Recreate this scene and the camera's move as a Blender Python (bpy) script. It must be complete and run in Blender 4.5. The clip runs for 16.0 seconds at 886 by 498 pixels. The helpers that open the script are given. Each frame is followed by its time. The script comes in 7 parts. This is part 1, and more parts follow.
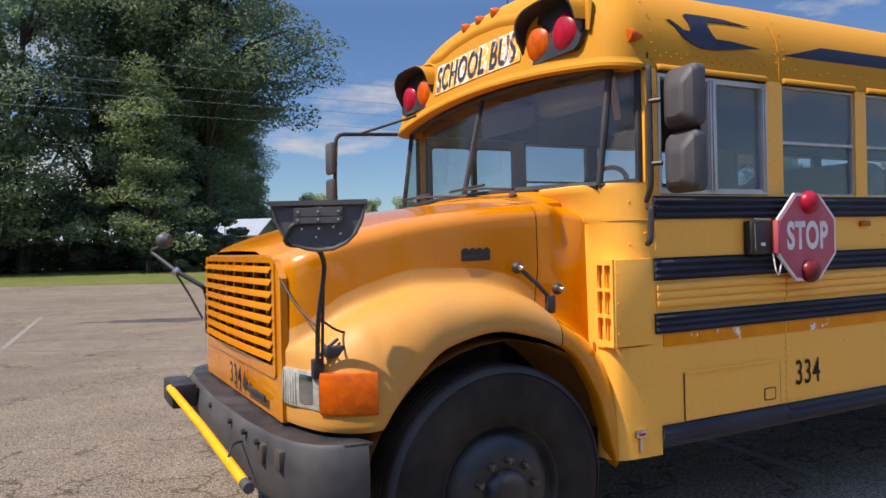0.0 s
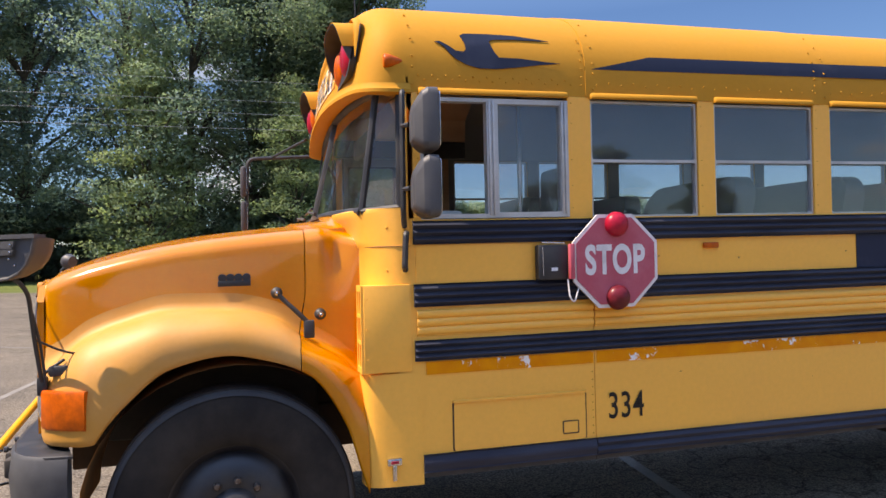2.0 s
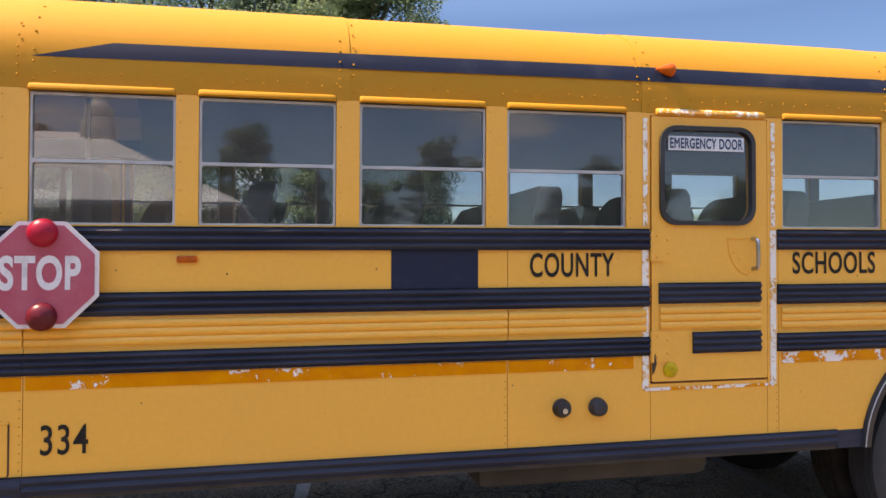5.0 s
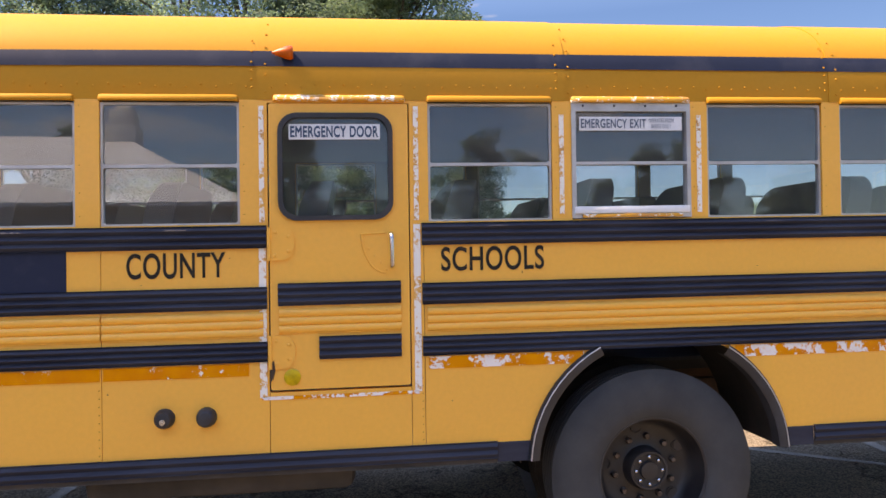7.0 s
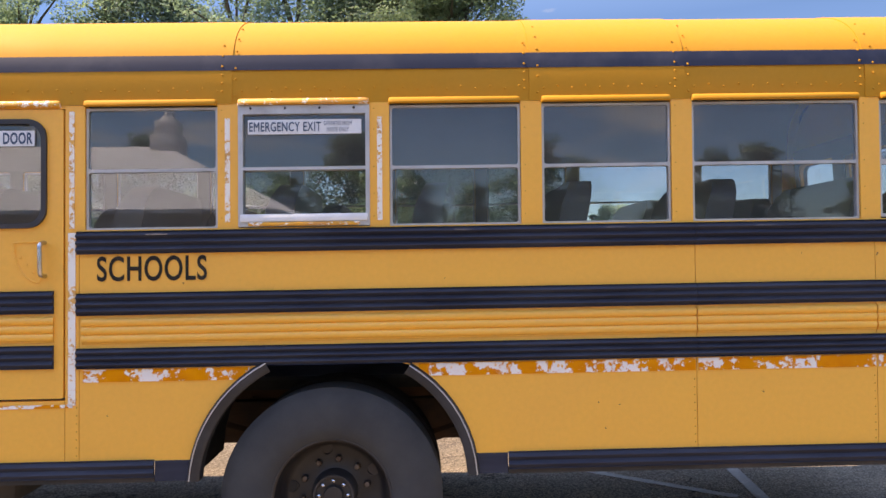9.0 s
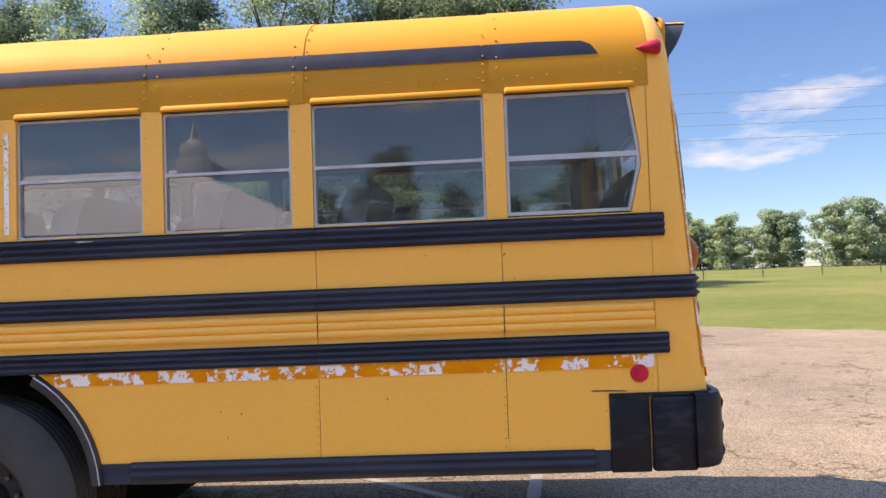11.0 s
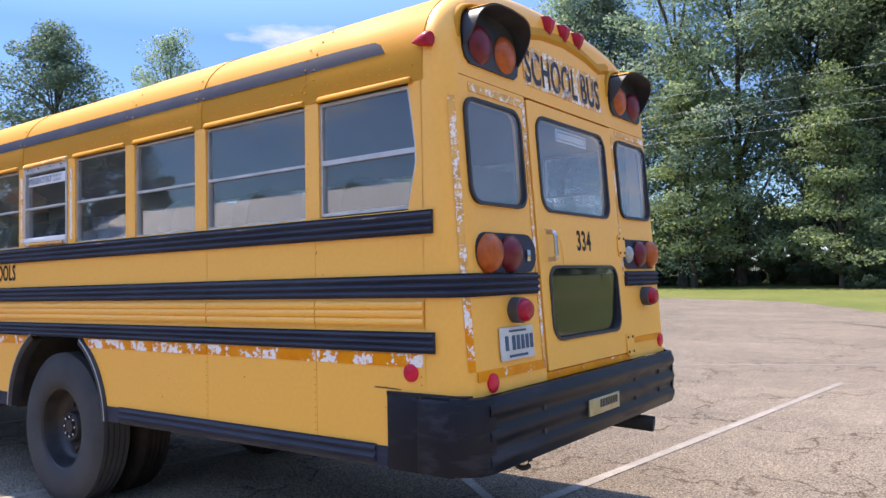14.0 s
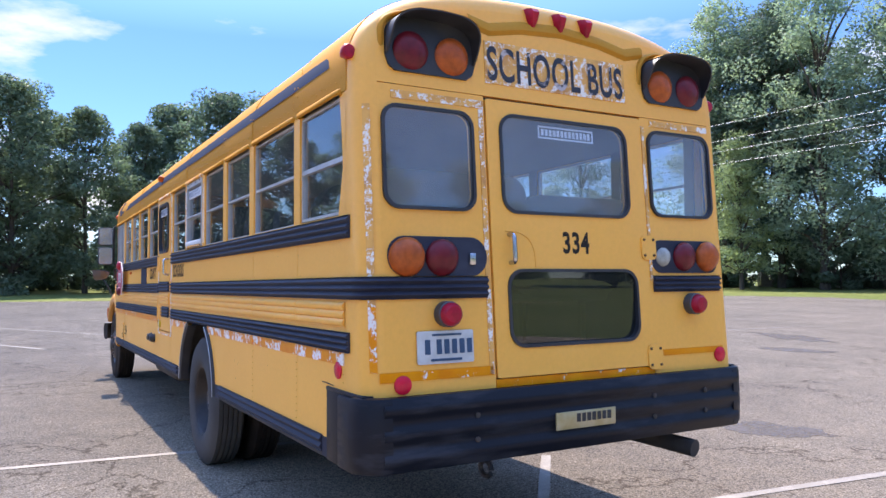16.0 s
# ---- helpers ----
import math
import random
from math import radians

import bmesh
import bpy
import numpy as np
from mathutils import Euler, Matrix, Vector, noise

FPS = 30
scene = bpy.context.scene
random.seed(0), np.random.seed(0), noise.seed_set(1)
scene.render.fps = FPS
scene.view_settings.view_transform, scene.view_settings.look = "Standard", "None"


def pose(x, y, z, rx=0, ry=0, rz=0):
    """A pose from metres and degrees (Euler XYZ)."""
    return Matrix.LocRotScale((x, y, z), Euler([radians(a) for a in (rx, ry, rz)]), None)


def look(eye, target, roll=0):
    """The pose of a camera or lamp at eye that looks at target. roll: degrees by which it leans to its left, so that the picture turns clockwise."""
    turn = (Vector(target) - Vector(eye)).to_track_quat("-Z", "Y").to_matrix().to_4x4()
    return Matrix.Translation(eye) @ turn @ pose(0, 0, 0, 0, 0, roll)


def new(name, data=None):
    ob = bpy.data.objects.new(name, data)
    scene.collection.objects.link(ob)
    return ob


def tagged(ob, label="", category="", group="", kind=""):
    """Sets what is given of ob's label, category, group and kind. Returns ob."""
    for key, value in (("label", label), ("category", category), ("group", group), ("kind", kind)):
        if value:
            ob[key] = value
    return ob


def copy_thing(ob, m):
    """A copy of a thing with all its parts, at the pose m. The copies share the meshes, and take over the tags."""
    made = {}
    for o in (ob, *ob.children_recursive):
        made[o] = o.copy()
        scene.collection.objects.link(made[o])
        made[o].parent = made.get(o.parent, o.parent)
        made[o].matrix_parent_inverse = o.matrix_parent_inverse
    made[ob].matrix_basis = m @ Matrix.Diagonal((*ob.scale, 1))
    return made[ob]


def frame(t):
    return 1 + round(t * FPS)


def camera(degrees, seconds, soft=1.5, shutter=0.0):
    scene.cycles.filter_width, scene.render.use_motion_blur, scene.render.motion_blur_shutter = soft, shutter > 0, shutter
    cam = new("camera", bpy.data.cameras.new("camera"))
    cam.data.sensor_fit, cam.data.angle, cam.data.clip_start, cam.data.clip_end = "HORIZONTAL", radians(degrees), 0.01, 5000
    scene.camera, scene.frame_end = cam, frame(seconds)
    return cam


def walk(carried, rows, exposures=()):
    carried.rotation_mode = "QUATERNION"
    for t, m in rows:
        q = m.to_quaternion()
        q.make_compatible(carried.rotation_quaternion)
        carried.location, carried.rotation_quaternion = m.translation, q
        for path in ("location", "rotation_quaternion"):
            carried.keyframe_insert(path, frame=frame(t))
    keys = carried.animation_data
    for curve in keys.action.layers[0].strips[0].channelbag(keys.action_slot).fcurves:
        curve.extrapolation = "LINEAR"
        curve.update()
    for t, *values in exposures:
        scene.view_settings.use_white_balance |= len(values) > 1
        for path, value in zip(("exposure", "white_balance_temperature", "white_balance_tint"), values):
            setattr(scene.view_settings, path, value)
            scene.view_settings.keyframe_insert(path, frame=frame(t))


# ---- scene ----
cam = camera(61.0, 16.0)
PATH = [
    (0, (-2.514, -2.679, 1.579), (-1.582, -0.909, 1.577), -1.2),
    (0.5, (-2.088, -2.886, 1.587), (-1.304, -1.046, 1.596), -1.2),
    (1, (-1.672, -3.141, 1.609), (-1.002, -1.257, 1.625), -1.3),
    (1.5, (-1.222, -3.252, 1.622), (-0.632, -1.341, 1.64), -1.2),
    (2, (-0.781, -3.417, 1.631), (-0.248, -1.489, 1.655), -1.2),
    (2.5, (-0.342, -3.482, 1.63), (0.135, -1.54, 1.661), -1.0),
    (3, (0.138, -3.549, 1.633), (0.57, -1.596, 1.673), -0.9),
    (3.5, (0.602, -3.584, 1.637), (1.006, -1.626, 1.679), -0.7),
    (4, (1.093, -3.576, 1.649), (1.487, -1.616, 1.686), -0.3),
    (4.5, (1.564, -3.608, 1.658), (1.963, -1.649, 1.69), -0.0),
    (5, (2.034, -3.587, 1.662), (2.451, -1.631, 1.696), 0.2),
    (7.5, (4.817, -3.699, 1.678), (5.002, -1.708, 1.692), -0.7),
    (8, (5.304, -3.682, 1.68), (5.436, -1.686, 1.687), -0.4),
    (8.5, (5.78, -3.626, 1.683), (5.877, -1.628, 1.699), -0.4),
    (9, (6.288, -3.633, 1.675), (6.34, -1.634, 1.714), -0.5),
    (9.5, (6.797, -3.56, 1.663), (6.817, -1.561, 1.719), -0.9),
    (10, (7.322, -3.582, 1.643), (7.327, -1.583, 1.714), -1.3),
    (12.5, (9.993, -3.341, 1.566), (9.438, -1.422, 1.653), -2.2),
    (13, (10.446, -3.134, 1.562), (9.688, -1.286, 1.653), -2.1),
    (13.5, (10.9, -2.962, 1.565), (9.927, -1.217, 1.647), -1.6),
    (14, (11.302, -2.718, 1.572), (10.122, -1.105, 1.646), -1.1),
    (14.5, (11.704, -2.483, 1.58), (10.342, -1.021, 1.65), -0.9),
    (15, (12.02, -2.129, 1.582), (10.504, -0.826, 1.652), -0.7),
    (15.5, (12.331, -1.765, 1.584), (10.691, -0.624, 1.661), -0.5),
    (16, (12.559, -1.373, 1.574), (10.822, -0.384, 1.653), -0.3),
]
EXPOSURE = [(0, 1.55, 7850, 16), (1.5, 1.86, 8050, 16), (3, 2.03, 8800, 18), (4.5, 2.18, 9600, 20), (8.5, 2.35, 9400, 22), (10, 2.32, 8900, 22), (13, 2.18, 8150, 19), (14.5, 2.45, 7250, 18), (16, 2.48, 6750, 19)]
walk(cam, [(t, look(eye, target, roll)) for t, eye, target, roll in PATH], EXPOSURE)

# ---------------------------------------------------------------- world, sun
world = bpy.data.worlds.new("world")
scene.world = world
world.use_nodes = True
CLOUDS_AT = (0.4, 1.7, 0.0)
SUN = Vector((-0.645, 0.025, 1.0)).normalized()
sky = world.node_tree.nodes.new("ShaderNodeTexSky")
sky.sky_type, sky.sun_disc = "NISHITA", False
sky.sun_elevation, sky.sun_rotation = math.asin(SUN.z), radians(-90)
sky.air_density, sky.dust_density, sky.ozone_density = 1.0, 0.05, 2.0
back = world.node_tree.nodes["Background"]
back.inputs[1].default_value = 0.132
# fair-weather clouds, strewn over the whole sky
wt = world.node_tree
tc_, mp_, cn_, cr_, tint_, cm_ = (wt.nodes.new(k) for k in ("ShaderNodeTexCoord", "ShaderNodeMapping", "ShaderNodeTexNoise", "ShaderNodeValToRGB", "ShaderNodeMix", "ShaderNodeMix"))
mp_.inputs["Scale"].default_value = (1.0, 1.0, 3.4)
mp_.inputs["Location"].default_value = CLOUDS_AT
cn_.inputs["Scale"].default_value, cn_.inputs["Detail"].default_value, cn_.inputs["Roughness"].default_value = 3.1, 9.0, 0.56
cr_.color_ramp.elements[0].position, cr_.color_ramp.elements[1].position = 0.562, 0.7
for n_, how in ((tint_, "MULTIPLY"), (cm_, "MIX")):
    n_.data_type, n_.blend_type = "RGBA", how
tint_.inputs[0].default_value = 1.0
rise_, fade_ = wt.nodes.new("ShaderNodeSeparateXYZ"), wt.nodes.new("ShaderNodeValToRGB")
for k_, (at_, c_) in enumerate(((0.0, (0.15, 0.215, 0.3)), (0.3, (0.138, 0.212, 0.312)), (0.8, (1.1, 1.2, 1.35)))):
    e_ = fade_.color_ramp.elements[k_] if k_ < 2 else fade_.color_ramp.elements.new(at_)
    e_.position, e_.color = at_, (*c_, 1)
wt.links.new(tc_.outputs["Generated"], rise_.inputs[0])
wt.links.new(rise_.outputs["Z"], fade_.inputs["Fac"])
wt.links.new(fade_.outputs["Color"], tint_.inputs[7])
cm_.inputs[7].default_value = (1.75, 1.83, 1.98, 1)
wt.links.new(tc_.outputs["Generated"], mp_.inputs["Vector"])
wt.links.new(mp_.outputs[0], cn_.inputs["Vector"])
wt.links.new(cn_.outputs["Fac"], cr_.inputs["Fac"])
wt.links.new(sky.outputs[0], tint_.inputs[6])
wt.links.new(cr_.outputs["Color"], cm_.inputs[0])
wt.links.new(tint_.outputs[2], cm_.inputs[6])
wt.links.new(cm_.outputs[2], back.inputs[0])
sun = new("sun", bpy.data.lights.new("sun", "SUN"))
sun.data.energy, sun.data.angle, sun.data.color = 2.25, radians(0.6), (1.0, 0.95, 0.87)
sun.matrix_world = look(SUN * 40, (0, 0, 0))


# ---------------------------------------------------------------- materials
def node(m, kind, **values):
    n = m.node_tree.nodes.new(kind)
    for key, v in values.items():
        n.inputs[key.replace("_", " ")].default_value = v
    return n


def link(m, a, b):
    m.node_tree.links.new(a, b)


def mapped(m, scale):
    """Object coordinates, stretched by scale."""
    tc, mp = node(m, "ShaderNodeTexCoord"), node(m, "ShaderNodeMapping")
    mp.inputs["Scale"].default_value = scale
    link(m, tc.outputs["Object"], mp.inputs["Vector"])
    return mp.outputs["Vector"]


def noise_of(m, scale, detail=4.0, rough=0.55, stretch=(1, 1, 1)):
    n = node(m, "ShaderNodeTexNoise", Scale=scale, Detail=detail, Roughness=rough)
    link(m, mapped(m, stretch), n.inputs["Vector"])
    return n.outputs["Fac"]


def ramp(m, fac, stops):
    r = m.node_tree.nodes.new("ShaderNodeValToRGB")
    r.color_ramp.elements[0].position, r.color_ramp.elements[0].color = stops[0][0], (*stops[0][1], 1)
    r.color_ramp.elements[1].position, r.color_ramp.elements[1].color = stops[-1][0], (*stops[-1][1], 1)
    for p, c in stops[1:-1]:
        r.color_ramp.elements.new(p).color = (*c, 1)
    link(m, fac, r.inputs["Fac"])
    return r.outputs["Color"]


def mix(m, fac, a, b, how="MIX"):
    n = m.node_tree.nodes.new("ShaderNodeMix")
    n.data_type, n.blend_type = "RGBA", how
    for sock, v in ((n.inputs[0], fac), (n.inputs[6], a), (n.inputs[7], b)):
        if isinstance(v, (int, float)):
            sock.default_value = v
        elif isinstance(v, tuple):
            sock.default_value = (*v, 1)
        else:
            link(m, v, sock)
    return n.outputs[2]


def bump(m, height, strength, distance):
    b = node(m, "ShaderNodeBump", Strength=strength, Distance=distance)
    link(m, height, b.inputs["Height"])
    link(m, b.outputs["Normal"], m.node_tree.nodes["Principled BSDF"].inputs["Normal"])


def material(name, color=(0.5, 0.5, 0.5), rough=0.5, metal=0.0, spec=0.5, coat=0.0):
    m = bpy.data.materials.new(name)
    m.use_nodes = True
    p = m.node_tree.nodes["Principled BSDF"].inputs
    p["Base Color"].default_value = (*color, 1)
    p["Roughness"].default_value, p["Metallic"].default_value = rough, metal
    p["Specular IOR Level"].default_value, p["Coat Weight"].default_value = spec, coat
    return m


def worn(name, color, other, scale, lo, hi, rough=0.5, rough2=None, metal=0.0, bumps=0.0, fine=60.0, coat=0.0, stretch=(1, 1, 1), spec=0.5):
    """A colour that a broad noise shifts to another, with a finer grain over it."""
    m = material(name, color, rough, metal, spec, coat)
    p = m.node_tree.nodes["Principled BSDF"].inputs
    n1 = noise_of(m, scale, 5.0, 0.6, stretch)
    n2 = noise_of(m, fine, 3.0, 0.6)
    c = ramp(m, n1, [(lo, color), (hi, other)])
    grain = ramp(m, n2, [(0.3, (0.965, 0.965, 0.965)), (0.7, (1.02, 1.02, 1.02))])
    link(m, mix(m, 1.0, c, grain, "MULTIPLY"), p["Base Color"])
    r2 = rough if rough2 is None else rough2
    link(m, ramp(m, n1, [(lo, (rough,) * 3), (hi, (r2,) * 3)]), p["Roughness"])
    if bumps:
        bump(m, n2, bumps, 0.003)
    return m


# body yellow, lightened beyond its fading to lift the shaded side and rear
YELLOW = worn("lightened_faded_yellow_paint", (0.92, 0.435, 0.06), (0.885, 0.415, 0.064), 0.9, 0.35, 0.7, 0.42, 0.52, fine=40.0, coat=0.12)
HOOD = worn("glossy_orange_yellow_paint", (0.555, 0.175, 0.0), (0.565, 0.205, 0.003), 1.3, 0.44, 0.6, 0.18, 0.26, fine=40.0, coat=0.4, spec=0.4)
# paler, duller tone than the hood's, on the fenders only
FENDER = worn("pale_fender_paint", (0.53, 0.24, 0.042), (0.52, 0.27, 0.088), 1.5, 0.4, 0.65, 0.5, 0.62, fine=40.0, coat=0.0, spec=0.35)
RIM = worn("dark_wheel_paint", (0.012, 0.011, 0.013), (0.045, 0.038, 0.034), 5.0, 0.4, 0.75, 0.4, 0.7, fine=40.0)
INNERFENDER = worn("dirty_orange_inner_fender", (0.42, 0.17, 0.03), (0.2, 0.09, 0.03), 3.0, 0.4, 0.7, 0.7, fine=20.0)
# the same body yellow, darkened to temper the sun on the roof
ROOF = worn("darkened_chalky_roof_paint", (0.52, 0.233, 0.023), (0.505, 0.237, 0.034), 0.9, 0.35, 0.7, 0.6, 0.75, fine=40.0, spec=0.1)
BLACK = worn("black_trim_paint", (0.018, 0.021, 0.037), (0.046, 0.052, 0.074), 3.0, 0.4, 0.75, 0.62, 0.8, fine=40.0, stretch=(0.4, 1, 3), spec=0.3)
STRIPE = worn("dark_blue_black_stripe", (0.014, 0.021, 0.045), (0.05, 0.056, 0.08), 2.5, 0.5, 0.8, 0.6, 0.75, fine=30.0, spec=0.2)
RUBBER = worn("tyre_rubber", (0.019, 0.016, 0.0145), (0.052, 0.043, 0.035), 3.0, 0.4, 0.75, 0.8, 0.95, bumps=0.25, fine=90.0, spec=0.14)
DUSTY_RUBBER = worn("dusty_tyre_rubber", (0.036, 0.037, 0.039), (0.07, 0.069, 0.067), 3.0, 0.35, 0.75, 0.75, 0.9, bumps=0.25, fine=90.0, spec=0.3)
STEEL_BLACK = worn("black_painted_steel", (0.017, 0.018, 0.022), (0.045, 0.044, 0.047), 5.0, 0.45, 0.75, 0.5, 0.75, fine=50.0)
GREY_BUMPER = worn("greyed_black_bumper", (0.026, 0.027, 0.031), (0.075, 0.075, 0.078), 4.0, 0.35, 0.7, 0.55, 0.8, fine=60.0, bumps=0.15, stretch=(1, 0.5, 1))
BUMPER = worn("scuffed_black_bumper_paint", (0.005, 0.007, 0.013), (0.034, 0.037, 0.046), 5.0, 0.5, 0.72, 0.42, 0.72, fine=30.0, bumps=0.2, stretch=(1, 0.5, 3.0), spec=0.24)
UNDER = worn("grimy_underbody", (0.03, 0.026, 0.022), (0.07, 0.055, 0.045), 3.0, 0.4, 0.7, 0.85, fine=25.0)
RUSTY = worn("rusty_brown_frame", (0.06, 0.035, 0.022), (0.12, 0.06, 0.03), 4.0, 0.4, 0.7, 0.85, fine=30.0)
LUG = worn("rusty_bright_lug_nut", (0.16, 0.13, 0.11), (0.07, 0.04, 0.025), 60.0, 0.4, 0.65, 0.45, 0.7, metal=0.6, fine=90.0)
ALU = worn("dull_aluminium", (0.5, 0.5, 0.5), (0.38, 0.38, 0.38), 6.0, 0.4, 0.7, 0.42, 0.6, metal=0.5, fine=80.0)
CHROME = material("worn_chrome", (0.5, 0.5, 0.52), 0.24, 1.0)
PLASTIC = worn("dark_grey_plastic", (0.045, 0.045, 0.05), (0.075, 0.075, 0.08), 4.0, 0.35, 0.7, 0.5, 0.65, fine=150.0, bumps=0.15)
SEAT = worn("dark_green_grey_vinyl", (0.014, 0.015, 0.017), (0.026, 0.028, 0.03), 3.0, 0.35, 0.7, 0.5, 0.65, fine=30.0)
# pale ceiling paint darkened to stand for the cabin's dimness
CEILING = worn("darkened_interior_paint", (0.24, 0.23, 0.2), (0.19, 0.18, 0.155), 1.5, 0.35, 0.7, 0.55, 0.65, fine=12.0)
FLOOR = worn("black_rubber_flooring", (0.03, 0.03, 0.032), (0.05, 0.05, 0.05), 3.0, 0.4, 0.7, 0.7, fine=20.0)
TANPANEL = worn("tan_interior_panel", (0.46, 0.27, 0.15), (0.38, 0.22, 0.12), 3.0, 0.35, 0.7, 0.5, 0.65, fine=20.0, stretch=(0.3, 1, 4))
PALEDASH = worn("pale_grey_green_dash", (0.4, 0.42, 0.38), (0.32, 0.34, 0.31), 4.0, 0.35, 0.7, 0.5, fine=40.0)
INTERIOR = worn("grey_interior_panel", (0.16, 0.15, 0.135), (0.12, 0.112, 0.1), 1.5, 0.35, 0.7, 0.55, 0.65, fine=12.0)
INK = worn("black_lettering", (0.022, 0.018, 0.014), (0.06, 0.045, 0.03), 12.0, 0.5, 0.8, 0.7, fine=60.0, spec=0.2)
BLUEINK = worn("blue_sign_ink", (0.02, 0.06, 0.12), (0.04, 0.09, 0.16), 12.0, 0.5, 0.8, 0.5, fine=60.0)
WHITE = worn("white_sticker", (0.72, 0.74, 0.76), (0.62, 0.63, 0.64), 8.0, 0.4, 0.7, 0.5, fine=60.0)
SIGNRED = worn("faded_sign_red", (0.44, 0.065, 0.1), (0.5, 0.12, 0.16), 7.0, 0.4, 0.75, 0.45, 0.6, fine=60.0)
PLATEGREY = worn("weathered_plate_enamel", (0.56, 0.57, 0.55), (0.46, 0.46, 0.43), 14.0, 0.4, 0.7, 0.5, fine=60.0)
SIGNWHITE = worn("worn_sign_white", (0.7, 0.66, 0.66), (0.5, 0.46, 0.46), 12.0, 0.5, 0.75, 0.5, fine=60.0)
BRASS = worn("faded_gold_plate", (0.42, 0.33, 0.15), (0.5, 0.43, 0.27), 12.0, 0.4, 0.7, 0.4, metal=0.3, fine=50.0)


def lens_material(name, color, rough=0.34):
    m = worn(name, color, tuple(c * 0.6 for c in color), 22.0, 0.35, 0.7, rough, fine=110.0, coat=0.1, spec=0.25)
    p = m.node_tree.nodes["Principled BSDF"].inputs
    p["Subsurface Weight"].default_value = 0.0
    return m


REDLENS = lens_material("red_lens", (0.44, 0.01, 0.035))
REFLECTRED = lens_material("bright_red_reflector", (0.72, 0.012, 0.045), 0.25)
# duller copies: grime, plus the rear lamps' shade put into the colour
REDLENS2 = lens_material("dull_red_lens", (0.16, 0.012, 0.02), 0.35)
AMBERLENS = lens_material("amber_lens", (0.62, 0.105, 0.002), 0.4)
AMBERDULL = lens_material("dull_amber_lens", (0.48, 0.1, 0.018), 0.35)
YELLOWLENS = lens_material("yellow_reflector", (0.7, 0.45, 0.01))
HEADBOWL = worn("headlight_reflector", (0.75, 0.76, 0.78), (0.5, 0.52, 0.55), 12.0, 0.4, 0.7, 0.12, 0.3, metal=1.0, fine=60.0)
CLEARLENS = lens_material("clear_ribbed_lens", (0.42, 0.43, 0.39), 0.12)


def tape_material(name, torn):
    """Orange tape that has torn white at its flaws and gone at the worst of them."""
    m = material(name, (0.7, 0.26, 0.01), 0.4, spec=0.22)
    p = m.node_tree.nodes["Principled BSDF"].inputs
    a = noise_of(m, 4.5, 4.0, 0.6)
    b = noise_of(m, 13.0, 6.0, 0.75)
    f = mix(m, 0.5, a, b)
    edge = ramp(m, f, [(torn, (0, 0, 0)), (torn + 0.01, (1, 1, 1))])
    bare = ramp(m, f, [(torn + 0.075, (0, 0, 0)), (torn + 0.085, (1, 1, 1))])
    grain = ramp(m, noise_of(m, 7.0, 3.0, 0.6), [(0.3, (0.72, 0.2, 0.0)), (0.7, (0.82, 0.29, 0.0))])
    link(m, mix(m, bare, mix(m, edge, grain, (0.8, 0.74, 0.7)), (0.86, 0.41, 0.08)), p["Base Color"])
    link(m, ramp(m, edge, [(0, (0.35,) * 3), (1, (0.8,) * 3)]), p["Roughness"])
    bump(m, edge, 0.5, 0.0015)
    return m


INK_WORN = worn("flaking_sign_ink", (0.022, 0.023, 0.032), (0.46, 0.4, 0.38), 9.0, 0.555, 0.6, 0.6, 0.7, fine=40.0)
TAPE = tape_material("peeling_reflective_tape", 0.512)
TAPE_SOUND = tape_material("worn_reflective_tape", 0.57)


def peeled_material(name, base, cut):
    """A strip of white backing, torn away in places down to the paint."""
    m = material(name, base, 0.6)
    p = m.node_tree.nodes["Principled BSDF"].inputs
    f = mix(m, 0.6, noise_of(m, 5.0, 5.0, 0.7), noise_of(m, 30.0, 6.0, 0.8))
    e = ramp(m, f, [(cut, (0, 0, 0)), (cut + 0.02, (1, 1, 1))])
    rust = ramp(m, noise_of(m, 9.0, 4.0), [(0.45, base), (0.7, (0.5, 0.22, 0.06))])
    link(m, mix(m, e, rust, (0.8, 0.76, 0.7)), p["Base Color"])
    return m


PEEL = peeled_material("peeled_white_strip", (0.76, 0.38, 0.08), 0.462)
PEEL_THIN = peeled_material("flaked_white_strip", (0.76, 0.38, 0.08), 0.515)
FLAKING = peeled_material("flaking_moulding_paint", (0.68, 0.305, 0.026), 0.53)
PEEL_LIGHT = peeled_material("worn_decal_field", (0.78, 0.40, 0.05), 0.497)


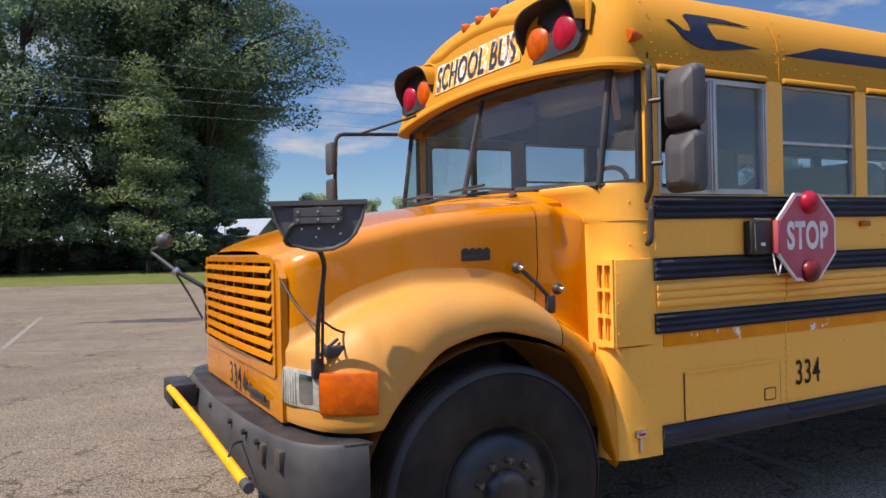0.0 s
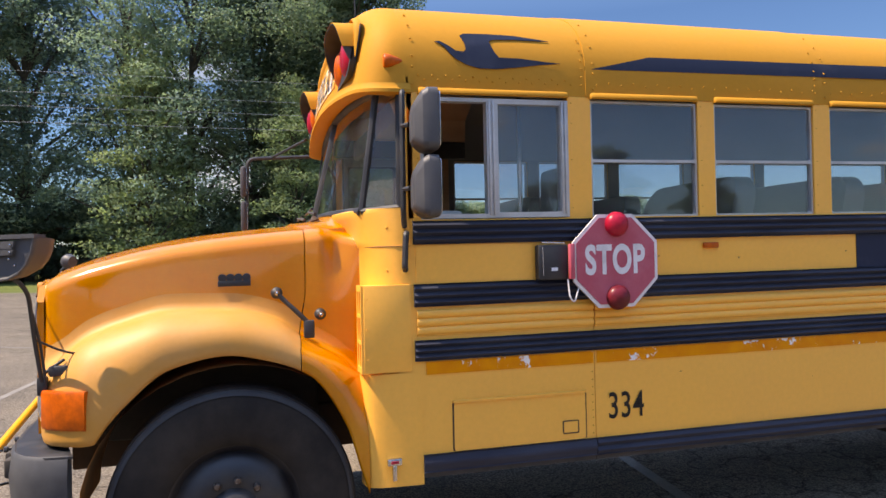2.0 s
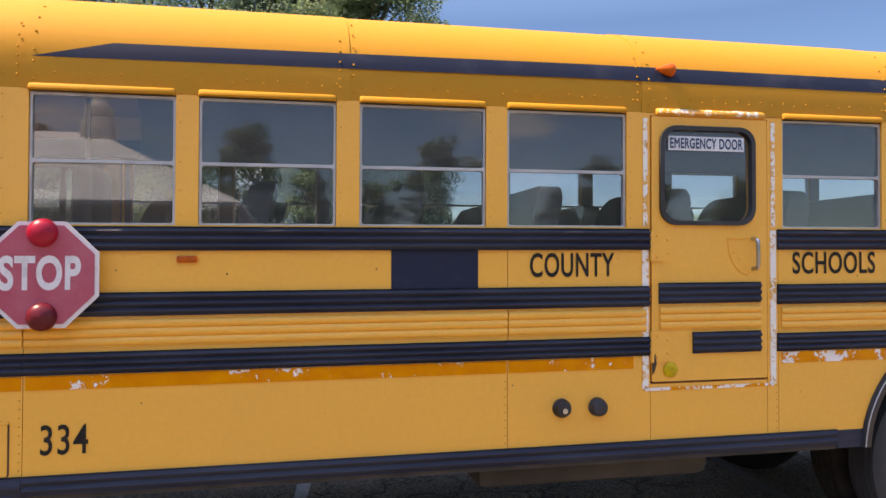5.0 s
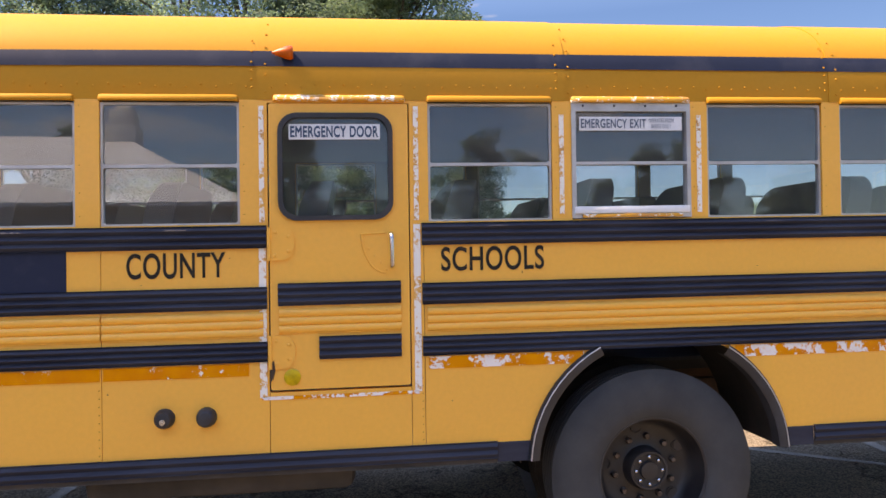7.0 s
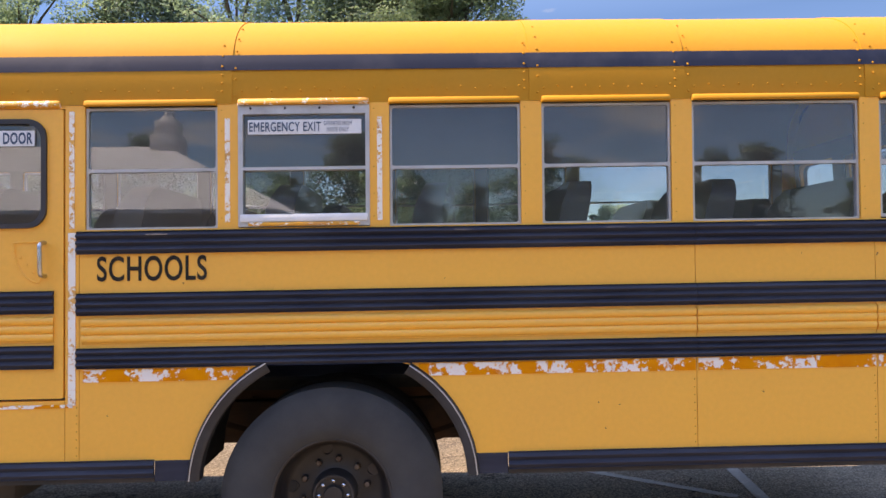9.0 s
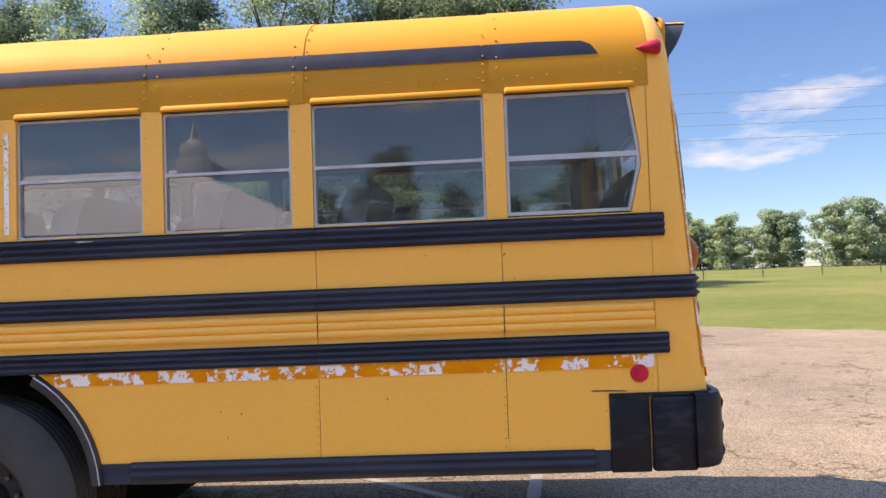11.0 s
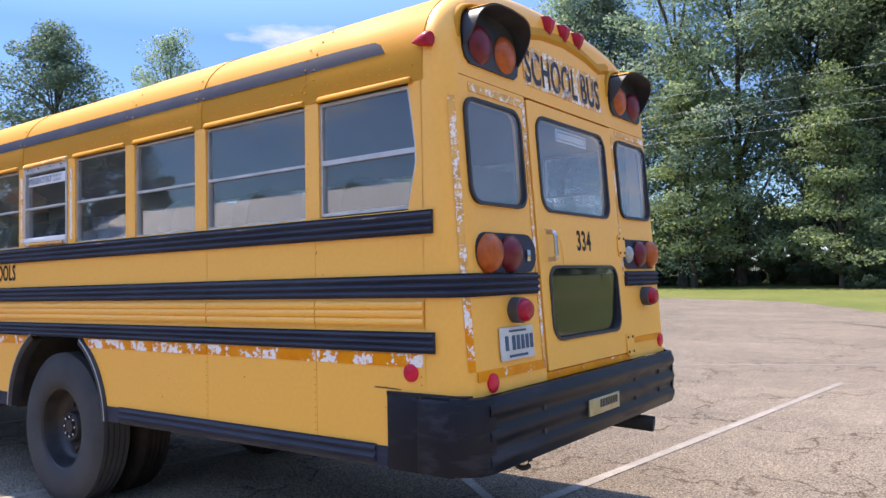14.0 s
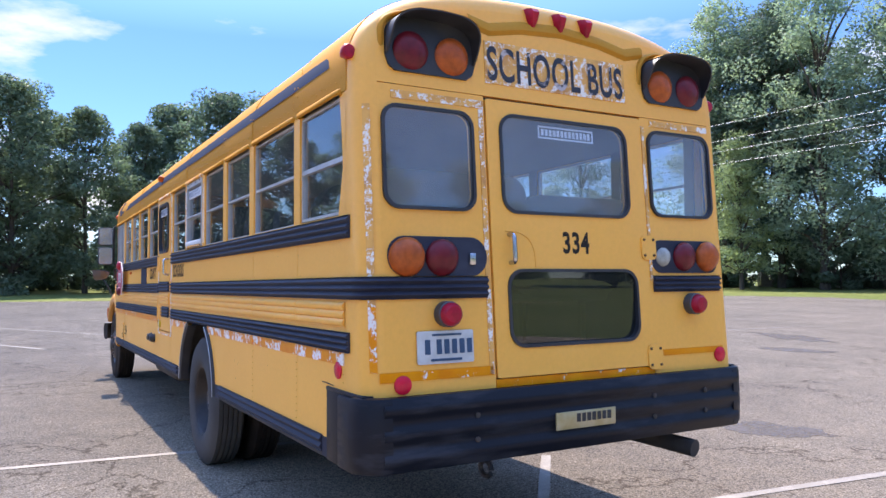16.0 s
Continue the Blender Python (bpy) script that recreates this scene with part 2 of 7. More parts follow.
def glass_material(name, tint, ior=1.5, rough=0.0, dust=0.0):
    """Clear glass with a thin film of dust, which also pales it like sky sheen."""
    m = bpy.data.materials.new(name)
    m.use_nodes = True
    t = m.node_tree
    t.nodes.remove(t.nodes["Principled BSDF"])
    clear, gloss, f, mx = (t.nodes.new(k) for k in ("ShaderNodeBsdfTransparent", "ShaderNodeBsdfGlossy", "ShaderNodeLayerWeight", "ShaderNodeMixShader"))
    clear.inputs[0].default_value = (*tint, 1)
    gloss.inputs["Roughness"].default_value = rough
    f.inputs["Blend"].default_value = 0.5
    least = ((ior - 1) / (ior + 1)) ** 2
    power, scale_ = t.nodes.new("ShaderNodeMath"), t.nodes.new("ShaderNodeMath")
    power.operation, scale_.operation = "POWER", "MULTIPLY_ADD"
    power.inputs[1].default_value = 5.0
    scale_.inputs[1].default_value, scale_.inputs[2].default_value = 1.0 - least, least
    t.links.new(f.outputs["Facing"], power.inputs[0])
    t.links.new(power.outputs[0], scale_.inputs[0])
    t.links.new(scale_.outputs[0], mx.inputs[0])
    film, veil = t.nodes.new("ShaderNodeBsdfDiffuse"), t.nodes.new("ShaderNodeMixShader")
    film.inputs[0].default_value = (0.62, 0.62, 0.6, 1)
    smear = ramp(m, noise_of(m, 2.5, 5.0, 0.6), [(0.25, (dust * 0.6,) * 3), (0.75, (dust * 1.4,) * 3)])
    t.links.new(smear, veil.inputs[0])
    t.links.new(clear.outputs[0], veil.inputs[1])
    t.links.new(film.outputs[0], veil.inputs[2])
    t.links.new(veil.outputs[0], mx.inputs[1])
    t.links.new(gloss.outputs[0], mx.inputs[2])
    t.links.new(mx.outputs[0], t.nodes["Material Output"].inputs["Surface"])
    return m


GLASS = glass_material("window_glass", (0.92, 0.94, 0.94), 1.76, 0.0, 0.025)
TINT = glass_material("tinted_window_glass", (0.82, 0.85, 0.88), 1.84, 0.0, 0.04)
WSGLASS = glass_material("windshield_glass", (0.8, 0.86, 0.85), 1.72, 0.0, 0.02)
# tinted dark to carry the dim grass reflection low in the rear door
DARKGLASS = glass_material("darkened_door_glass", (0.3, 0.34, 0.32), 1.75, 0.0, 0.02)
REARGLASS = glass_material("hazy_rear_glass", (0.93, 0.95, 0.97), 1.75, 0.02, 0.12)


def asphalt_material():
    m = material("weathered_asphalt", (0.2, 0.19, 0.18), 0.95, spec=0.1)
    p = m.node_tree.nodes["Principled BSDF"].inputs
    p["Diffuse Roughness"].default_value = 1.0
    grit = node(m, "ShaderNodeTexVoronoi", Scale=70.0)
    link(m, mapped(m, (1, 1, 1)), grit.inputs["Vector"])
    stones = ramp(m, grit.outputs["Distance"], [(0.0, (0.425, 0.37, 0.3)), (0.35, (0.272, 0.236, 0.188)), (0.8, (0.112, 0.096, 0.077))])
    broad = ramp(m, noise_of(m, 0.22, 5.0, 0.6), [(0.3, (0.8, 0.78, 0.78)), (0.7, (1.16, 1.13, 1.09))])
    patches = ramp(m, noise_of(m, 2.6, 6.0, 0.65), [(0.3, (0.85, 0.85, 0.86)), (0.72, (1.12, 1.1, 1.07))])
    streak = ramp(m, noise_of(m, 0.5, 4.0, 0.6, (0.25, 2.2, 1)), [(0.35, (0.93, 0.93, 0.93)), (0.65, (1.08, 1.07, 1.05))])
    crack = node(m, "ShaderNodeTexVoronoi", Scale=0.34)
    crack.feature = "DISTANCE_TO_EDGE"
    wob = node(m, "ShaderNodeTexNoise", Scale=1.8, Detail=6.0)
    v = mapped(m, (1, 1, 1))
    link(m, v, wob.inputs["Vector"])
    add = node(m, "ShaderNodeVectorMath")
    add.operation = "MULTIPLY_ADD"
    add.inputs[1].default_value = (1.6, 1.6, 1.6)
    link(m, wob.outputs["Color"], add.inputs[0])
    link(m, v, add.inputs[2])
    link(m, add.outputs[0], crack.inputs["Vector"])
    line = ramp(m, crack.outputs["Distance"], [(0.0, (0.38, 0.36, 0.34)), (0.005, (0.74, 0.72, 0.7)), (0.012, (1, 1, 1))])
    specks = ramp(m, noise_of(m, 28.0, 4.0, 0.75), [(0.32, (0.74, 0.73, 0.72)), (0.5, (1, 1, 1)), (0.68, (1.28, 1.26, 1.22))])
    oil = ramp(m, noise_of(m, 0.35, 3.0, 0.5), [(0.72, (1, 1, 1)), (0.8, (0.55, 0.54, 0.53))])
    c = stones
    for f in (broad, patches, streak, line, oil, specks):
        c = mix(m, 1.0, c, f, "MULTIPLY")
    link(m, c, p["Base Color"])
    bump(m, grit.outputs["Distance"], 0.8, 0.008)
    return m


def grass_material():
    m = material("mown_grass", (0.1, 0.15, 0.03), 0.95, spec=0.1)
    p = m.node_tree.nodes["Principled BSDF"].inputs
    c = ramp(m, noise_of(m, 0.12, 5.0, 0.6), [(0.3, (0.095, 0.122, 0.036)), (0.52, (0.128, 0.148, 0.048)), (0.72, (0.178, 0.164, 0.068))])
    f = ramp(m, noise_of(m, 9.0, 5.0, 0.7), [(0.3, (0.65, 0.65, 0.6)), (0.7, (1.2, 1.2, 1.15))])
    g = ramp(m, noise_of(m, 1.1, 4.0, 0.6, (1, 3, 1)), [(0.35, (0.85, 0.86, 0.85)), (0.65, (1.12, 1.12, 1.1))])
    link(m, mix(m, 1.0, mix(m, 1.0, c, f, "MULTIPLY"), g, "MULTIPLY"), p["Base Color"])
    bump(m, noise_of(m, 25.0, 4.0, 0.7), 0.7, 0.05)
    return m


def stain_material():
    """A dark tone, broken up towards nothing by a noise of its own."""
    m = material("dark_asphalt_blot", (0.06, 0.05, 0.045), 0.75)
    t = m.node_tree
    f = mix(m, 0.5, noise_of(m, 0.9, 5.0, 0.65), noise_of(m, 14.0, 4.0, 0.7))
    hold = ramp(m, f, [(0.36, (0, 0, 0)), (0.54, (0.85, 0.85, 0.85))])
    clear, mx = t.nodes.new("ShaderNodeBsdfTransparent"), t.nodes.new("ShaderNodeMixShader")
    link(m, hold, mx.inputs[0])
    link(m, clear.outputs[0], mx.inputs[1])
    link(m, t.nodes["Principled BSDF"].outputs[0], mx.inputs[2])
    link(m, mx.outputs[0], t.nodes["Material Output"].inputs["Surface"])
    return m


def line_material():
    m = material("worn_white_line_paint", (0.5, 0.5, 0.48), 0.8)
    p = m.node_tree.nodes["Principled BSDF"].inputs
    f = mix(m, 0.5, noise_of(m, 3.0, 5.0, 0.7), noise_of(m, 60.0, 4.0, 0.7))
    link(m, ramp(m, f, [(0.36, (0.262, 0.238, 0.206)), (0.46, (0.21, 0.187, 0.158)), (0.53, (0.172, 0.152, 0.128))]), p["Base Color"])
    return m


def leaf_material(name, dark, light, through_col):
    m = bpy.data.materials.new(name)
    m.use_nodes = True
    t = m.node_tree
    p = t.nodes["Principled BSDF"]
    geo = t.nodes.new("ShaderNodeNewGeometry")
    col = ramp(m, geo.outputs["Random Per Island"], [(0.0, tuple(0.7 * a + 0.3 * b for a, b in zip(dark, light))), (0.6, tuple((a + b) / 2 for a, b in zip(dark, light))), (1.0, tuple(0.25 * a + 0.75 * b for a, b in zip(dark, light)))])
    info = t.nodes.new("ShaderNodeObjectInfo")
    tone = ramp(m, info.outputs["Random"], [(0.0, (0.82, 0.86, 0.9)), (1.0, (1.15, 1.1, 0.95))])
    c = mix(m, 1.0, col, tone, "MULTIPLY")
    link(m, c, p.inputs["Base Color"])
    p.inputs["Roughness"].default_value = 0.6
    p.inputs["Specular IOR Level"].default_value = 0.15
    tl, mx = t.nodes.new("ShaderNodeBsdfTranslucent"), t.nodes.new("ShaderNodeMixShader")
    link(m, mix(m, 1.0, c, through_col, "MULTIPLY"), tl.inputs["Color"])
    mx.inputs[0].default_value = 0.45
    link(m, p.outputs[0], mx.inputs[1])
    link(m, tl.outputs[0], mx.inputs[2])
    link(m, mx.outputs[0], t.nodes["Material Output"].inputs["Surface"])
    return m


ASPHALT, GRASS, LINE, STAIN = asphalt_material(), grass_material(), line_material(), stain_material()
LEAF = leaf_material("broadleaf_foliage", (0.155, 0.22, 0.155), (0.4, 0.49, 0.36), (1.08, 1.2, 0.95))
# one darker leaf tone, set by eye for oaks, bushes and distant trees
LEAF_DARK = leaf_material("dark_foliage", (0.082, 0.127, 0.095), (0.185, 0.245, 0.182), (1.08, 1.2, 0.95))
LEAF_LIGHT = leaf_material("young_pale_foliage", (0.15, 0.205, 0.115), (0.335, 0.41, 0.245), (1.08, 1.2, 0.92))
BARK = worn("grey_brown_bark", (0.1, 0.08, 0.06), (0.05, 0.04, 0.032), 6.0, 0.35, 0.65, 0.95, fine=30.0, bumps=0.6, stretch=(1, 1, 0.25))
TIN = worn("pale_metal_roofing", (0.34, 0.38, 0.41), (0.27, 0.3, 0.32), 0.8, 0.35, 0.7, 0.4, 0.5, metal=0.2, fine=3.0, stretch=(1, 0.15, 1))
SIDING = worn("tan_barn_siding", (0.2, 0.19, 0.13), (0.15, 0.14, 0.1), 1.0, 0.35, 0.7, 0.85, fine=8.0)
BARNGREY = worn("grey_barn_wall", (0.13, 0.13, 0.12), (0.09, 0.09, 0.085), 1.0, 0.35, 0.7, 0.85, fine=8.0)
TIMBER = worn("weathered_timber", (0.2, 0.17, 0.13), (0.12, 0.1, 0.08), 4.0, 0.35, 0.7, 0.9, fine=30.0)
WALLWHITE = worn("white_church_siding", (0.72, 0.71, 0.68), (0.64, 0.63, 0.6), 0.6, 0.35, 0.7, 0.7, fine=4.0)
HALLWALL = worn("pale_tan_hall_wall", (0.44, 0.42, 0.37), (0.38, 0.36, 0.32), 0.6, 0.35, 0.7, 0.75, fine=4.0)
SHINGLE = worn("pale_grey_shingles", (0.62, 0.62, 0.61), (0.54, 0.54, 0.53), 0.8, 0.35, 0.7, 0.8, fine=6.0)
WIRE = worn("weathered_cable", (0.25, 0.27, 0.29), (0.19, 0.2, 0.22), 1.0, 0.4, 0.7, 0.5, metal=0.4, fine=20.0)


# ---------------------------------------------------------------- mesh helpers
def finish(name, bm, mat, parent=None, label="", angle=38.0):
    bmesh.ops.recalc_face_normals(bm, faces=bm.faces)
    lim = radians(angle)
    for f in bm.faces:
        f.smooth = True
    for e in bm.edges:
        e.smooth = len(e.link_faces) == 2 and e.calc_face_angle(0.0) < lim
    me = bpy.data.meshes.new(name)
    bm.to_mesh(me)
    bm.free()
    me.materials.append(mat)
    ob = new(name, me)
    if parent:
        ob.parent = parent
    return tagged(ob, label)


part = finish


def box(bm, a, b, bevel=0.0):
    r = bmesh.ops.create_cube(bm, size=1.0)["verts"]
    for v in r:
        v.co = Vector([p + (c + 0.5) * (q - p) for c, p, q in zip(v.co, a, b)])
    if bevel:
        edges = list({e for v in r for e in v.link_edges})
        bmesh.ops.bevel(bm, geom=edges, offset=bevel, segments=2, affect="EDGES", profile=0.5)
    return bm


def boxed(a, b, bevel=0.0):
    return box(bmesh.new(), a, b, bevel)


def loft(bm, rows, closed=False):
    """Quads between rows of points; closed joins each row's ends."""
    vs = [[bm.verts.new(p) for p in row] for row in rows]
    for r0, r1 in zip(vs, vs[1:]):
        n = len(r0)
        for k in range(n if closed else n - 1):
            q = [r0[k], r0[(k + 1) % n], r1[(k + 1) % n], r1[k]]
            try:
                bm.faces.new(q)
            except ValueError:
                pass
    return vs


def ring(center, axis, r, seg, up=None):
    axis = Vector(axis).normalized()
    u = axis.orthogonal().normalized() if up is None else Vector(up)
    v = axis.cross(u)
    return [Vector(center) + r * (math.cos(2 * math.pi * k / seg) * u + math.sin(2 * math.pi * k / seg) * v) for k in range(seg)]


def lathe(bm, center, axis, profile, seg=24, caps=(True, True)):
    """profile: (radius, height along the axis)."""
    c, a = Vector(center), Vector(axis).normalized()
    rows = [ring(c + a * h, a, max(r, 1e-4), seg) for r, h in profile]
    vs = loft(bm, rows, True)
    if caps[0]:
        bm.faces.new(vs[0][::-1])
    if caps[1]:
        bm.faces.new(vs[-1])
    return bm


def tube(bm, pts, r, seg=8):
    pts = [Vector(p) for p in pts]
    rows, u = [], None
    for k, p in enumerate(pts):
        d = (pts[min(k + 1, len(pts) - 1)] - pts[max(k - 1, 0)]).normalized()
        u = d.orthogonal().normalized() if u is None else (u - d * u.dot(d)).normalized()
        w = d.cross(u)
        rr = r[k] if isinstance(r, (list, tuple)) else r
        rows.append([p + rr * (math.cos(2 * math.pi * j / seg) * u + math.sin(2 * math.pi * j / seg) * w) for j in range(seg)])
    vs = loft(bm, rows, True)
    bm.faces.new(vs[0][::-1]), bm.faces.new(vs[-1])
    return bm


def bend(pts, r=0.05, n=5):
    """Rounds the inner corners of a polyline."""
    pts = [Vector(p) for p in pts]
    out = [pts[0]]
    for a, b, c in zip(pts, pts[1:], pts[2:]):
        d1, d2 = (a - b), (c - b)
        k = min(r, d1.length * 0.45, d2.length * 0.45)
        p, q = b + d1.normalized() * k, b + d2.normalized() * k
        for i in range(n + 1):
            s = i / n
            out.append((1 - s) ** 2 * p + 2 * s * (1 - s) * b + s * s * q)
    return out + [pts[-1]]


def rrect(u0, v0, u1, v1, r=0.0, n=5):
    if not r:
        return [(u0, v0), (u1, v0), (u1, v1), (u0, v1)]
    out = []
    for cu, cv, a in ((u1 - r, v0 + r, -90), (u1 - r, v1 - r, 0), (u0 + r, v1 - r, 90), (u0 + r, v0 + r, 180)):
        for k in range(n + 1):
            t = radians(a + 90 * k / n)
            out.append((cu + r * math.cos(t), cv + r * math.sin(t)))
    return out


def plate(bm, outer, holes, at, depth):
    """A sheet with holes, drawn in (u, v) and laid in space by at(u, v, w), w from 0 to depth."""
    loops = [outer, *holes]
    rows = []
    for lp in loops:
        vs = [bm.verts.new((u, v, 0)) for u, v in lp]
        rows.append(vs)
    edges = [bm.edges.new((vs[k], vs[(k + 1) % len(vs)])) for vs in rows for k in range(len(vs))]
    got = bmesh.ops.triangle_fill(bm, use_beauty=True, use_dissolve=False, edges=edges, normal=(0, 0, 1))
    faces = [g for g in got["geom"] if isinstance(g, bmesh.types.BMFace)]
    front = [v for vs in rows for v in vs]
    twin = {}
    for v in front:
        u, w = v.co.x, v.co.y
        twin[v] = bm.verts.new(at(u, w, depth))
        v.co = at(u, w, 0.0)
    for f in faces:
        bm.faces.new([twin[v] for v in reversed(f.verts)])
    for vs in rows:
        n = len(vs)
        for k in range(n):
            a, b = vs[k], vs[(k + 1) % n]
            bm.faces.new((a, b, twin[b], twin[a]))
    return bm


def side_at(u, v, w):
    return (u, w, v)


def sweep(bm, prof, path):
    """prof: (out, z). path: (x, y, nx, ny), the outward way at each point."""
    rows = [[(x + nx * o, y + ny * o, z) for o, z in prof] for x, y, nx, ny in path]
    vs = loft(bm, rows, True)
    bm.faces.new(vs[0]), bm.faces.new(vs[-1][::-1])
    return bm


def bar(prof, x0, x1, y=0.0, sgn=-1):
    return sweep(bmesh.new(), prof, [(x0, y, 0, sgn), (x1, y, 0, sgn)])


def swell(me, by):
    """Push a flat mesh's rim outwards, to embolden it."""
    bm = bmesh.new()
    bm.from_mesh(me)
    bmesh.ops.remove_doubles(bm, verts=bm.verts, dist=1e-5)
    push = {v: Vector() for v in bm.verts}
    for e in bm.edges:
        if len(e.link_faces) == 1:
            a, b = (v.co for v in e.verts)
            n = Vector((b.y - a.y, a.x - b.x, 0)).normalized()
            if n.dot(e.link_faces[0].calc_center_median() - a) > 0:
                n.negate()
            for v in e.verts:
                push[v] += n
    for v, n in push.items():
        if n.length > 1e-6:
            v.co += n.normalized() * by * min(1.8, 2.0 / max(n.length, 0.5))
    bm.to_mesh(me)
    bm.free()


def lettering(name, text, place, width, height, mat, parent, turn, bold=0.0, label=""):
    """Words of the given width and height; place is the lower left corner, turn the pose of the text's plane."""
    cu = bpy.data.curves.new(name, "FONT")
    cu.body, cu.size, cu.offset, cu.extrude, cu.space_character = text, 1.0, 0.0 if "M" in text else bold, 0.0, 1.08
    tmp = new(name, cu)
    me = bpy.data.meshes.new_from_object(tmp.evaluated_get(bpy.context.evaluated_depsgraph_get()))
    bpy.data.objects.remove(tmp)
    if "M" in text and bold:
        swell(me, bold)
    xs, ys = [v.co.x for v in me.vertices], [v.co.y for v in me.vertices]
    sx, sy = width / (max(xs) - min(xs)), height / (max(ys) - min(ys))
    x0, y0 = min(xs), min(ys)
    m = Matrix.Translation(place) @ turn
    for v in me.vertices:
        v.co = m @ Vector(((v.co.x - x0) * sx, (v.co.y - y0) * sy, 0))
    bm = bmesh.new()
    bm.from_mesh(me)
    bpy.data.meshes.remove(me)
    left, made = set(bm.verts), []
    while left:
        todo, island = [next(iter(left))], set()
        while todo:
            v = todo.pop()
            if v not in island:
                island.add(v)
                todo += [e.other_vert(v) for e in v.link_edges]
        left -= island
        made.append((min(v.co.x + v.co.y for v in island), island))
    out = []
    for _, island in sorted(made, key=lambda t: t[0]):
        one = bmesh.new()
        twin = {v: one.verts.new(v.co) for v in island}
        for f in {f for v in island for f in v.link_faces}:
            one.faces.new([twin[v] for v in f.verts])
        lm = bpy.data.meshes.new("letter")
        one.to_mesh(lm)
        one.free()
        lm.materials.append(mat)
        ob = new("letter", lm)
        ob.parent = parent
        out.append(ob)
    bm.free()
    return out


LEFT = pose(0, 0, 0, 90, 0, 0)      # reads along +x, faces -y
REAR = pose(0, 0, 0, 90, 0, 90)     # reads along +y, faces +x
FRONT = pose(0, 0, 0, 90, 0, -90)   # reads along -y, faces -x


def interp(x, table):
    return float(np.interp(x, [a for a, _ in table], [b for _, b in table]))


# ---------------------------------------------------------------- ground
def rise(x, y):
    r = math.hypot(x - 5, y)
    return 0.0155 * (max(0.0, min(r, 125.0) - 24.0) ** 1.0) if r > 24 else 0.0


LOT = [(34, -12), (26, 8), (15, 17.5), (8.5, 26.5), (4, 34), (-3.5, 37), (-15, 41), (-26, 38), (-35, 20), (-39, 1), (-42, -20), (-40, -40), (0, -44), (32, -42), (36, -28)]


def lot_radius(a):
    """How far the asphalt reaches from (5, 5) towards the angle a."""
    d, best = Vector((math.cos(a), math.sin(a))), 0.0
    for p, q in zip(LOT, LOT[1:] + LOT[:1]):
        p, e = Vector(p) - Vector((5, 5)), Vector(q) - Vector(p)
        det = d.x * -e.y + e.x * d.y
        if abs(det) > 1e-9:
            s = (p.x * -e.y + e.x * p.y) / det
            t = (d.x * p.y - d.y * p.x) / det
            if s > 0 and 0 <= t <= 1:
                best = max(best, s)
    return best + 0.5 * noise.noise((5 * math.cos(a) * 4, 5 * math.sin(a) * 4, 0)) + 0.18 * noise.noise((60 * math.cos(a), 60 * math.sin(a), 3))


def sheet(name, radii, lift, mat, label, category, steps=240):
    bm = bmesh.new()
    rows = []
    for f in radii:
        row = []
        for k in range(steps):
            a = 2 * math.pi * k / steps
            r = f * lot_radius(a) if f <= 1.0 and name == "pavement" else f
            x, y = 5 + r * math.cos(a), 5 + r * math.sin(a)
            row.append((x, y, rise(x, y) + lift))
        rows.append(row)
    loft(bm, rows, True)
    ob = finish(name, bm, mat, label=label)
    return tagged(ob, "", category, kind="structure")


sheet("ground", [0.01, 12, 20, 25, 30, 36, 44, 55, 70, 90, 130, 300, 900, 3500], -0.03, GRASS, "mown green grass field with yellowish dry patches", "grass")
sheet("pavement", [0.0001, 0.1, 0.2, 0.3, 0.4, 0.5, 0.6, 0.7, 0.8, 0.9, 1.0], 0.0, ASPHALT, "weathered grey asphalt lot with cracks and stains", "asphalt", 720)


def painted_line(p, q, width=0.095):
    p, q = Vector((*p, 0)), Vector((*q, 0))
    d = (q - p).normalized()
    n = Vector((-d.y, d.x, 0)) * width / 2
    bm = bmesh.new()
    rows = []
    steps = max(2, int((q - p).length / 0.6))
    for k in range(steps + 1):
        c = p.lerp(q, k / steps)
        w = 1 + 0.12 * noise.noise(c * 2.3)
        rows.append([c - n * w + Vector((0, 0, rise(c.x, c.y) + 0.005)), c + n * w + Vector((0, 0, rise(c.x, c.y) + 0.005))])
    loft(bm, rows)
    tagged(finish("parking_line", bm, LINE, label="worn white parking line painted on the asphalt"), "", "parking line", "parking lines", "structure")


for x, y0, y1 in ((8.47, -2.0, 9.0), (5.37, -3.2, 4.0), (1.95, 0.6, 3.5)):
    painted_line((x + 0.12 * y0, y0), (x + 0.12 * y1, y1))
painted_line((-4.1, 0.8), (-2.66, 19.8))
painted_line((-9.0, 16.5), (1.4, 8.7), 0.09)
# pale streak under the bus, drawn in the same line paint
painted_line((7.15, 2.75), (8.5, 1.68), 0.085)
painted_line((6.28, 9.75), (14.0, 13.4), 0.08)
painted_line((-13.0, -3.66), (-7.0, -0.74), 0.1)
painted_line((-18.0, -2.55), (-11.3, 0.92), 0.1)


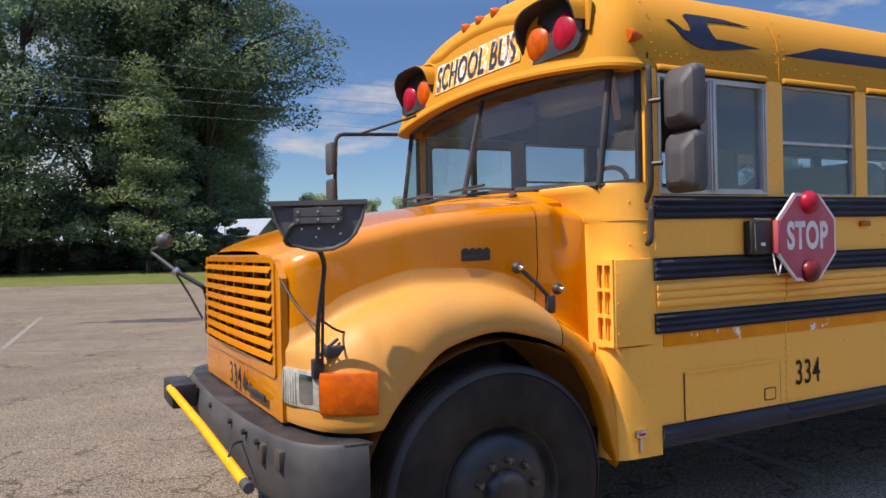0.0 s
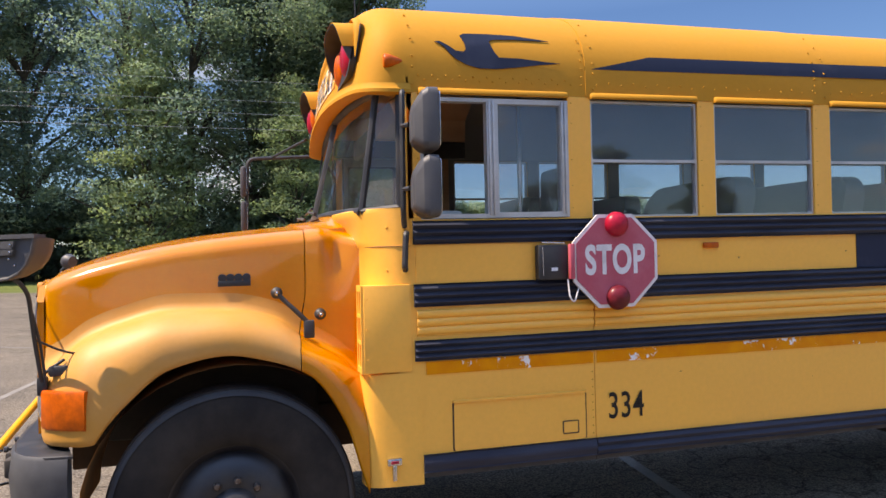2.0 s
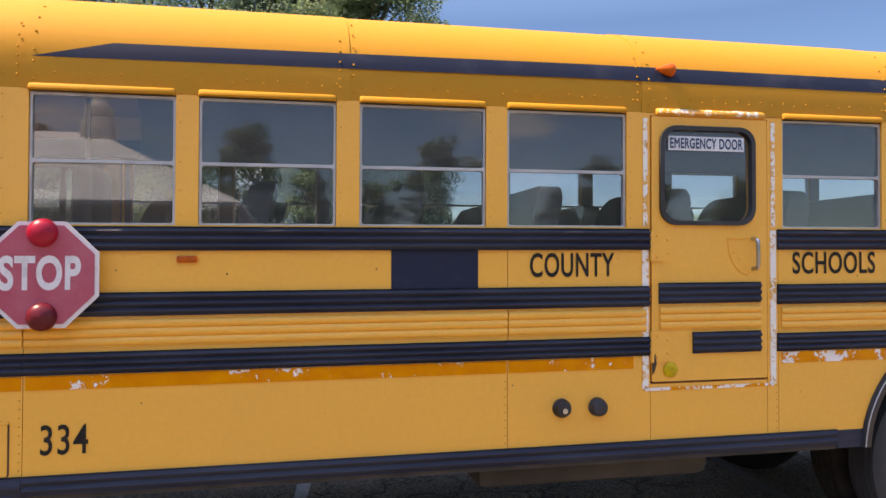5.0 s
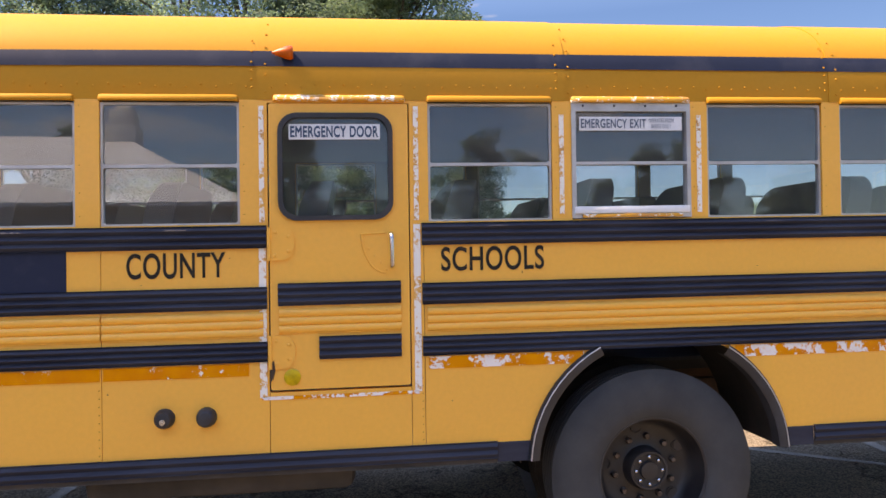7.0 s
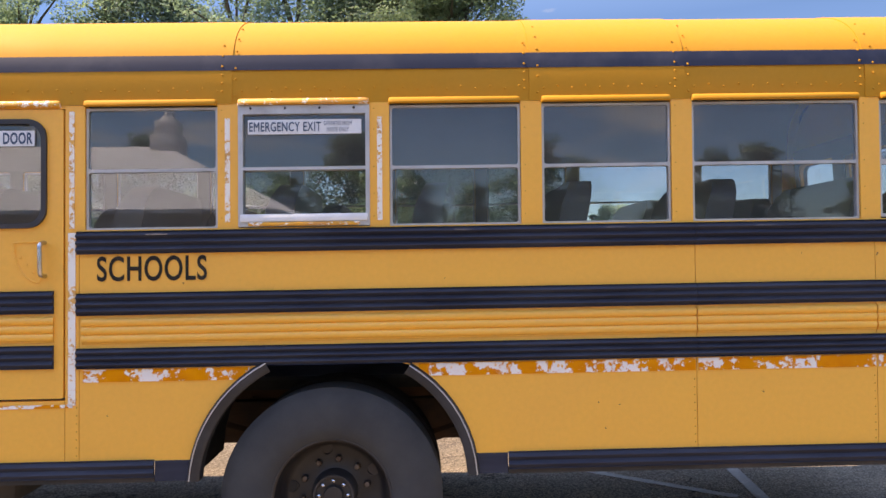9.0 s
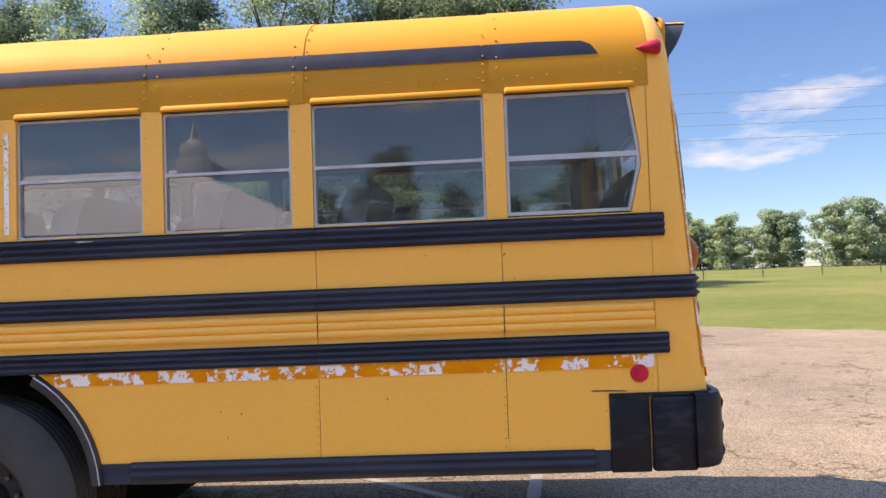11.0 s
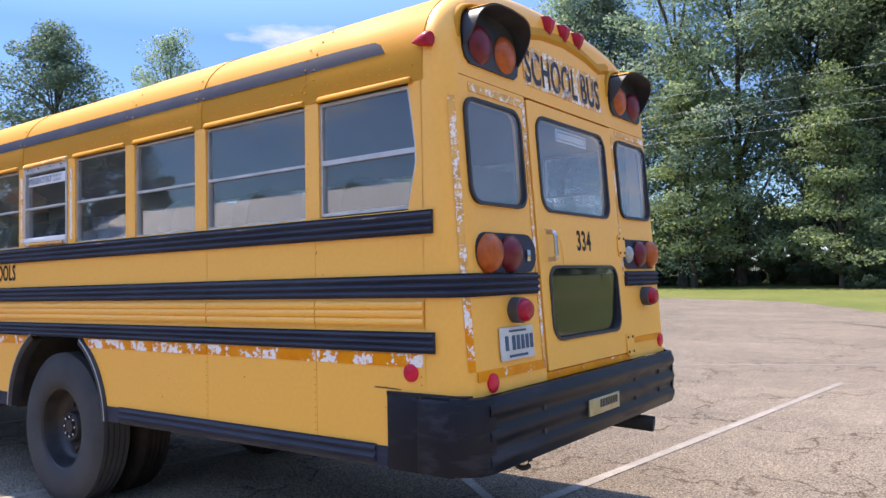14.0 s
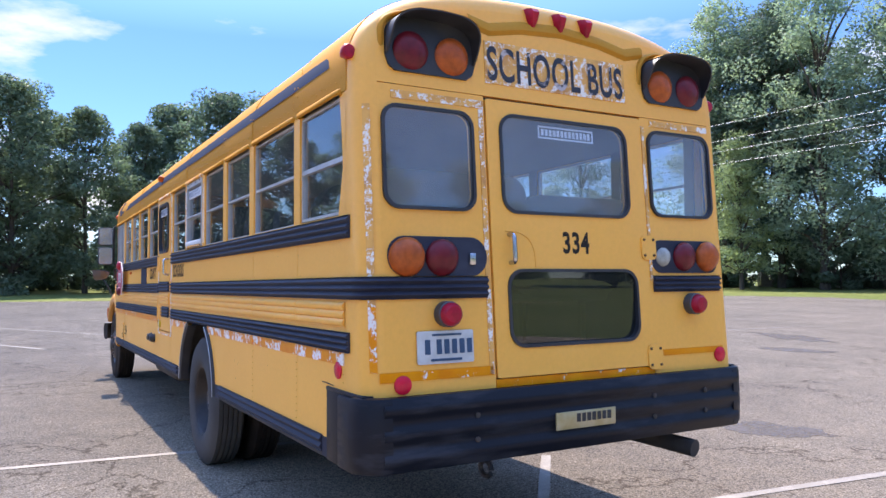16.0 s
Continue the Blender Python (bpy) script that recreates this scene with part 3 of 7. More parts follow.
def stain(x, y, length, width, turn, seed):
    """An uneven blot lying on the asphalt."""
    bm = bmesh.new()
    rim = []
    for k in range(48):
        a = 2 * math.pi * k / 48
        g = 1 + 0.45 * noise.noise((2 * math.cos(a) + seed, 2 * math.sin(a), seed)) + 0.2 * noise.noise((7 * math.cos(a), 7 * math.sin(a), seed))
        u, v = length / 2 * g * math.cos(a), width / 2 * g * math.sin(a)
        p = pose(x, y, 0, 0, 0, turn) @ Vector((u, v, 0))
        rim.append(bm.verts.new((p.x, p.y, rise(p.x, p.y) + 0.0045)))
    bm.faces.new(rim)
    tagged(finish("oil_stain", bm, STAIN, label="dark uneven blot on the asphalt"), "", "stain", "stains", "structure")


stain(11.0, 18.2, 8.6, 0.9, -49, 1.0)
stain(-0.1, 16.3, 3.4, 1.1, -24, 2.0)
stain(2.2, 13.2, 1.6, 0.8, 10, 3.0)
stain(-10.5, 12.5, 3.4, 0.7, -8, 4.0)
stain(7.4, 5.4, 1.2, 0.7, 20, 5.0)


# ---------------------------------------------------------------- trees
def leaves(bm_name, centers, spreads, per, size, mat, rng, flat_by=0.62):
    """Small leaf sprays round the clumps' middles, shaded as rounded masses."""
    n = len(centers) * per
    mid = np.repeat(np.array(centers), per, 0)
    off = rng.normal(size=(n, 3))
    far = np.linalg.norm(off, axis=1)[:, None]
    off *= np.minimum(far, 1.9) ** 0.8 / far * 0.86 * np.repeat(np.array(spreads), per)[:, None] * (1, 1, flat_by)
    c = mid + off
    a = rng.normal(size=(n, 3))
    a[:, 2] *= 0.45
    a /= np.linalg.norm(a, axis=1)[:, None]
    b = np.cross(a, rng.normal(size=(n, 3)))
    b /= np.linalg.norm(b, axis=1)[:, None]
    s = size * rng.uniform(0.55, 1.25, n)[:, None]
    v = np.stack([c - a * s, c + a * s * 0.5 - b * s * 0.6, c + a * s * 0.6 + b * s * 0.5], 1).reshape(-1, 3)
    me = bpy.data.meshes.new(bm_name)
    flat = np.cross(a, b)
    out = off / (np.linalg.norm(off, axis=1)[:, None] + 1e-6)
    turned = np.sum(flat * out, axis=1) < 0
    faces = np.arange(3 * n).reshape(-1, 3)
    faces[turned] = faces[turned][:, ::-1]
    me.from_pydata(v.tolist(), [], faces.tolist())
    me.materials.append(mat)
    flat[turned] *= -1
    nm = out * 0.62 + flat * 0.5 + np.array((0, 0, 0.12))
    nm /= np.linalg.norm(nm, axis=1)[:, None]
    me.shade_smooth()
    me.normals_split_custom_set_from_vertices(np.repeat(nm, 3, 0).tolist())
    return me


def tree(h, spread, base, clumps, per, size, mat, seed, label, fluff=1.12, layered=False):
    """A tree of height h: trunk, limbs, and a crown of leaf clumps from the height base upwards; layered: tapering, in flat sprays."""
    rng = np.random.default_rng(seed)
    root = new("tree")
    bm = bmesh.new()
    lean = rng.normal(size=2) * 0.012 * h
    line = [(lean[0] * (k / 8) ** 2, lean[1] * (k / 8) ** 2, h * 0.92 * k / 8) for k in range(9)]
    tube(bm, line, [0.013 * h * (1 - 0.1 * k) + 0.004 * (k == 0) * h for k in range(9)], 9)
    centers, spreads = [], []
    for k in range(clumps):
        f = (k + 0.5) / clumps
        z = base + (h - base) * f
        width = spread * (math.sin(math.pi * min(1, 0.16 + 0.84 * f)) ** 0.6) * (0.75 + 0.5 * rng.random())
        if layered:
            width = spread * (1.12 - f) ** 0.8 * (0.6 + 0.55 * rng.random())
        a = k * 2.4 + rng.normal() * 0.5
        r = width * rng.uniform(0.3, 1.0)
        p = np.array([lean[0] * f + r * math.cos(a), lean[1] * f + r * math.sin(a), z + rng.normal() * 0.04 * h])
        centers.append(p)
        spreads.append(rng.uniform(0.045, 0.085) * h * 0.62 * fluff)
        if k % 3 == 0 and f < 0.9:
            q = np.array(line[min(8, max(1, int(8 * (z - 0.1 * h) / (0.92 * h))))])
            mid = (p + q) / 2 + (0, 0, 0.02 * h)
            tube(bm, [q, mid, p], [0.006 * h, 0.004 * h, 0.0015 * h], 5)
    trunk = finish("trunk", bm, BARK, root)
    crown = new("crown", leaves("crown", centers, spreads, per, size, mat, rng, 0.36 if layered else 0.62))
    crown.parent = root
    return tagged(root, label, "tree")


def plant(proto, spots, group):
    for k, (x, y, s) in enumerate(spots):
        m = pose(x, y, rise(x, y) - 0.08, 0, 0, 57 * k + 13 * x)
        if k == 0:
            proto.matrix_basis = m @ Matrix.Scale(s, 4)
            proto["group"] = group
        else:
            keep = proto.scale.copy()
            proto.scale = (s, s, s)
            copy_thing(proto, m)
            proto.scale = keep


TALL = "tall leafy broadleaf tree at the edge of the grass"
OAK = "broad dark green oak tree standing beyond the lot"
FAR = "distant rounded green tree beyond the field"
t1 = tree(26.0, 5.6, 2.6, 88, 280, 0.17, LEAF, 1, TALL)
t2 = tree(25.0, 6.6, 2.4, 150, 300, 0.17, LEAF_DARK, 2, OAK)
t3 = tree(27.0, 5.2, 2.4, 88, 280, 0.17, LEAF, 3, TALL)
t4 = tree(12.0, 4.6, 0.4, 60, 170, 0.3, LEAF, 4, FAR, 2.0)
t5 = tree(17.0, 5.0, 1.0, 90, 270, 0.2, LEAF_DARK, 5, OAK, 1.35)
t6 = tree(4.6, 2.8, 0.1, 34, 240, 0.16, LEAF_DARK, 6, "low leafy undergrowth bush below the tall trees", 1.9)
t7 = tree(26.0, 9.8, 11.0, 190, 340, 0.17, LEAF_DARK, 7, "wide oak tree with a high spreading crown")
plant(t1, [(-36, 56, 1.0), (-43, 45.5, 0.8), (-24, 54, 0.95), (-8, 55, 1.0)], "tall trees")
plant(t2, [(-30, 57, 1.0), (-15.5, 58, 1.04), (0.8, 58, 1.05), (4.6, 59, 1.0), (7.4, 63, 1.05), (-52, 29, 0.9), (20.5, 126, 1.15), (26.5, 128, 1.1)], "oak trees")
plant(t3, [(-19, 56, 1.0), (-4, 56, 1.0), (-46, 36.5, 0.82)], "tall trees")
plant(t7, [(8.6, 57, 1.0), (-34, 60, 0.95)], "spreading oak trees")
plant(t5, [(-57 - 4 * math.sin(2.3 * k), -38 + 5.2 * k, 0.85 + 0.22 * (math.sin(k * 1.3) * 0.5 + 0.5)) for k in range(14)] + [(-64, 12, 1.05), (-65, 0, 0.95), (62, 24, 0.9), (70, 8, 0.9), (66, -8, 0.85), (72, 16, 1.0), (68, -24, 0.9), (64, 36, 0.95), (58, 46, 0.9), (15.5, 120, 1.5), (23.5, 121, 1.45), (9.6, 97.0, 0.72), (13.8, 99.0, 0.66)] + [(-46 + 6.5 * k, 84 + 4 * math.sin(2.1 * k), 0.5 + 0.08 * math.sin(1.7 * k)) for k in range(8)], "edge trees")
plant(t4, [(130 * math.sin(radians(a)) + 3 * math.sin(7 * a), 132 * math.cos(radians(a)) + 7 * math.cos(3 * a), 0.56 + 0.22 * (math.sin(a * 1.7) * 0.5 + 0.5)) for a in [6 + 1.35 * k for k in range(60)]], "far trees")
t9 = tree(13.4, 4.4, 1.9, 120, 150, 0.13, LEAF_LIGHT, 9, "young pale green tree with layered sprays before the tall trees", 1.55, True)
plant(t9, [(3.5, 51, 1.0), (-6.4, 52.5, 1.2), (-29, 50.5, 0.9)], "young trees")
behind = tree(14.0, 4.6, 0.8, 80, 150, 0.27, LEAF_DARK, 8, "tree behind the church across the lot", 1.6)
plant(behind, [(-100 + 7.0 * k, -82 - 5 * math.sin(2.2 * k), 0.62 + 0.42 * (math.sin(k * 1.9) * 0.5 + 0.5)) for k in range(24)], "trees behind the church")
plant(t6, [(-70 + 3.0 * k + 1.2 * math.sin(3 * k), 57.8 - 0.012 * max(0.0, 30.0 - 3.0 * k) ** 2 + 1.8 * math.sin(2 * k), 0.9 + 0.35 * (math.sin(k * 2.7) * 0.5 + 0.5)) for k in range(27)], "undergrowth bushes")
plant(t6, [(5.9, 55.6, 0.9), (8.3, 49.8, 0.85), (5.0, 50.6, 0.7), (5.2, 58.5, 1.0)], "undergrowth bushes")
plant(t6, [(-66.5 + 1.6 * math.sin(2.3 * k), -46 + 3.1 * k + 0.9 * math.sin(3.1 * k), 0.9 + 0.3 * (math.sin(k * 2.1) * 0.5 + 0.5)) for k in range(31)], "undergrowth bushes")


# ---------------------------------------------------------------- barn, fence, church, wires
def gable(name, x0, x1, y0, y1, z, eaves, ridge, wall, roof, label, category, along_x=True, over=0.4):
    """A plain building with a pitched roof."""
    root = tagged(new(name), label, category)
    zs = (eaves, ridge)
    if along_x:
        end = [(y0, 0), (y1, 0), (y1, eaves), ((y0 + y1) / 2, ridge), (y0, eaves)]
        for x in (x0, x1 - 0.2):
            part("gable_wall", plate(bmesh.new(), end, [], lambda u, v, w: (x + w, u, z + v), 0.2), wall[1], root)
        for y in (y0, y1 - 0.2):
            part("wall", boxed((x0 + 0.2, y, z), (x1 - 0.2, y + 0.2, z + eaves)), wall[0], root)
        for s in (0, 1):
            ya, yb = (y0 - over, (y0 + y1) / 2) if s == 0 else ((y0 + y1) / 2, y1 + over)
            fall = (ridge - eaves) / ((y1 - y0) / 2) * over
            za, zb = (eaves - fall, ridge) if s == 0 else (ridge, eaves - fall)
            bm = bmesh.new()
            loft(bm, [[(x0 - over, ya, z + za + h), (x1 + over, ya, z + za + h), (x1 + over, yb, z + zb + h), (x0 - over, yb, z + zb + h)] for h in (0.05, 0.17)], True)
            vs = list(bm.verts)
            bm.faces.new(vs[0:4][::-1]), bm.faces.new(vs[4:8])
            part("roof", bm, roof, root)
    return root


bz = rise(16, 84) - 0.1
barn = gable("barn", 4.5, 21.5, 80.0, 88.0, bz, 2.6, 4.4, (BARNGREY, SIDING), TIN, "long grey barn with a pale metal roof", "barn")
# flat dark slabs for the shaded doorway and bays; the walls are closed
part("doorway", boxed((21.3, 83.4, bz), (21.53, 84.7, bz + 2.1)), STEEL_BLACK, barn)
part("open_bay", boxed((13.2, 79.9, bz), (20.8, 80.02, bz + 1.9), 0.02), UNDER, barn, "dark slab painted for the bays' shaded inside")
for k in range(6):
    x = 13.0 + 1.56 * k
    part("post", boxed((x, 79.6, bz - 0.2), (x + 0.16, 79.76, bz + 2.5)), TIMBER, barn)
barn.matrix_basis = pose(17.6, 79.2, 0.0, 0, 0, -35) @ Matrix.Translation((-21.5, -80.0, 0.0))


def rail_fence(x0, x1, y, mat, label):
    root = tagged(new("rail_fence"), label, "fence")
    n = int((x1 - x0) / 2.2)
    for k in range(n + 1):
        x = x0 + (x1 - x0) * k / n
        part("post", boxed((x - 0.09, y - 0.09, rise(x, y) - 0.2), (x + 0.09, y + 0.09, rise(x, y) + 1.4)), mat, root)
    for h in (0.35, 0.75, 1.15):
        part("rail", boxed((x0, y - 0.13, rise(x0, y) + h), (x1, y - 0.09, rise(x1, y) + h + 0.14)), mat, root)


rail_fence(13.5, 21.5, 77.8, TIMBER, "weathered board rail fence before the barn")
rail_fence(7.5, 12.0, 77.0, UNDER, "dark rail gate beside the barn")


def fence_post(x, y):
    bm = bmesh.new()
    tube(bm, [(0, 0, -0.2), (0, 0, 1.25)], 0.05, 8)
    ob = finish("fence_post", bm, TIMBER)
    ob.matrix_basis = pose(x, y, rise(x, y))
    return tagged(ob, "weathered grey timber fence post in the grass", "fence post", "field fence posts")


post = fence_post(6.0, 62)
for k in range(1, 9):
    copy_thing(post, pose(6.0 + 5.4 * k, 62 + 0.6 * k, rise(6.0 + 5.4 * k, 62)))
bm = bmesh.new()
for h in (0.5, 0.85, 1.15):
    tube(bm, [(6.0 + 5.4 * k, 62 + 0.6 * k, rise(6.0 + 5.4 * k, 62) + h) for k in range(9)], 0.012, 5)
tagged(finish("fence_wire", bm, WIRE, label="thin wires strung along the field fence"), "", "fence wire")


def board_fence(x0, x1, y):
    """Grey upright boards between the trunks."""
    root = tagged(new("board_fence"), "weathered grey board fence under the trees", "fence")
    me = None
    n = int((x1 - x0) / 0.16)
    for k in range(n):
        x = x0 + (x1 - x0) * k / n
        if me is None:
            ob = part("board", boxed((-0.065, -0.012, 0), (0.065, 0.012, 1.7)), TIMBER, root)
            me = ob.data
        else:
            ob = new("board", me)
            ob.parent = root
        ob.matrix_basis = pose(x, y + 0.02 * math.sin(k), rise(x, y) - 0.05, 0, 0, 2 * math.sin(5 * k)) @ Matrix.Diagonal((1, 1, 0.92 + 0.1 * abs(math.sin(1.7 * k)), 1))
    for h in (0.4, 1.3):
        part("rail", boxed((x0, y + 0.03, rise(x0, y) + h), (x1, y + 0.07, rise(x0, y) + h + 0.1)), TIMBER, root)


board_fence(-34, 4, 59.0)
gable("shed", -5, 4.5, 74, 80, rise(0, 77), 1.9, 2.8, (BARNGREY, BARNGREY), TIN, "pale shed half hidden behind the trees", "shed")

# the church across the lot, with a hipped roof and a small steeple on its ridge
church = tagged(new("church"), "long tan church with a pale hipped roof and steeple", "church")
for lo, hi in (((-64, -27.2, -0.1), (0.0, -27.0, 3.9)), ((-64, -42.0, -0.1), (0.0, -41.8, 3.9)), ((-64, -41.8, -0.1), (-63.8, -27.2, 3.9)), ((-0.2, -41.8, -0.1), (0.0, -27.2, 3.9))):
    part("wall", boxed(lo, hi), HALLWALL, church)
bm = bmesh.new()
low = [(-64.5, -42.5), (0.5, -42.5), (0.5, -26.5), (-64.5, -26.5)]
eave = [bm.verts.new((x, y, 3.78)) for x, y in low]
lip = [bm.verts.new((x, y, 3.94)) for x, y in low]
ra, rb_ = bm.verts.new((-57.5, -34.5, 7.7)), bm.verts.new((-6.6, -34.5, 7.7))
for k in range(4):
    bm.faces.new([eave[k], eave[(k + 1) % 4], lip[(k + 1) % 4], lip[k]])
for q in ((lip[0], lip[1], rb_, ra), (lip[1], lip[2], rb_), (lip[2], lip[3], ra, rb_), (lip[3], lip[0], ra), eave[::-1]):
    bm.faces.new(q)
part("roof", bm, SHINGLE, church)
part("steeple_base", boxed((-7.2, -35.2, 7.0), (-5.8, -33.8, 8.2), 0.02), WALLWHITE, church)
part("tower", boxed((-7.05, -35.05, 8.2), (-5.95, -33.95, 8.95), 0.04), WALLWHITE, church)
part("spire", lathe(bmesh.new(), (-6.5, -34.5, 8.95), (0, 0, 1), [(0.52, 0), (0.42, 0.18), (0.3, 0.24), (0.24, 0.5), (0.02, 1.35)], 8), SHINGLE, church)
for k in range(11):
    part("window", boxed((-61.0 + 5.2 * k, -27.0, 1.0), (-59.4 + 5.2 * k, -26.92, 2.6)), BLUEINK, church)

for k, z in enumerate((9.0, 9.9, 10.7, 11.9)):
    bm = bmesh.new()
    tube(bm, [(-90 + 12 * j, 40 + 0.3 * k, z + 0.35 * math.cos(0.22 * j + 0.4) + 0.25) for j in range(16)], 0.0105, 6)
    tagged(finish("power_line", bm, WIRE, label="thin overhead power line before the trees"), "", "power line", "power lines")



# ---------------------------------------------------------------- the school bus
bus = new("school_bus")
bus.matrix_basis = pose(2.5, 0, 0) @ pose(0, 0, 0, 0, -0.458, 0) @ pose(-2.5, 0, 0)
tagged(bus, "yellow school bus with black rub rails and peeling reflective tape", "school bus")
W = 2.44                      # width of the body
SILL, HEAD = 1.832, 2.43      # bottom and top of the window band
TOP0, TOPH, POW = 2.5, 0.53, 2.65


def roof_y(z):
    k = min(1.0, max(0.0, (z - TOP0) / TOPH))
    return W / 2 * (1 - (1 - k ** POW) ** (1 / POW))


def roof_profile(inset=0.0, n=44):
    """(y, z) from the left eave over the roof to the right one."""
    out = [(inset, HEAD), (inset, 2.48)]
    a, h = W / 2 - inset, TOPH - inset
    for k in range(n + 1):
        t = math.pi * k / n
        c, s = math.cos(t), math.sin(t)
        out.append((W / 2 - a * math.copysign(abs(c) ** (2 / POW), c), TOP0 + h * abs(s) ** (2 / POW)))
    return out + [(W - inset, 2.48), (W - inset, HEAD)]


# --- left side
ARCH = [(5.853 + 0.685 * math.cos(radians(a)), 0.6 + 0.66 * math.sin(radians(a))) for a in range(4, 177, 6)]
ARCH = [(x, min(z, 1.178)) for x, z in ARCH]
PANELS = [(0.004, 0.932), (0.935, 3.126), (3.129, 3.895), (4.58, 4.644), (7.613, 8.501), (8.504, 9.205)]
for x0, x1 in PANELS:
    part("side_panel", plate(bmesh.new(), rrect(x0, 0.73, x1, SILL), [], side_at, 0.035), YELLOW, bus)
part("side_panel", plate(bmesh.new(), [(4.647, 0.73), (5.172, 0.73), (5.168, 0.632), *ARCH[::-1], (6.538, 0.632), (6.534, 0.73), (7.61, 0.73), (7.61, SILL), (4.647, SILL)], [], side_at, 0.035), YELLOW, bus)
part("side_panel", plate(bmesh.new(), rrect(3.898, 0.73, 4.577, 1.022), [], side_at, 0.035), YELLOW, bus)

SPANS = [(0.062, 0.817), (0.942, 1.555), (1.655, 2.28), (2.39, 3.016), (3.125, 3.765), (4.672, 5.302), (5.402, 6.032), (6.127, 6.765), (6.868, 7.503), (7.606, 8.438)]
edges = [0.0] + [v for s in SPANS[:5] for v in s] + [3.895]
for x0, x1 in list(zip(edges[0::2], edges[1::2])) + [(4.58, 4.672)] + [(a[1], b[0]) for a, b in zip(SPANS[5:], SPANS[6:])] + [(8.438, 8.536)]:
    part("window_post", plate(bmesh.new(), rrect(x0, SILL, x1, HEAD), [], side_at, 0.05), YELLOW, bus)
part("window_post", plate(bmesh.new(), [(9.118, SILL), (9.206, SILL), (9.206, HEAD), (9.128, HEAD), (9.128, 2.425), (9.165, 2.16), (9.172, 2.06), (9.118, 1.84)], [], side_at, 0.05), YELLOW, bus)
part("window_header", boxed((3.895, 0.0, 2.415), (4.58, 0.05, HEAD)), YELLOW, bus)


def pane(name, outer, at, mat, parent, thick=0.005):
    ob = part(name, plate(bmesh.new(), outer, [], at, thick), mat, parent)
    ob.visible_shadow = False
    return ob


def split_window(x0, x1, y=0.0, inward=1, z0=1.829, z1=2.418, mid=2.115):
    """An aluminium frame with an upper and a lower pane."""
    at = lambda u, v, w: (u, y + inward * (0.012 + w), v)
    b = 0.0125
    f = part("side_window", plate(bmesh.new(), rrect(x0 + 0.002, z0, x1 - 0.002, z1), [rrect(x0 + b, z0 + b, x1 - b, mid - b * 0.6, 0.012, 3), rrect(x0 + b, mid + b * 0.6, x1 - b, z1 - b, 0.012, 3)], at, 0.03), ALU, bus, "split window in a dull aluminium frame")
    pane("upper_pane", rrect(x0 + b, mid + b * 0.6, x1 - b, z1 - b), lambda u, v, w: at(u, v, w + 0.01), TINT, f)
    pane("lower_pane", rrect(x0 + b, z0 + b, x1 - b, mid - b * 0.6), lambda u, v, w: at(u, v, w + 0.016), GLASS, f)
    return f


for k, (x0, x1) in enumerate(SPANS[1:]):
    if k == 5:
        continue
    split_window(x0, x1)
# rear quarter window
at = lambda u, v, w: (u, 0.012 + w, v)
hole_lo = [(8.552, 1.856), (9.105, 1.856), (9.152, 2.05), (9.152, 2.1), (8.552, 2.1)]
hole_up = [(8.552, 2.125), (9.152, 2.125), (9.15, 2.15), (9.114, 2.402), (8.552, 2.402)]
rq = part("side_window", plate(bmesh.new(), [(8.538, 1.84), (9.116, 1.84), (9.17, 2.06), (9.163, 2.16), (9.126, 2.418), (8.538, 2.418)], [hole_lo, hole_up], at, 0.03), ALU, bus, "rear quarter window with a slanted edge")
pane("upper_pane", hole_up, lambda u, v, w: at(u, v, w + 0.01), TINT, rq)
pane("lower_pane", hole_lo, lambda u, v, w: at(u, v, w + 0.016), GLASS, rq)
# emergency exit window, framed proud of the wall
x0, x1 = SPANS[6]
ex = part("emergency_exit_window", plate(bmesh.new(), rrect(x0, 1.836, x1, 2.42), [rrect(x0 + 0.022, 1.894, x1 - 0.02, 2.107), rrect(x0 + 0.022, 2.122, x1 - 0.02, 2.378)], lambda u, v, w: (u, -0.008 + w, v), 0.05), ALU, bus, "hinged emergency exit window in a white-grey frame")
part("sill_bar", boxed((x0 + 0.01, -0.02, 1.858), (x1 - 0.01, 0.0, 1.895), 0.005), WHITE, ex)
part("flaked_sill", boxed((x0 + 0.05, -0.0235, 1.838), (x1 - 0.05, -0.008, 1.856), 0.004), FLAKING, ex, "flaking painted sill")
pane("upper_pane", rrect(x0 + 0.022, 2.122, x1 - 0.02, 2.378), lambda u, v, w: (u, 0.018 + w, v), TINT, ex)
pane("lower_pane", rrect(x0 + 0.022, 1.894, x1 - 0.02, 2.107), lambda u, v, w: (u, 0.022 + w, v), GLASS, ex)
part("sign", boxed((x0 + 0.045, 0.004, 2.282), (x1 - 0.04, 0.014, 2.352)), WHITE, ex, "white sticker with blue lettering")
lettering("words", "EMERGENCY EXIT", (x0 + 0.052, 0.0, 2.294), 0.345, 0.046, BLUEINK, ex, LEFT, 0.014)
lettering("words", "OPERATES FROM", (x0 + 0.41, 0.0, 2.322), 0.135, 0.02, BLUEINK, ex, LEFT)
lettering("words", "INSIDE ONLY", (x0 + 0.425, 0.0, 2.292), 0.105, 0.02, BLUEINK, ex, LEFT)
for k in range(4):
    part("screw", lathe(bmesh.new(), (x0 + 0.06 + 0.165 * k, -0.008, 2.405), (0, -1, 0), [(0.006, 0), (0.006, 0.004), (0.003, 0.006)], 8), STEEL_BLACK, ex)
# driver's sliding window: open at the front, one pane slid back
x0, x1 = SPANS[0]
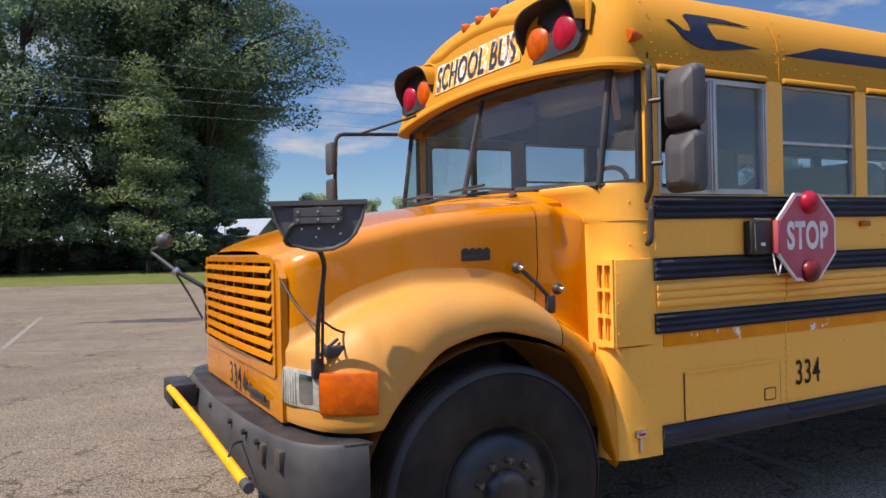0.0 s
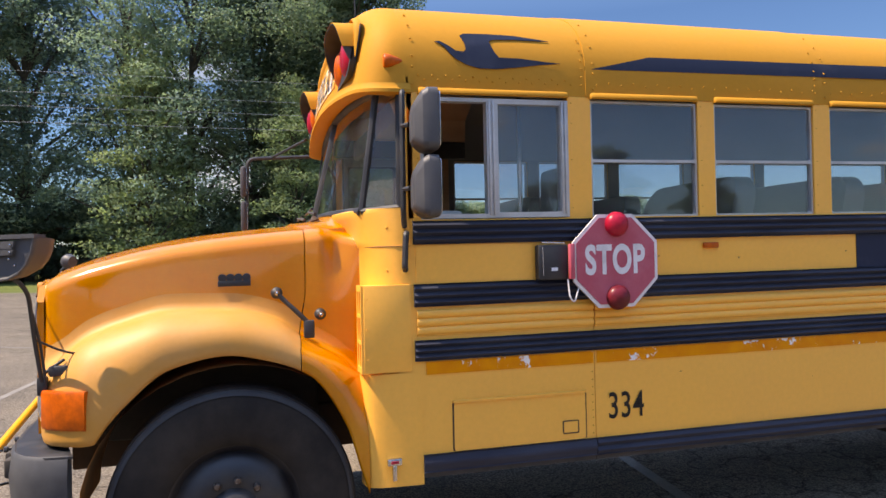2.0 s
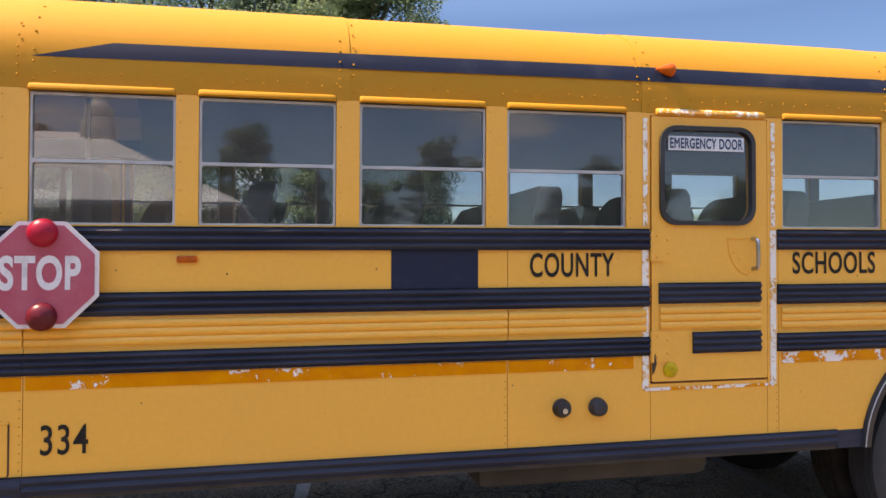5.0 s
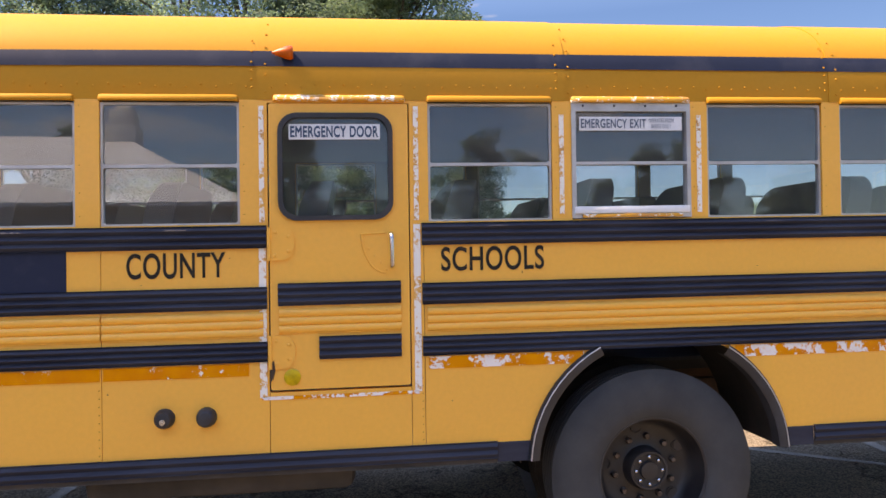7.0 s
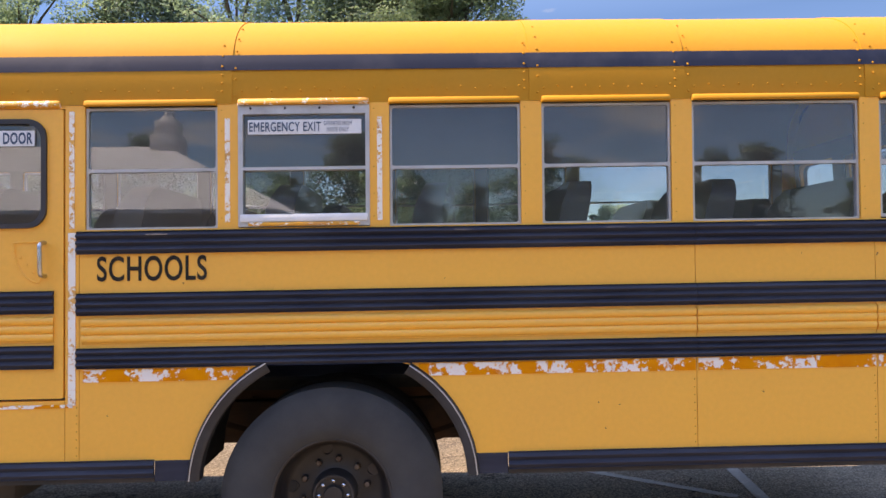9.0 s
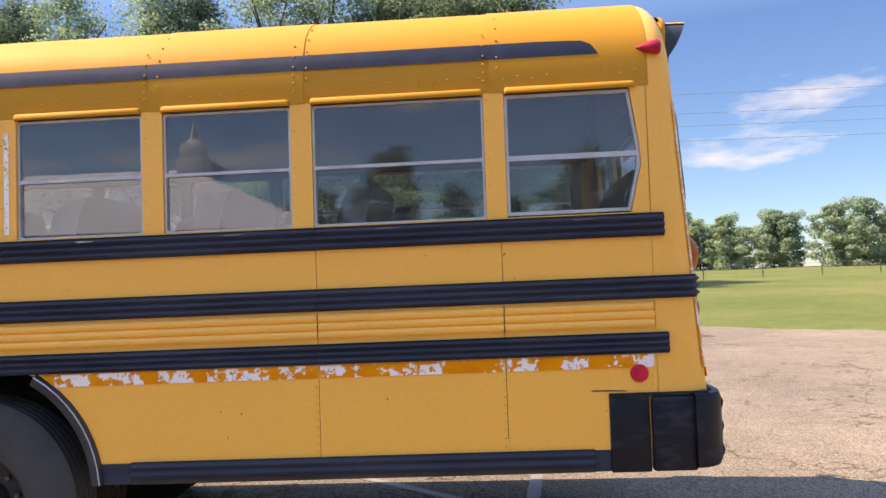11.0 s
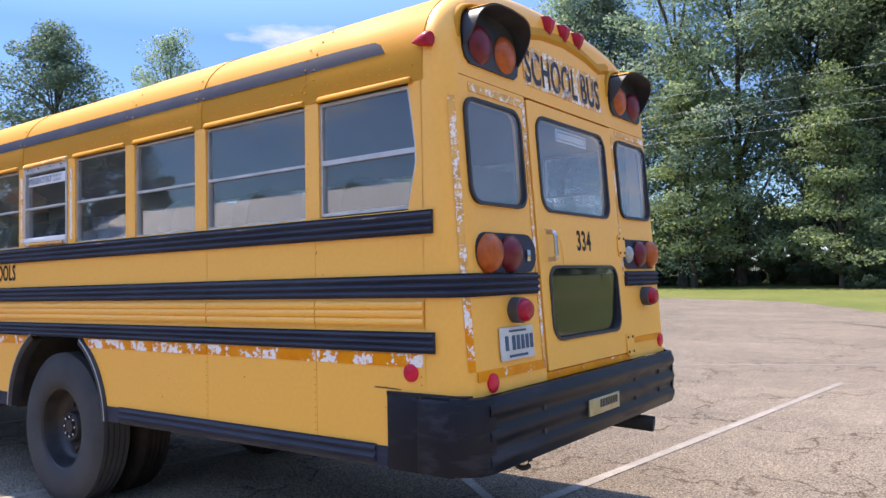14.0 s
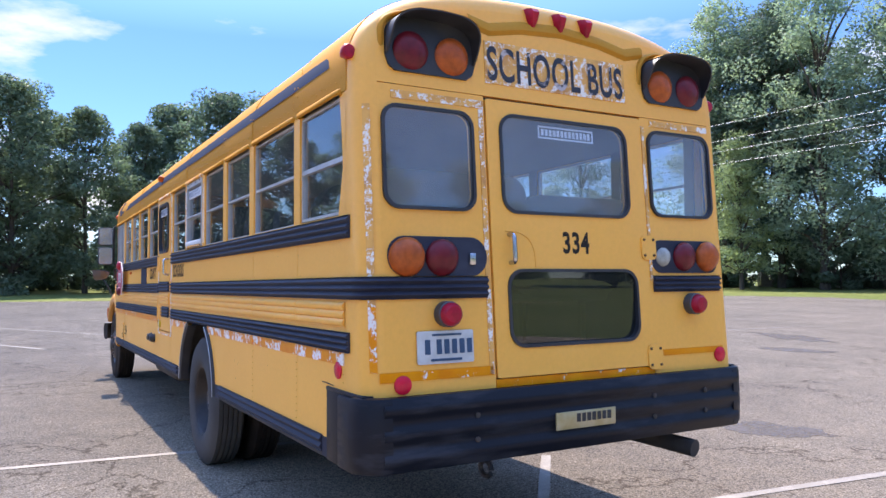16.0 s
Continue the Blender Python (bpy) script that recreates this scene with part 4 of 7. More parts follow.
drv = part("driver_window", plate(bmesh.new(), rrect(x0, 1.836, x1, 2.41), [rrect(x0 + 0.016, 1.856, 0.392, 2.392), rrect(0.45, 1.862, 0.775, 2.385)], lambda u, v, w: (u, -0.004 + w, v), 0.05), ALU, bus, "sliding driver window, open at its front half")
for x in (0.405, 0.425, 0.783, 0.8):
    part("track", boxed((x - 0.005, -0.012, 1.85), (x + 0.005, -0.003, 2.4), 0.002), ALU, drv)
pane("pane", rrect(0.45, 1.862, 0.775, 2.385), lambda u, v, w: (u, 0.015 + w, v), TINT, drv)

# drip mouldings over the windows
drip = [(0.0, 2.428), (0.018, 2.42), (0.026, 2.427), (0.026, 2.438), (0.016, 2.45), (0.0, 2.455)]
for x0, x1 in [(0.055, 0.82), *[(a - 0.003, b - 0.002) for a, b in SPANS[1:5]], (3.925, 4.56), *[(a - 0.003, b - 0.002) for a, b in SPANS[5:]], (8.54, 9.155)]:
    bm = bmesh.new()
    sweep(bm, drip, [(x0, 0.02, 0, -1), (x0 + 0.004, 0.008, 0, -1), (x0 + 0.018, 0, 0, -1), (x1 - 0.018, 0, 0, -1), (x1 - 0.004, 0.008, 0, -1), (x1, 0.02, 0, -1)])
    part("drip_moulding", bm, FLAKING if abs(x0 - 3.925) < 0.01 or abs(x0 - SPANS[6][0]) < 0.01 else ROOF, bus)


def ribbed(z0, z1, out, ribs, base=0.006):
    """A rail profile with rounded ribs."""
    p = [(0.0, z0), (out * 0.6, z0)]
    n = ribs * 6
    for k in range(n + 1):
        f = k / n
        p.append((base + (out - base) * (0.55 + 0.45 * math.cos(2 * math.pi * ribs * f + math.pi)), z0 + 0.004 + (z1 - z0 - 0.008) * f))
    return p + [(out * 0.6, z1), (0.0, z1)]


R1, R2, R3 = (1.716, 1.825), (1.424, 1.53), (1.172, 1.268)
for x0, x1 in ((0.018, 0.933), (0.935, 3.888), (4.636, 7.612), (7.614, 9.262)):
    for z0, z1 in (R1, R3):
        part("rub_rail", bar(ribbed(z0, z1, 0.024, 3), x0, x1), BLACK, bus)
for x0, x1 in ((0.018, 0.933), (0.935, 3.888), (4.636, 7.612)):
    part("rub_rail", bar(ribbed(*R2, 0.024, 3), x0, x1), BLACK, bus)
for x0, x1 in ((0.03, 0.93), (0.937, 3.124), (3.131, 3.87), (4.66, 7.61), (7.616, 8.5), (8.506, 9.2)):
    part("corrugated_strip", bar([(0.002, 1.286), (0.004, 1.29)] + [(0.003 + 0.011 * abs(math.sin(math.pi * 3 * k / 30)) ** 0.6, 1.292 + 0.118 * k / 30) for k in range(31)] + [(0.002, 1.414)], x0, x1), YELLOW, bus)
# skirt rail
for x0, x1, r in ((0.05, 0.932, 0), (0.935, 5.0, 1), (6.69, 8.9, 1)):
    part("skirt_rail", bar(ribbed(0.652, 0.735, 0.02, 2 if r else 1), x0, x1), BLACK, bus)
    part("skirt_flange", boxed((x0, 0.0, 0.628), (x1, 0.05, 0.651)), UNDER, bus)
for x0, x1 in ((5.003, 5.172), (6.536, 6.687), (8.9, 8.972)):
    part("skirt_plate", boxed((x0, -0.003, 0.632), (x1, 0.03, 0.73)), BLACK, bus)
# wheel arch trim
arc = [(5.853 + 0.685 * math.cos(radians(a)), 0.6 + 0.66 * math.sin(radians(a))) for a in range(4, 177, 6)]
for pts in ([p for p in arc if p[1] <= 1.185 and p[0] > 5.853], [p for p in arc if p[1] <= 1.185 and p[0] < 5.853]):
    ext = ([(6.538, 0.632)] if pts[0][0] > 5.853 else []) + pts + ([(5.168, 0.632)] if pts[-1][0] < 5.853 else [])
    rows = []
    for x, z in ext:
        d = Vector((x - 5.853, z - 0.6)).normalized()
        rows.append([(x + d.x * o, y, z + d.y * o) for o, y in ((-0.045, 0.06), (-0.045, -0.012), (-0.03, -0.022), (0.006, -0.022), (0.014, -0.006), (0.014, 0.0))])
    bm = bmesh.new()
    loft(bm, rows)
    wt = part("wheel_arch_trim", bm, STEEL_BLACK, bus)
    part("trim_edge", tube(bmesh.new(), [(x, -0.0225, z) for x, z in ext], 0.0035, 6), ALU, wt, "thin bright edge")

# peeling tape under the rails and round the emergency door
for x0, x1 in ((0.07, 0.925), (0.945, 3.12), (3.135, 3.8), (4.665, 5.45), (6.26, 7.605), (7.62, 8.495), (8.51, 9.19)):
    part("reflective_tape", boxed((x0, -0.0045, 1.107), (x1, 0.001, 1.166)), TAPE_SOUND if x1 < 4.0 else TAPE, bus, "peeling orange reflective tape")
for x in (3.868, 4.612):
    part("door_tape", boxed((x - 0.017, -0.0045, 1.0), (x + 0.017, 0.001, 1.82)), PEEL, bus, "torn white strip")
    part("door_tape", boxed((x - 0.012, -0.0045, 1.84), (x + 0.012, 0.001, 2.4)), PEEL, bus, "torn white strip")
part("door_tape", boxed((3.86, -0.0045, 0.988), (4.615, 0.001, 1.004)), TAPE, bus)
for x in (5.35, 6.08):
    part("post_tape", boxed((x - 0.012, -0.0045, 1.86), (x + 0.012, 0.001, 2.36)), PEEL, bus, "torn white strip")

# emergency door
door = part("emergency_door", plate(bmesh.new(), rrect(3.903, 1.034, 4.573, 2.412, 0.01, 2), [rrect(3.965, 1.865, 4.478, 2.345, 0.075, 6)], lambda u, v, w: (u, -0.006 + w, v), 0.04), YELLOW, bus, "closed emergency door with a window")
part("gasket", plate(bmesh.new(), rrect(3.945, 1.845, 4.498, 2.365, 0.09, 6), [rrect(3.968, 1.868, 4.475, 2.342, 0.075, 6)], lambda u, v, w: (u, -0.022 + w, v), 0.035), STEEL_BLACK, door, "thick black rubber gasket")
pane("pane", rrect(3.965, 1.865, 4.478, 2.345, 0.075, 6), lambda u, v, w: (u, 0.004 + w, v), GLASS, door)
part("sign", boxed((3.998, -0.006, 2.238), (4.437, 0.002, 2.312)), WHITE, door, "white sticker with blue lettering")
lettering("words", "EMERGENCY DOOR", (4.006, -0.0085, 2.247), 0.423, 0.056, BLUEINK, door, LEFT, 0.03)
part("black_panel", bar(ribbed(1.437, 1.545, 0.022, 3), 3.94, 4.53, -0.006), BLACK, door)
part("black_panel", bar(ribbed(1.176, 1.286, 0.022, 3), 4.133, 4.53, -0.006), BLACK, door)
part("corrugated_strip", bar([(0.002, 1.298), (0.004, 1.302)] + [(0.003 + 0.011 * abs(math.sin(math.pi * 3 * k / 30)) ** 0.6, 1.304 + 0.118 * k / 30) for k in range(31)] + [(0.002, 1.426)], 3.945, 4.53, -0.006), YELLOW, door)
part("reflector", lathe(bmesh.new(), (4.004, -0.006, 1.094), (0, -1, 0), [(0.04, 0), (0.04, 0.008), (0.03, 0.014), (0.0, 0.016)], 20), YELLOWLENS, door, "round yellow reflector")
part("handle", tube(bmesh.new(), bend([(4.485, -0.006, 1.775), (4.485, -0.055, 1.77), (4.488, -0.055, 1.62), (4.488, -0.006, 1.615)], 0.03), 0.011), CHROME, door, "chrome door handle")
bm = bmesh.new()
tube(bm, [(4.46 - 0.12 * math.cos(radians(a)) - 0.0, -0.007, 1.775 - 0.19 * math.sin(radians(a))) for a in range(0, 91, 10)], 0.005, 6)
tube(bm, [(4.34, -0.007, 1.775), (4.46, -0.007, 1.78)], 0.005, 6)
part("handle_plate", bm, YELLOW, door)
for z in (1.735, 1.216):
    half = [(3.907, z - 0.08)] + [(3.965 + 0.055 * math.cos(radians(a)), z + 0.08 * math.sin(radians(a))) for a in range(-80, 81, 16)] + [(3.907, z + 0.08)]
    hg = part("hinge", plate(bmesh.new(), half, [], lambda u, v, w: (u, -0.014 + w, v), 0.009), YELLOW, door)
    for u, v in ((3.93, z - 0.055), (3.93, z + 0.055), (3.99, z - 0.035), (3.99, z + 0.035)):
        part("bolt", lathe(bmesh.new(), (u, -0.014, v), (0, -1, 0), [(0.009, 0), (0.008, 0.004), (0.003, 0.006)], 8), YELLOW, hg)
    part("hinge_knuckle", tube(bmesh.new(), [(3.9, -0.014, z - 0.08), (3.9, -0.014, z + 0.08)], 0.01, 8), YELLOW, door)
for k in range(5):
    part("rivet", lathe(bmesh.new(), (4.345 + 0.03 * k, -0.012, 1.74 - 0.035 * k), (0, -1, 0), [(0.006, 0), (0.005, 0.003), (0.002, 0.004)], 6), YELLOW, door)
part("rust_patch", plate(bmesh.new(), [(3.9, 1.07), (3.915, 1.09), (3.925, 1.13), (3.918, 1.18), (3.905, 1.16), (3.9, 1.12)], [], lambda u, v, w: (u, -0.0145 + w, v), 0.0005), RUSTY, door)

# roof panels, one lapped over the next
SEAMS = [0.0, 0.93, 2.33, 3.86, 5.36, 6.82, 7.56, 8.48, 9.205]
for k, (x0, x1) in enumerate(zip(SEAMS, SEAMS[1:])):
    bm = bmesh.new()
    lift = 0.004 * (k % 2)
    out = roof_profile(-lift)
    inn = roof_profile(0.045)
    rows = [[(x, y, z) for y, z in out] for x in (x0 - 0.012 * (k % 2), x1 + 0.012 * (k % 2))]
    loft(bm, [[(x0 - 0.012 * (k % 2), y, z) for y, z in inn], *rows, [(x1 + 0.012 * (k % 2), y, z) for y, z in inn]])
    part("roof_panel", bm, ROOF, bus)
bm = bmesh.new()
loft(bm, [[(x, y, z) for y, z in roof_profile(0.05)] for x in (-0.05, 9.25)])
part("headliner", bm, CEILING, bus, "painted inner ceiling darkened for the dim cabin")


# black roofline stripe and the bird-like mark, laid on the curved roof
def on_roof(x, zp, lift=0.0055):
    """A point seen at height zp in the plane of the wall, moved onto the roof's curve."""
    z = zp
    for _ in range(6):
        z = zp + 0.29 * roof_y(z)
    y = roof_y(z)
    n = Vector((0, -1.0, min(1.5, (roof_y(z + 0.01) - y) / 0.01))).normalized()
    return Vector((x, y, z)) + n * lift


xs = sorted(set([0.954, 1.285, 8.92, 8.96, 8.992] + [0.954 + 0.0828 * k for k in range(5)] + [1.3 + 0.2 * k for k in range(39)]))
top = [(0.954, 2.571), (1.285, 2.643), (3.6, 2.662), (8.86, 2.662), (8.95, 2.65), (8.992, 2.592)]
bm = bmesh.new()
loft(bm, [[on_roof(x, 2.57 + 0.02 * min(1, (x - 0.954) / 2.6) + f * (max(0.002, interp(x, top) - 2.57 - 0.02 * min(1, (x - 0.954) / 2.6)))) for f in (0, 0.25, 0.5, 0.75, 1)] for x in xs])
part("roof_stripe", bm, STRIPE, bus, "scuffed dark blue-black stripe")
MARK = [(80, 185), (110, 182), (160, 205), (200, 230), (245, 235), (260, 222), (255, 190), (235, 155), (260, 145), (400, 147), (560, 155), (700, 172), (775, 183), (690, 180), (560, 175), (430, 175), (405, 182), (410, 205), (430, 240), (455, 265), (580, 270), (740, 288), (830, 297), (700, 303), (560, 315), (430, 322), (330, 318), (260, 300), (200, 272), (165, 245), (140, 215), (110, 195)]


def mark_at(u, v, w):
    x = 0.156 + (u - 90) / 3 * 0.002552
    return on_roof(x, 2.667 - (v - 189) / 3 * 0.00285 + 0.042 * (x - 0.156), 0.0055 - w)


part("roof_mark", plate(bmesh.new(), MARK[::-1], [], mark_at, 0.003), STRIPE, bus, "dark sweeping bird-like mark")

# rivets
bm = bmesh.new()


def rivet(p, n, r=0.0065):
    r *= 0.85
    n = Vector(n).normalized()
    base = ring(p, n, r, 6)
    mid = ring(Vector(p) + n * r * 0.5, n, r * 0.7, 6)
    tip = bm.verts.new(Vector(p) + n * r * 0.65)
    a, b = [bm.verts.new(q) for q in base], [bm.verts.new(q) for q in mid]
    for k in range(6):
        bm.faces.new((a[k], a[(k + 1) % 6], b[(k + 1) % 6], b[k]))
        bm.faces.new((b[k], b[(k + 1) % 6], tip))


for k in range(12):
    rivet((0.06 + 0.068 * k, -0.001, 2.512), (0, -1, 0))
    rivet((0.09 + 0.068 * k, -0.001, 2.492), (0, -1, 0))
for x0, x1 in ((0.98, 2.28), (2.4, 3.8), (3.92, 5.3), (5.42, 6.76), (6.88, 7.5), (7.62, 8.42), (8.54, 9.16)):
    n = int((x1 - x0) / 0.068)
    for k in range(n + 1):
        rivet((x0 + (x1 - x0) * k / n, -0.004, 2.492 + 0.012 * (k % 2)), (0, -1, 0), 0.0065)
for s in SEAMS[:-1]:
    for dx, zs in ((-0.035, (2.49, 2.53, 2.57, 2.61, 2.66, 2.71)), (0.03, (2.47, 2.55, 2.6, 2.68, 2.74, 2.79))):
        if s + dx > 0:
            for z in zs:
                p = on_roof(s + dx, z, 0.005)
                rivet(p, (0, -1, 0.3), 0.0075)
for x in (0.932, 3.127, 4.645, 7.612, 8.502, 9.19):
    for k in range(9):
        rivet((x - 0.012, 0, 0.76 + 0.038 * k), (0, -1, 0), 0.0045)
for x in [0.05] + [s[1] + 0.02 for s in SPANS] + [4.61]:
    for z in (1.88, 1.99, 2.12, 2.3, 2.4):
        rivet((x, 0, z), (0, -1, 0), 0.004)
tagged(part("rivets", bm, ROOF, bus), kind="stuff")

# lettering on the left side
lettering("number", "334", (1.006, -0.004, 0.822), 0.195, 0.132, INK, bus, LEFT, 0.008)
lettering("words", "COUNTY", (3.243, -0.004, 1.58), 0.452, 0.122, INK, bus, LEFT, 0.016)
lettering("words", "SCHOOLS", (4.731, -0.004, 1.585), 0.52, 0.12, INK, bus, LEFT, 0.016)
part("black_panel", boxed((2.545, -0.004, 1.53), (2.975, 0.002, 1.716)), STRIPE, bus, "painted-over dark rectangle")
part("pale_panel", boxed((0.03, -0.004, 1.532), (0.615, -0.001, 1.712)), YELLOW, bus)

# chips knocked out of the side's paint
rng = np.random.default_rng(21)
bm = bmesh.new()
for k in range(26):
    x, z = rng.uniform(0.1, 9.1), (rng.uniform(1.54, 1.7) if k % 2 else rng.uniform(0.78, 1.08))
    if 3.85 < x < 4.65 or (5.1 < x < 6.6 and z < 1.3):
        continue
    g = rng.uniform(0.002, 0.0045)
    bm.faces.new([bm.verts.new((x + g * rng.uniform(0.6, 1.3) * math.cos(a), -0.0008, z + g * rng.uniform(0.6, 1.5) * math.sin(a))) for a in (0.2, 1.1, 2.2, 3.2, 4.3, 5.4)])
tagged(part("paint_chips", bm, RUSTY, bus, "small rusty chips in the paint"), kind="stuff")

# side marker lamps, reflectors, caps
bm = boxed((1.565, -0.018, 1.662), (1.655, -0.002, 1.692), 0.006)
part("marker_lamp", bm, AMBERLENS, bus, "amber side marker lamp")


def teardrop(name, p, mat, back=0.1, r=0.034, label="", axis=(1, 0, 0)):
    """A pointed clearance lamp lying along axis."""
    bm = bmesh.new()
    lathe(bm, p, axis, [(0.004, -back * 0.62), (r * 0.55, -back * 0.3), (r * 0.95, back * 0.1), (r, back * 0.3), (r * 0.85, back * 0.38), (0.0, back * 0.4)], 14)
    return part(name, bm, mat, bus, label)


teardrop("clearance_lamp", (-0.065, 0.012, 2.575), AMBERLENS, label="amber clearance lamp", axis=(-1, 0, 0))
teardrop("clearance_lamp", (3.985, -0.012, 2.655), AMBERLENS, label="amber clearance lamp")
teardrop("clearance_lamp", (9.235, -0.01, 2.605), REDLENS, 0.11, 0.036, label="red clearance lamp")
teardrop("clearance_lamp", (9.235, W + 0.01, 2.605), REDLENS, 0.11, 0.036, label="red clearance lamp")
part("reflector", lathe(bmesh.new(), (9.12, 0, 1.08), (0, -1, 0), [(0.042, 0), (0.042, 0.007), (0.036, 0.011), (0.0, 0.012)], 22), REFLECTRED, bus, "round red reflector")
cap1 = part("fuel_cap", lathe(bmesh.new(), (3.41, 0, 0.922), (0, -1, 0), [(0.048, 0), (0.046, 0.02), (0.038, 0.03), (0.034, 0.05), (0.02, 0.052), (0, 0.052)], 20), STEEL_BLACK, bus, "dark round cap with a keyhole")
part("lock", lathe(bmesh.new(), (3.41, -0.052, 0.915), (0, -1, 0), [(0.014, 0), (0.014, 0.006), (0.004, 0.007)], 12), CHROME, cap1)
part("fuel_cap", lathe(bmesh.new(), (3.602, 0, 0.92), (0, -1, 0), [(0.048, 0), (0.046, 0.02), (0.04, 0.045), (0.03, 0.055), (0.0, 0.058)], 20), STEEL_BLACK, bus, "dark domed cap")

part("scratch", plate(bmesh.new(), [(8.89, 1.0), (8.97, 0.999), (9.055, 0.997), (9.06, 1.001), (8.97, 1.006), (8.9, 1.006)], [], lambda u, v, w: (u, -0.0008 + w, v), 0.0006), RUSTY, bus, "thin rusty scratch")

# access door low behind the wheel
acc = part("access_door", plate(bmesh.new(), rrect(0.2, 0.739, 0.876, 0.965, 0.01, 3), [], lambda u, v, w: (u, -0.006 + w, v), 0.005), YELLOW, bus, "flush hinged access door")
part("seam", plate(bmesh.new(), rrect(0.193, 0.737, 0.883, 0.972, 0.012, 3), [rrect(0.203, 0.742, 0.873, 0.962, 0.01, 3)], lambda u, v, w: (u, -0.003 + w, v), 0.002), RUSTY, acc, "rust-edged seam")
part("hinge", bar([(0.0, 0.962), (0.014, 0.966), (0.014, 0.975), (0.0, 0.979)], 0.195, 0.88), YELLOW, acc)
part("latch", plate(bmesh.new(), rrect(0.752, 0.77, 0.838, 0.835, 0.008, 3), [rrect(0.757, 0.775, 0.833, 0.83, 0.006, 3)], lambda u, v, w: (u, -0.01 + w, v), 0.006), RUSTY, acc)
part("latch_cup", boxed((0.758, -0.0095, 0.776), (0.832, -0.0065, 0.829)), YELLOW, acc)

# stop arm
arm = part("stop_arm", boxed((0.624, -0.055, 1.528), (0.782, 0.0, 1.7), 0.012), STEEL_BLACK, bus, "octagonal red stop sign arm folded against the side")
O, r8 = Vector((1.024, -0.075, 1.612)), 0.229
octo = [(O.x + r8 / math.cos(radians(22.5)) * math.cos(radians(22.5 + 45 * k)), O.z + r8 / math.cos(radians(22.5)) * math.sin(radians(22.5 + 45 * k))) for k in range(8)]
octi = [(O.x + (u - O.x) * 0.925, O.z + (v - O.z) * 0.925) for u, v in octo]
part("blade", plate(bmesh.new(), octo, [], lambda u, v, w: (u, O.y + w, v), 0.012), SIGNWHITE, arm, "white-edged octagonal sign blade")
part("red_field", plate(bmesh.new(), octi, [], lambda u, v, w: (u, O.y - 0.004 + w, v), 0.003), SIGNRED, arm, "faded red field")
lettering("words", "STOP", (0.857, O.y - 0.0055, 1.545), 0.325, 0.15, SIGNWHITE, arm, LEFT, 0.036)
for z in (1.792, 1.432):
    part("flasher", lathe(bmesh.new(), (1.028, O.y - 0.003, z), (0, -1, 0), [(0.062, 0), (0.06, 0.016), (0.05, 0.034), (0.028, 0.046), (0.0, 0.05)], 24), REDLENS if z > 1.6 else REDLENS2, arm, "domed red flasher lens")
part("hinge_plate", boxed((0.775, -0.09, 1.53), (0.8, -0.06, 1.7), 0.004), SIGNRED, arm)
part("cable", tube(bmesh.new(), bend([(0.772, -0.06, 1.53), (0.775, -0.075, 1.44), (0.8, -0.07, 1.415), (0.83, -0.07, 1.5)], 0.03), 0.004, 6), SIGNWHITE, arm)
part("label_plate", boxed((0.69, -0.058, 1.572), (0.722, -0.054, 1.588)), WHITE, arm)
for a, b in (((0.64, 1.71), (0.76, 1.705)), ((0.645, 1.69), (0.648, 1.55))):
    part("bracket_rod", tube(bmesh.new(), [(a[0], -0.056, a[1]), (b[0], -0.056, b[1])], 0.004, 6), CHROME, arm)

# --- right side
RIGHTWIN = [(0.925 + 0.735 * k, 1.56 + 0.735 * k) for k in range(0, 9)] + [(7.54, 8.438), (8.536, 9.12)]
part("right_side_panel", plate(bmesh.new(), [(0.95, 0.73), (5.172, 0.73), *ARCH[::-1], (6.534, 0.73), (9.205, 0.73), (9.205, SILL), (0.95, SILL)], [], lambda u, v, w: (u, W - w, v), 0.035), YELLOW, bus)
part("right_window_wall", plate(bmesh.new(), rrect(0.86, SILL, 9.205, HEAD), [rrect(a, 1.842, b, 2.418, 0.02, 3) for a, b in RIGHTWIN], lambda u, v, w: (u, W - w, v), 0.05), YELLOW, bus)
for a, b in RIGHTWIN:
    split_window(a, b, W, -1, 1.842, 2.418)
for z0, z1 in (R1, R2, R3):
    part("rub_rail", bar(ribbed(z0, z1, 0.024, 3), 0.95, 9.262, W, 1), BLACK, bus)
ed = part("entry_door", plate(bmesh.new(), rrect(0.03, 0.66, 0.86, HEAD), [rrect(0.08, 1.5, 0.43, 2.36, 0.03, 3), rrect(0.47, 1.5, 0.82, 2.36, 0.03, 3), rrect(0.08, 0.75, 0.43, 1.42, 0.03, 3), rrect(0.47, 0.75, 0.82, 1.42, 0.03, 3)], lambda u, v, w: (u, W - 0.02 - w, v), 0.03), STEEL_BLACK, bus, "folding black-framed entry door with tall panes")
for a, b in ((0.08, 0.43), (0.47, 0.82)):
    pane("pane", rrect(a, 1.5, b, 2.36), lambda u, v, w: (u, W - 0.035 - w, v), GLASS, ed)
    pane("pane", rrect(a, 0.75, b, 1.42), lambda u, v, w: (u, W - 0.035 - w, v), GLASS, ed)

part("inner_lining", plate(bmesh.new(), rrect(0.88, 1.82, 9.2, HEAD), [rrect(a - 0.002, 1.84, b + 0.002, 2.42, 0.02, 3) for a, b in RIGHTWIN], lambda u, v, w: (u, W - 0.052 - w, v), 0.008), INTERIOR, bus)
part("inner_lining", plate(bmesh.new(), rrect(0.04, 0.7, 0.86, HEAD), [rrect(0.07, 0.74, 0.83, 2.37)], lambda u, v, w: (u, W - 0.055 - w, v), 0.008), INTERIOR, bus)

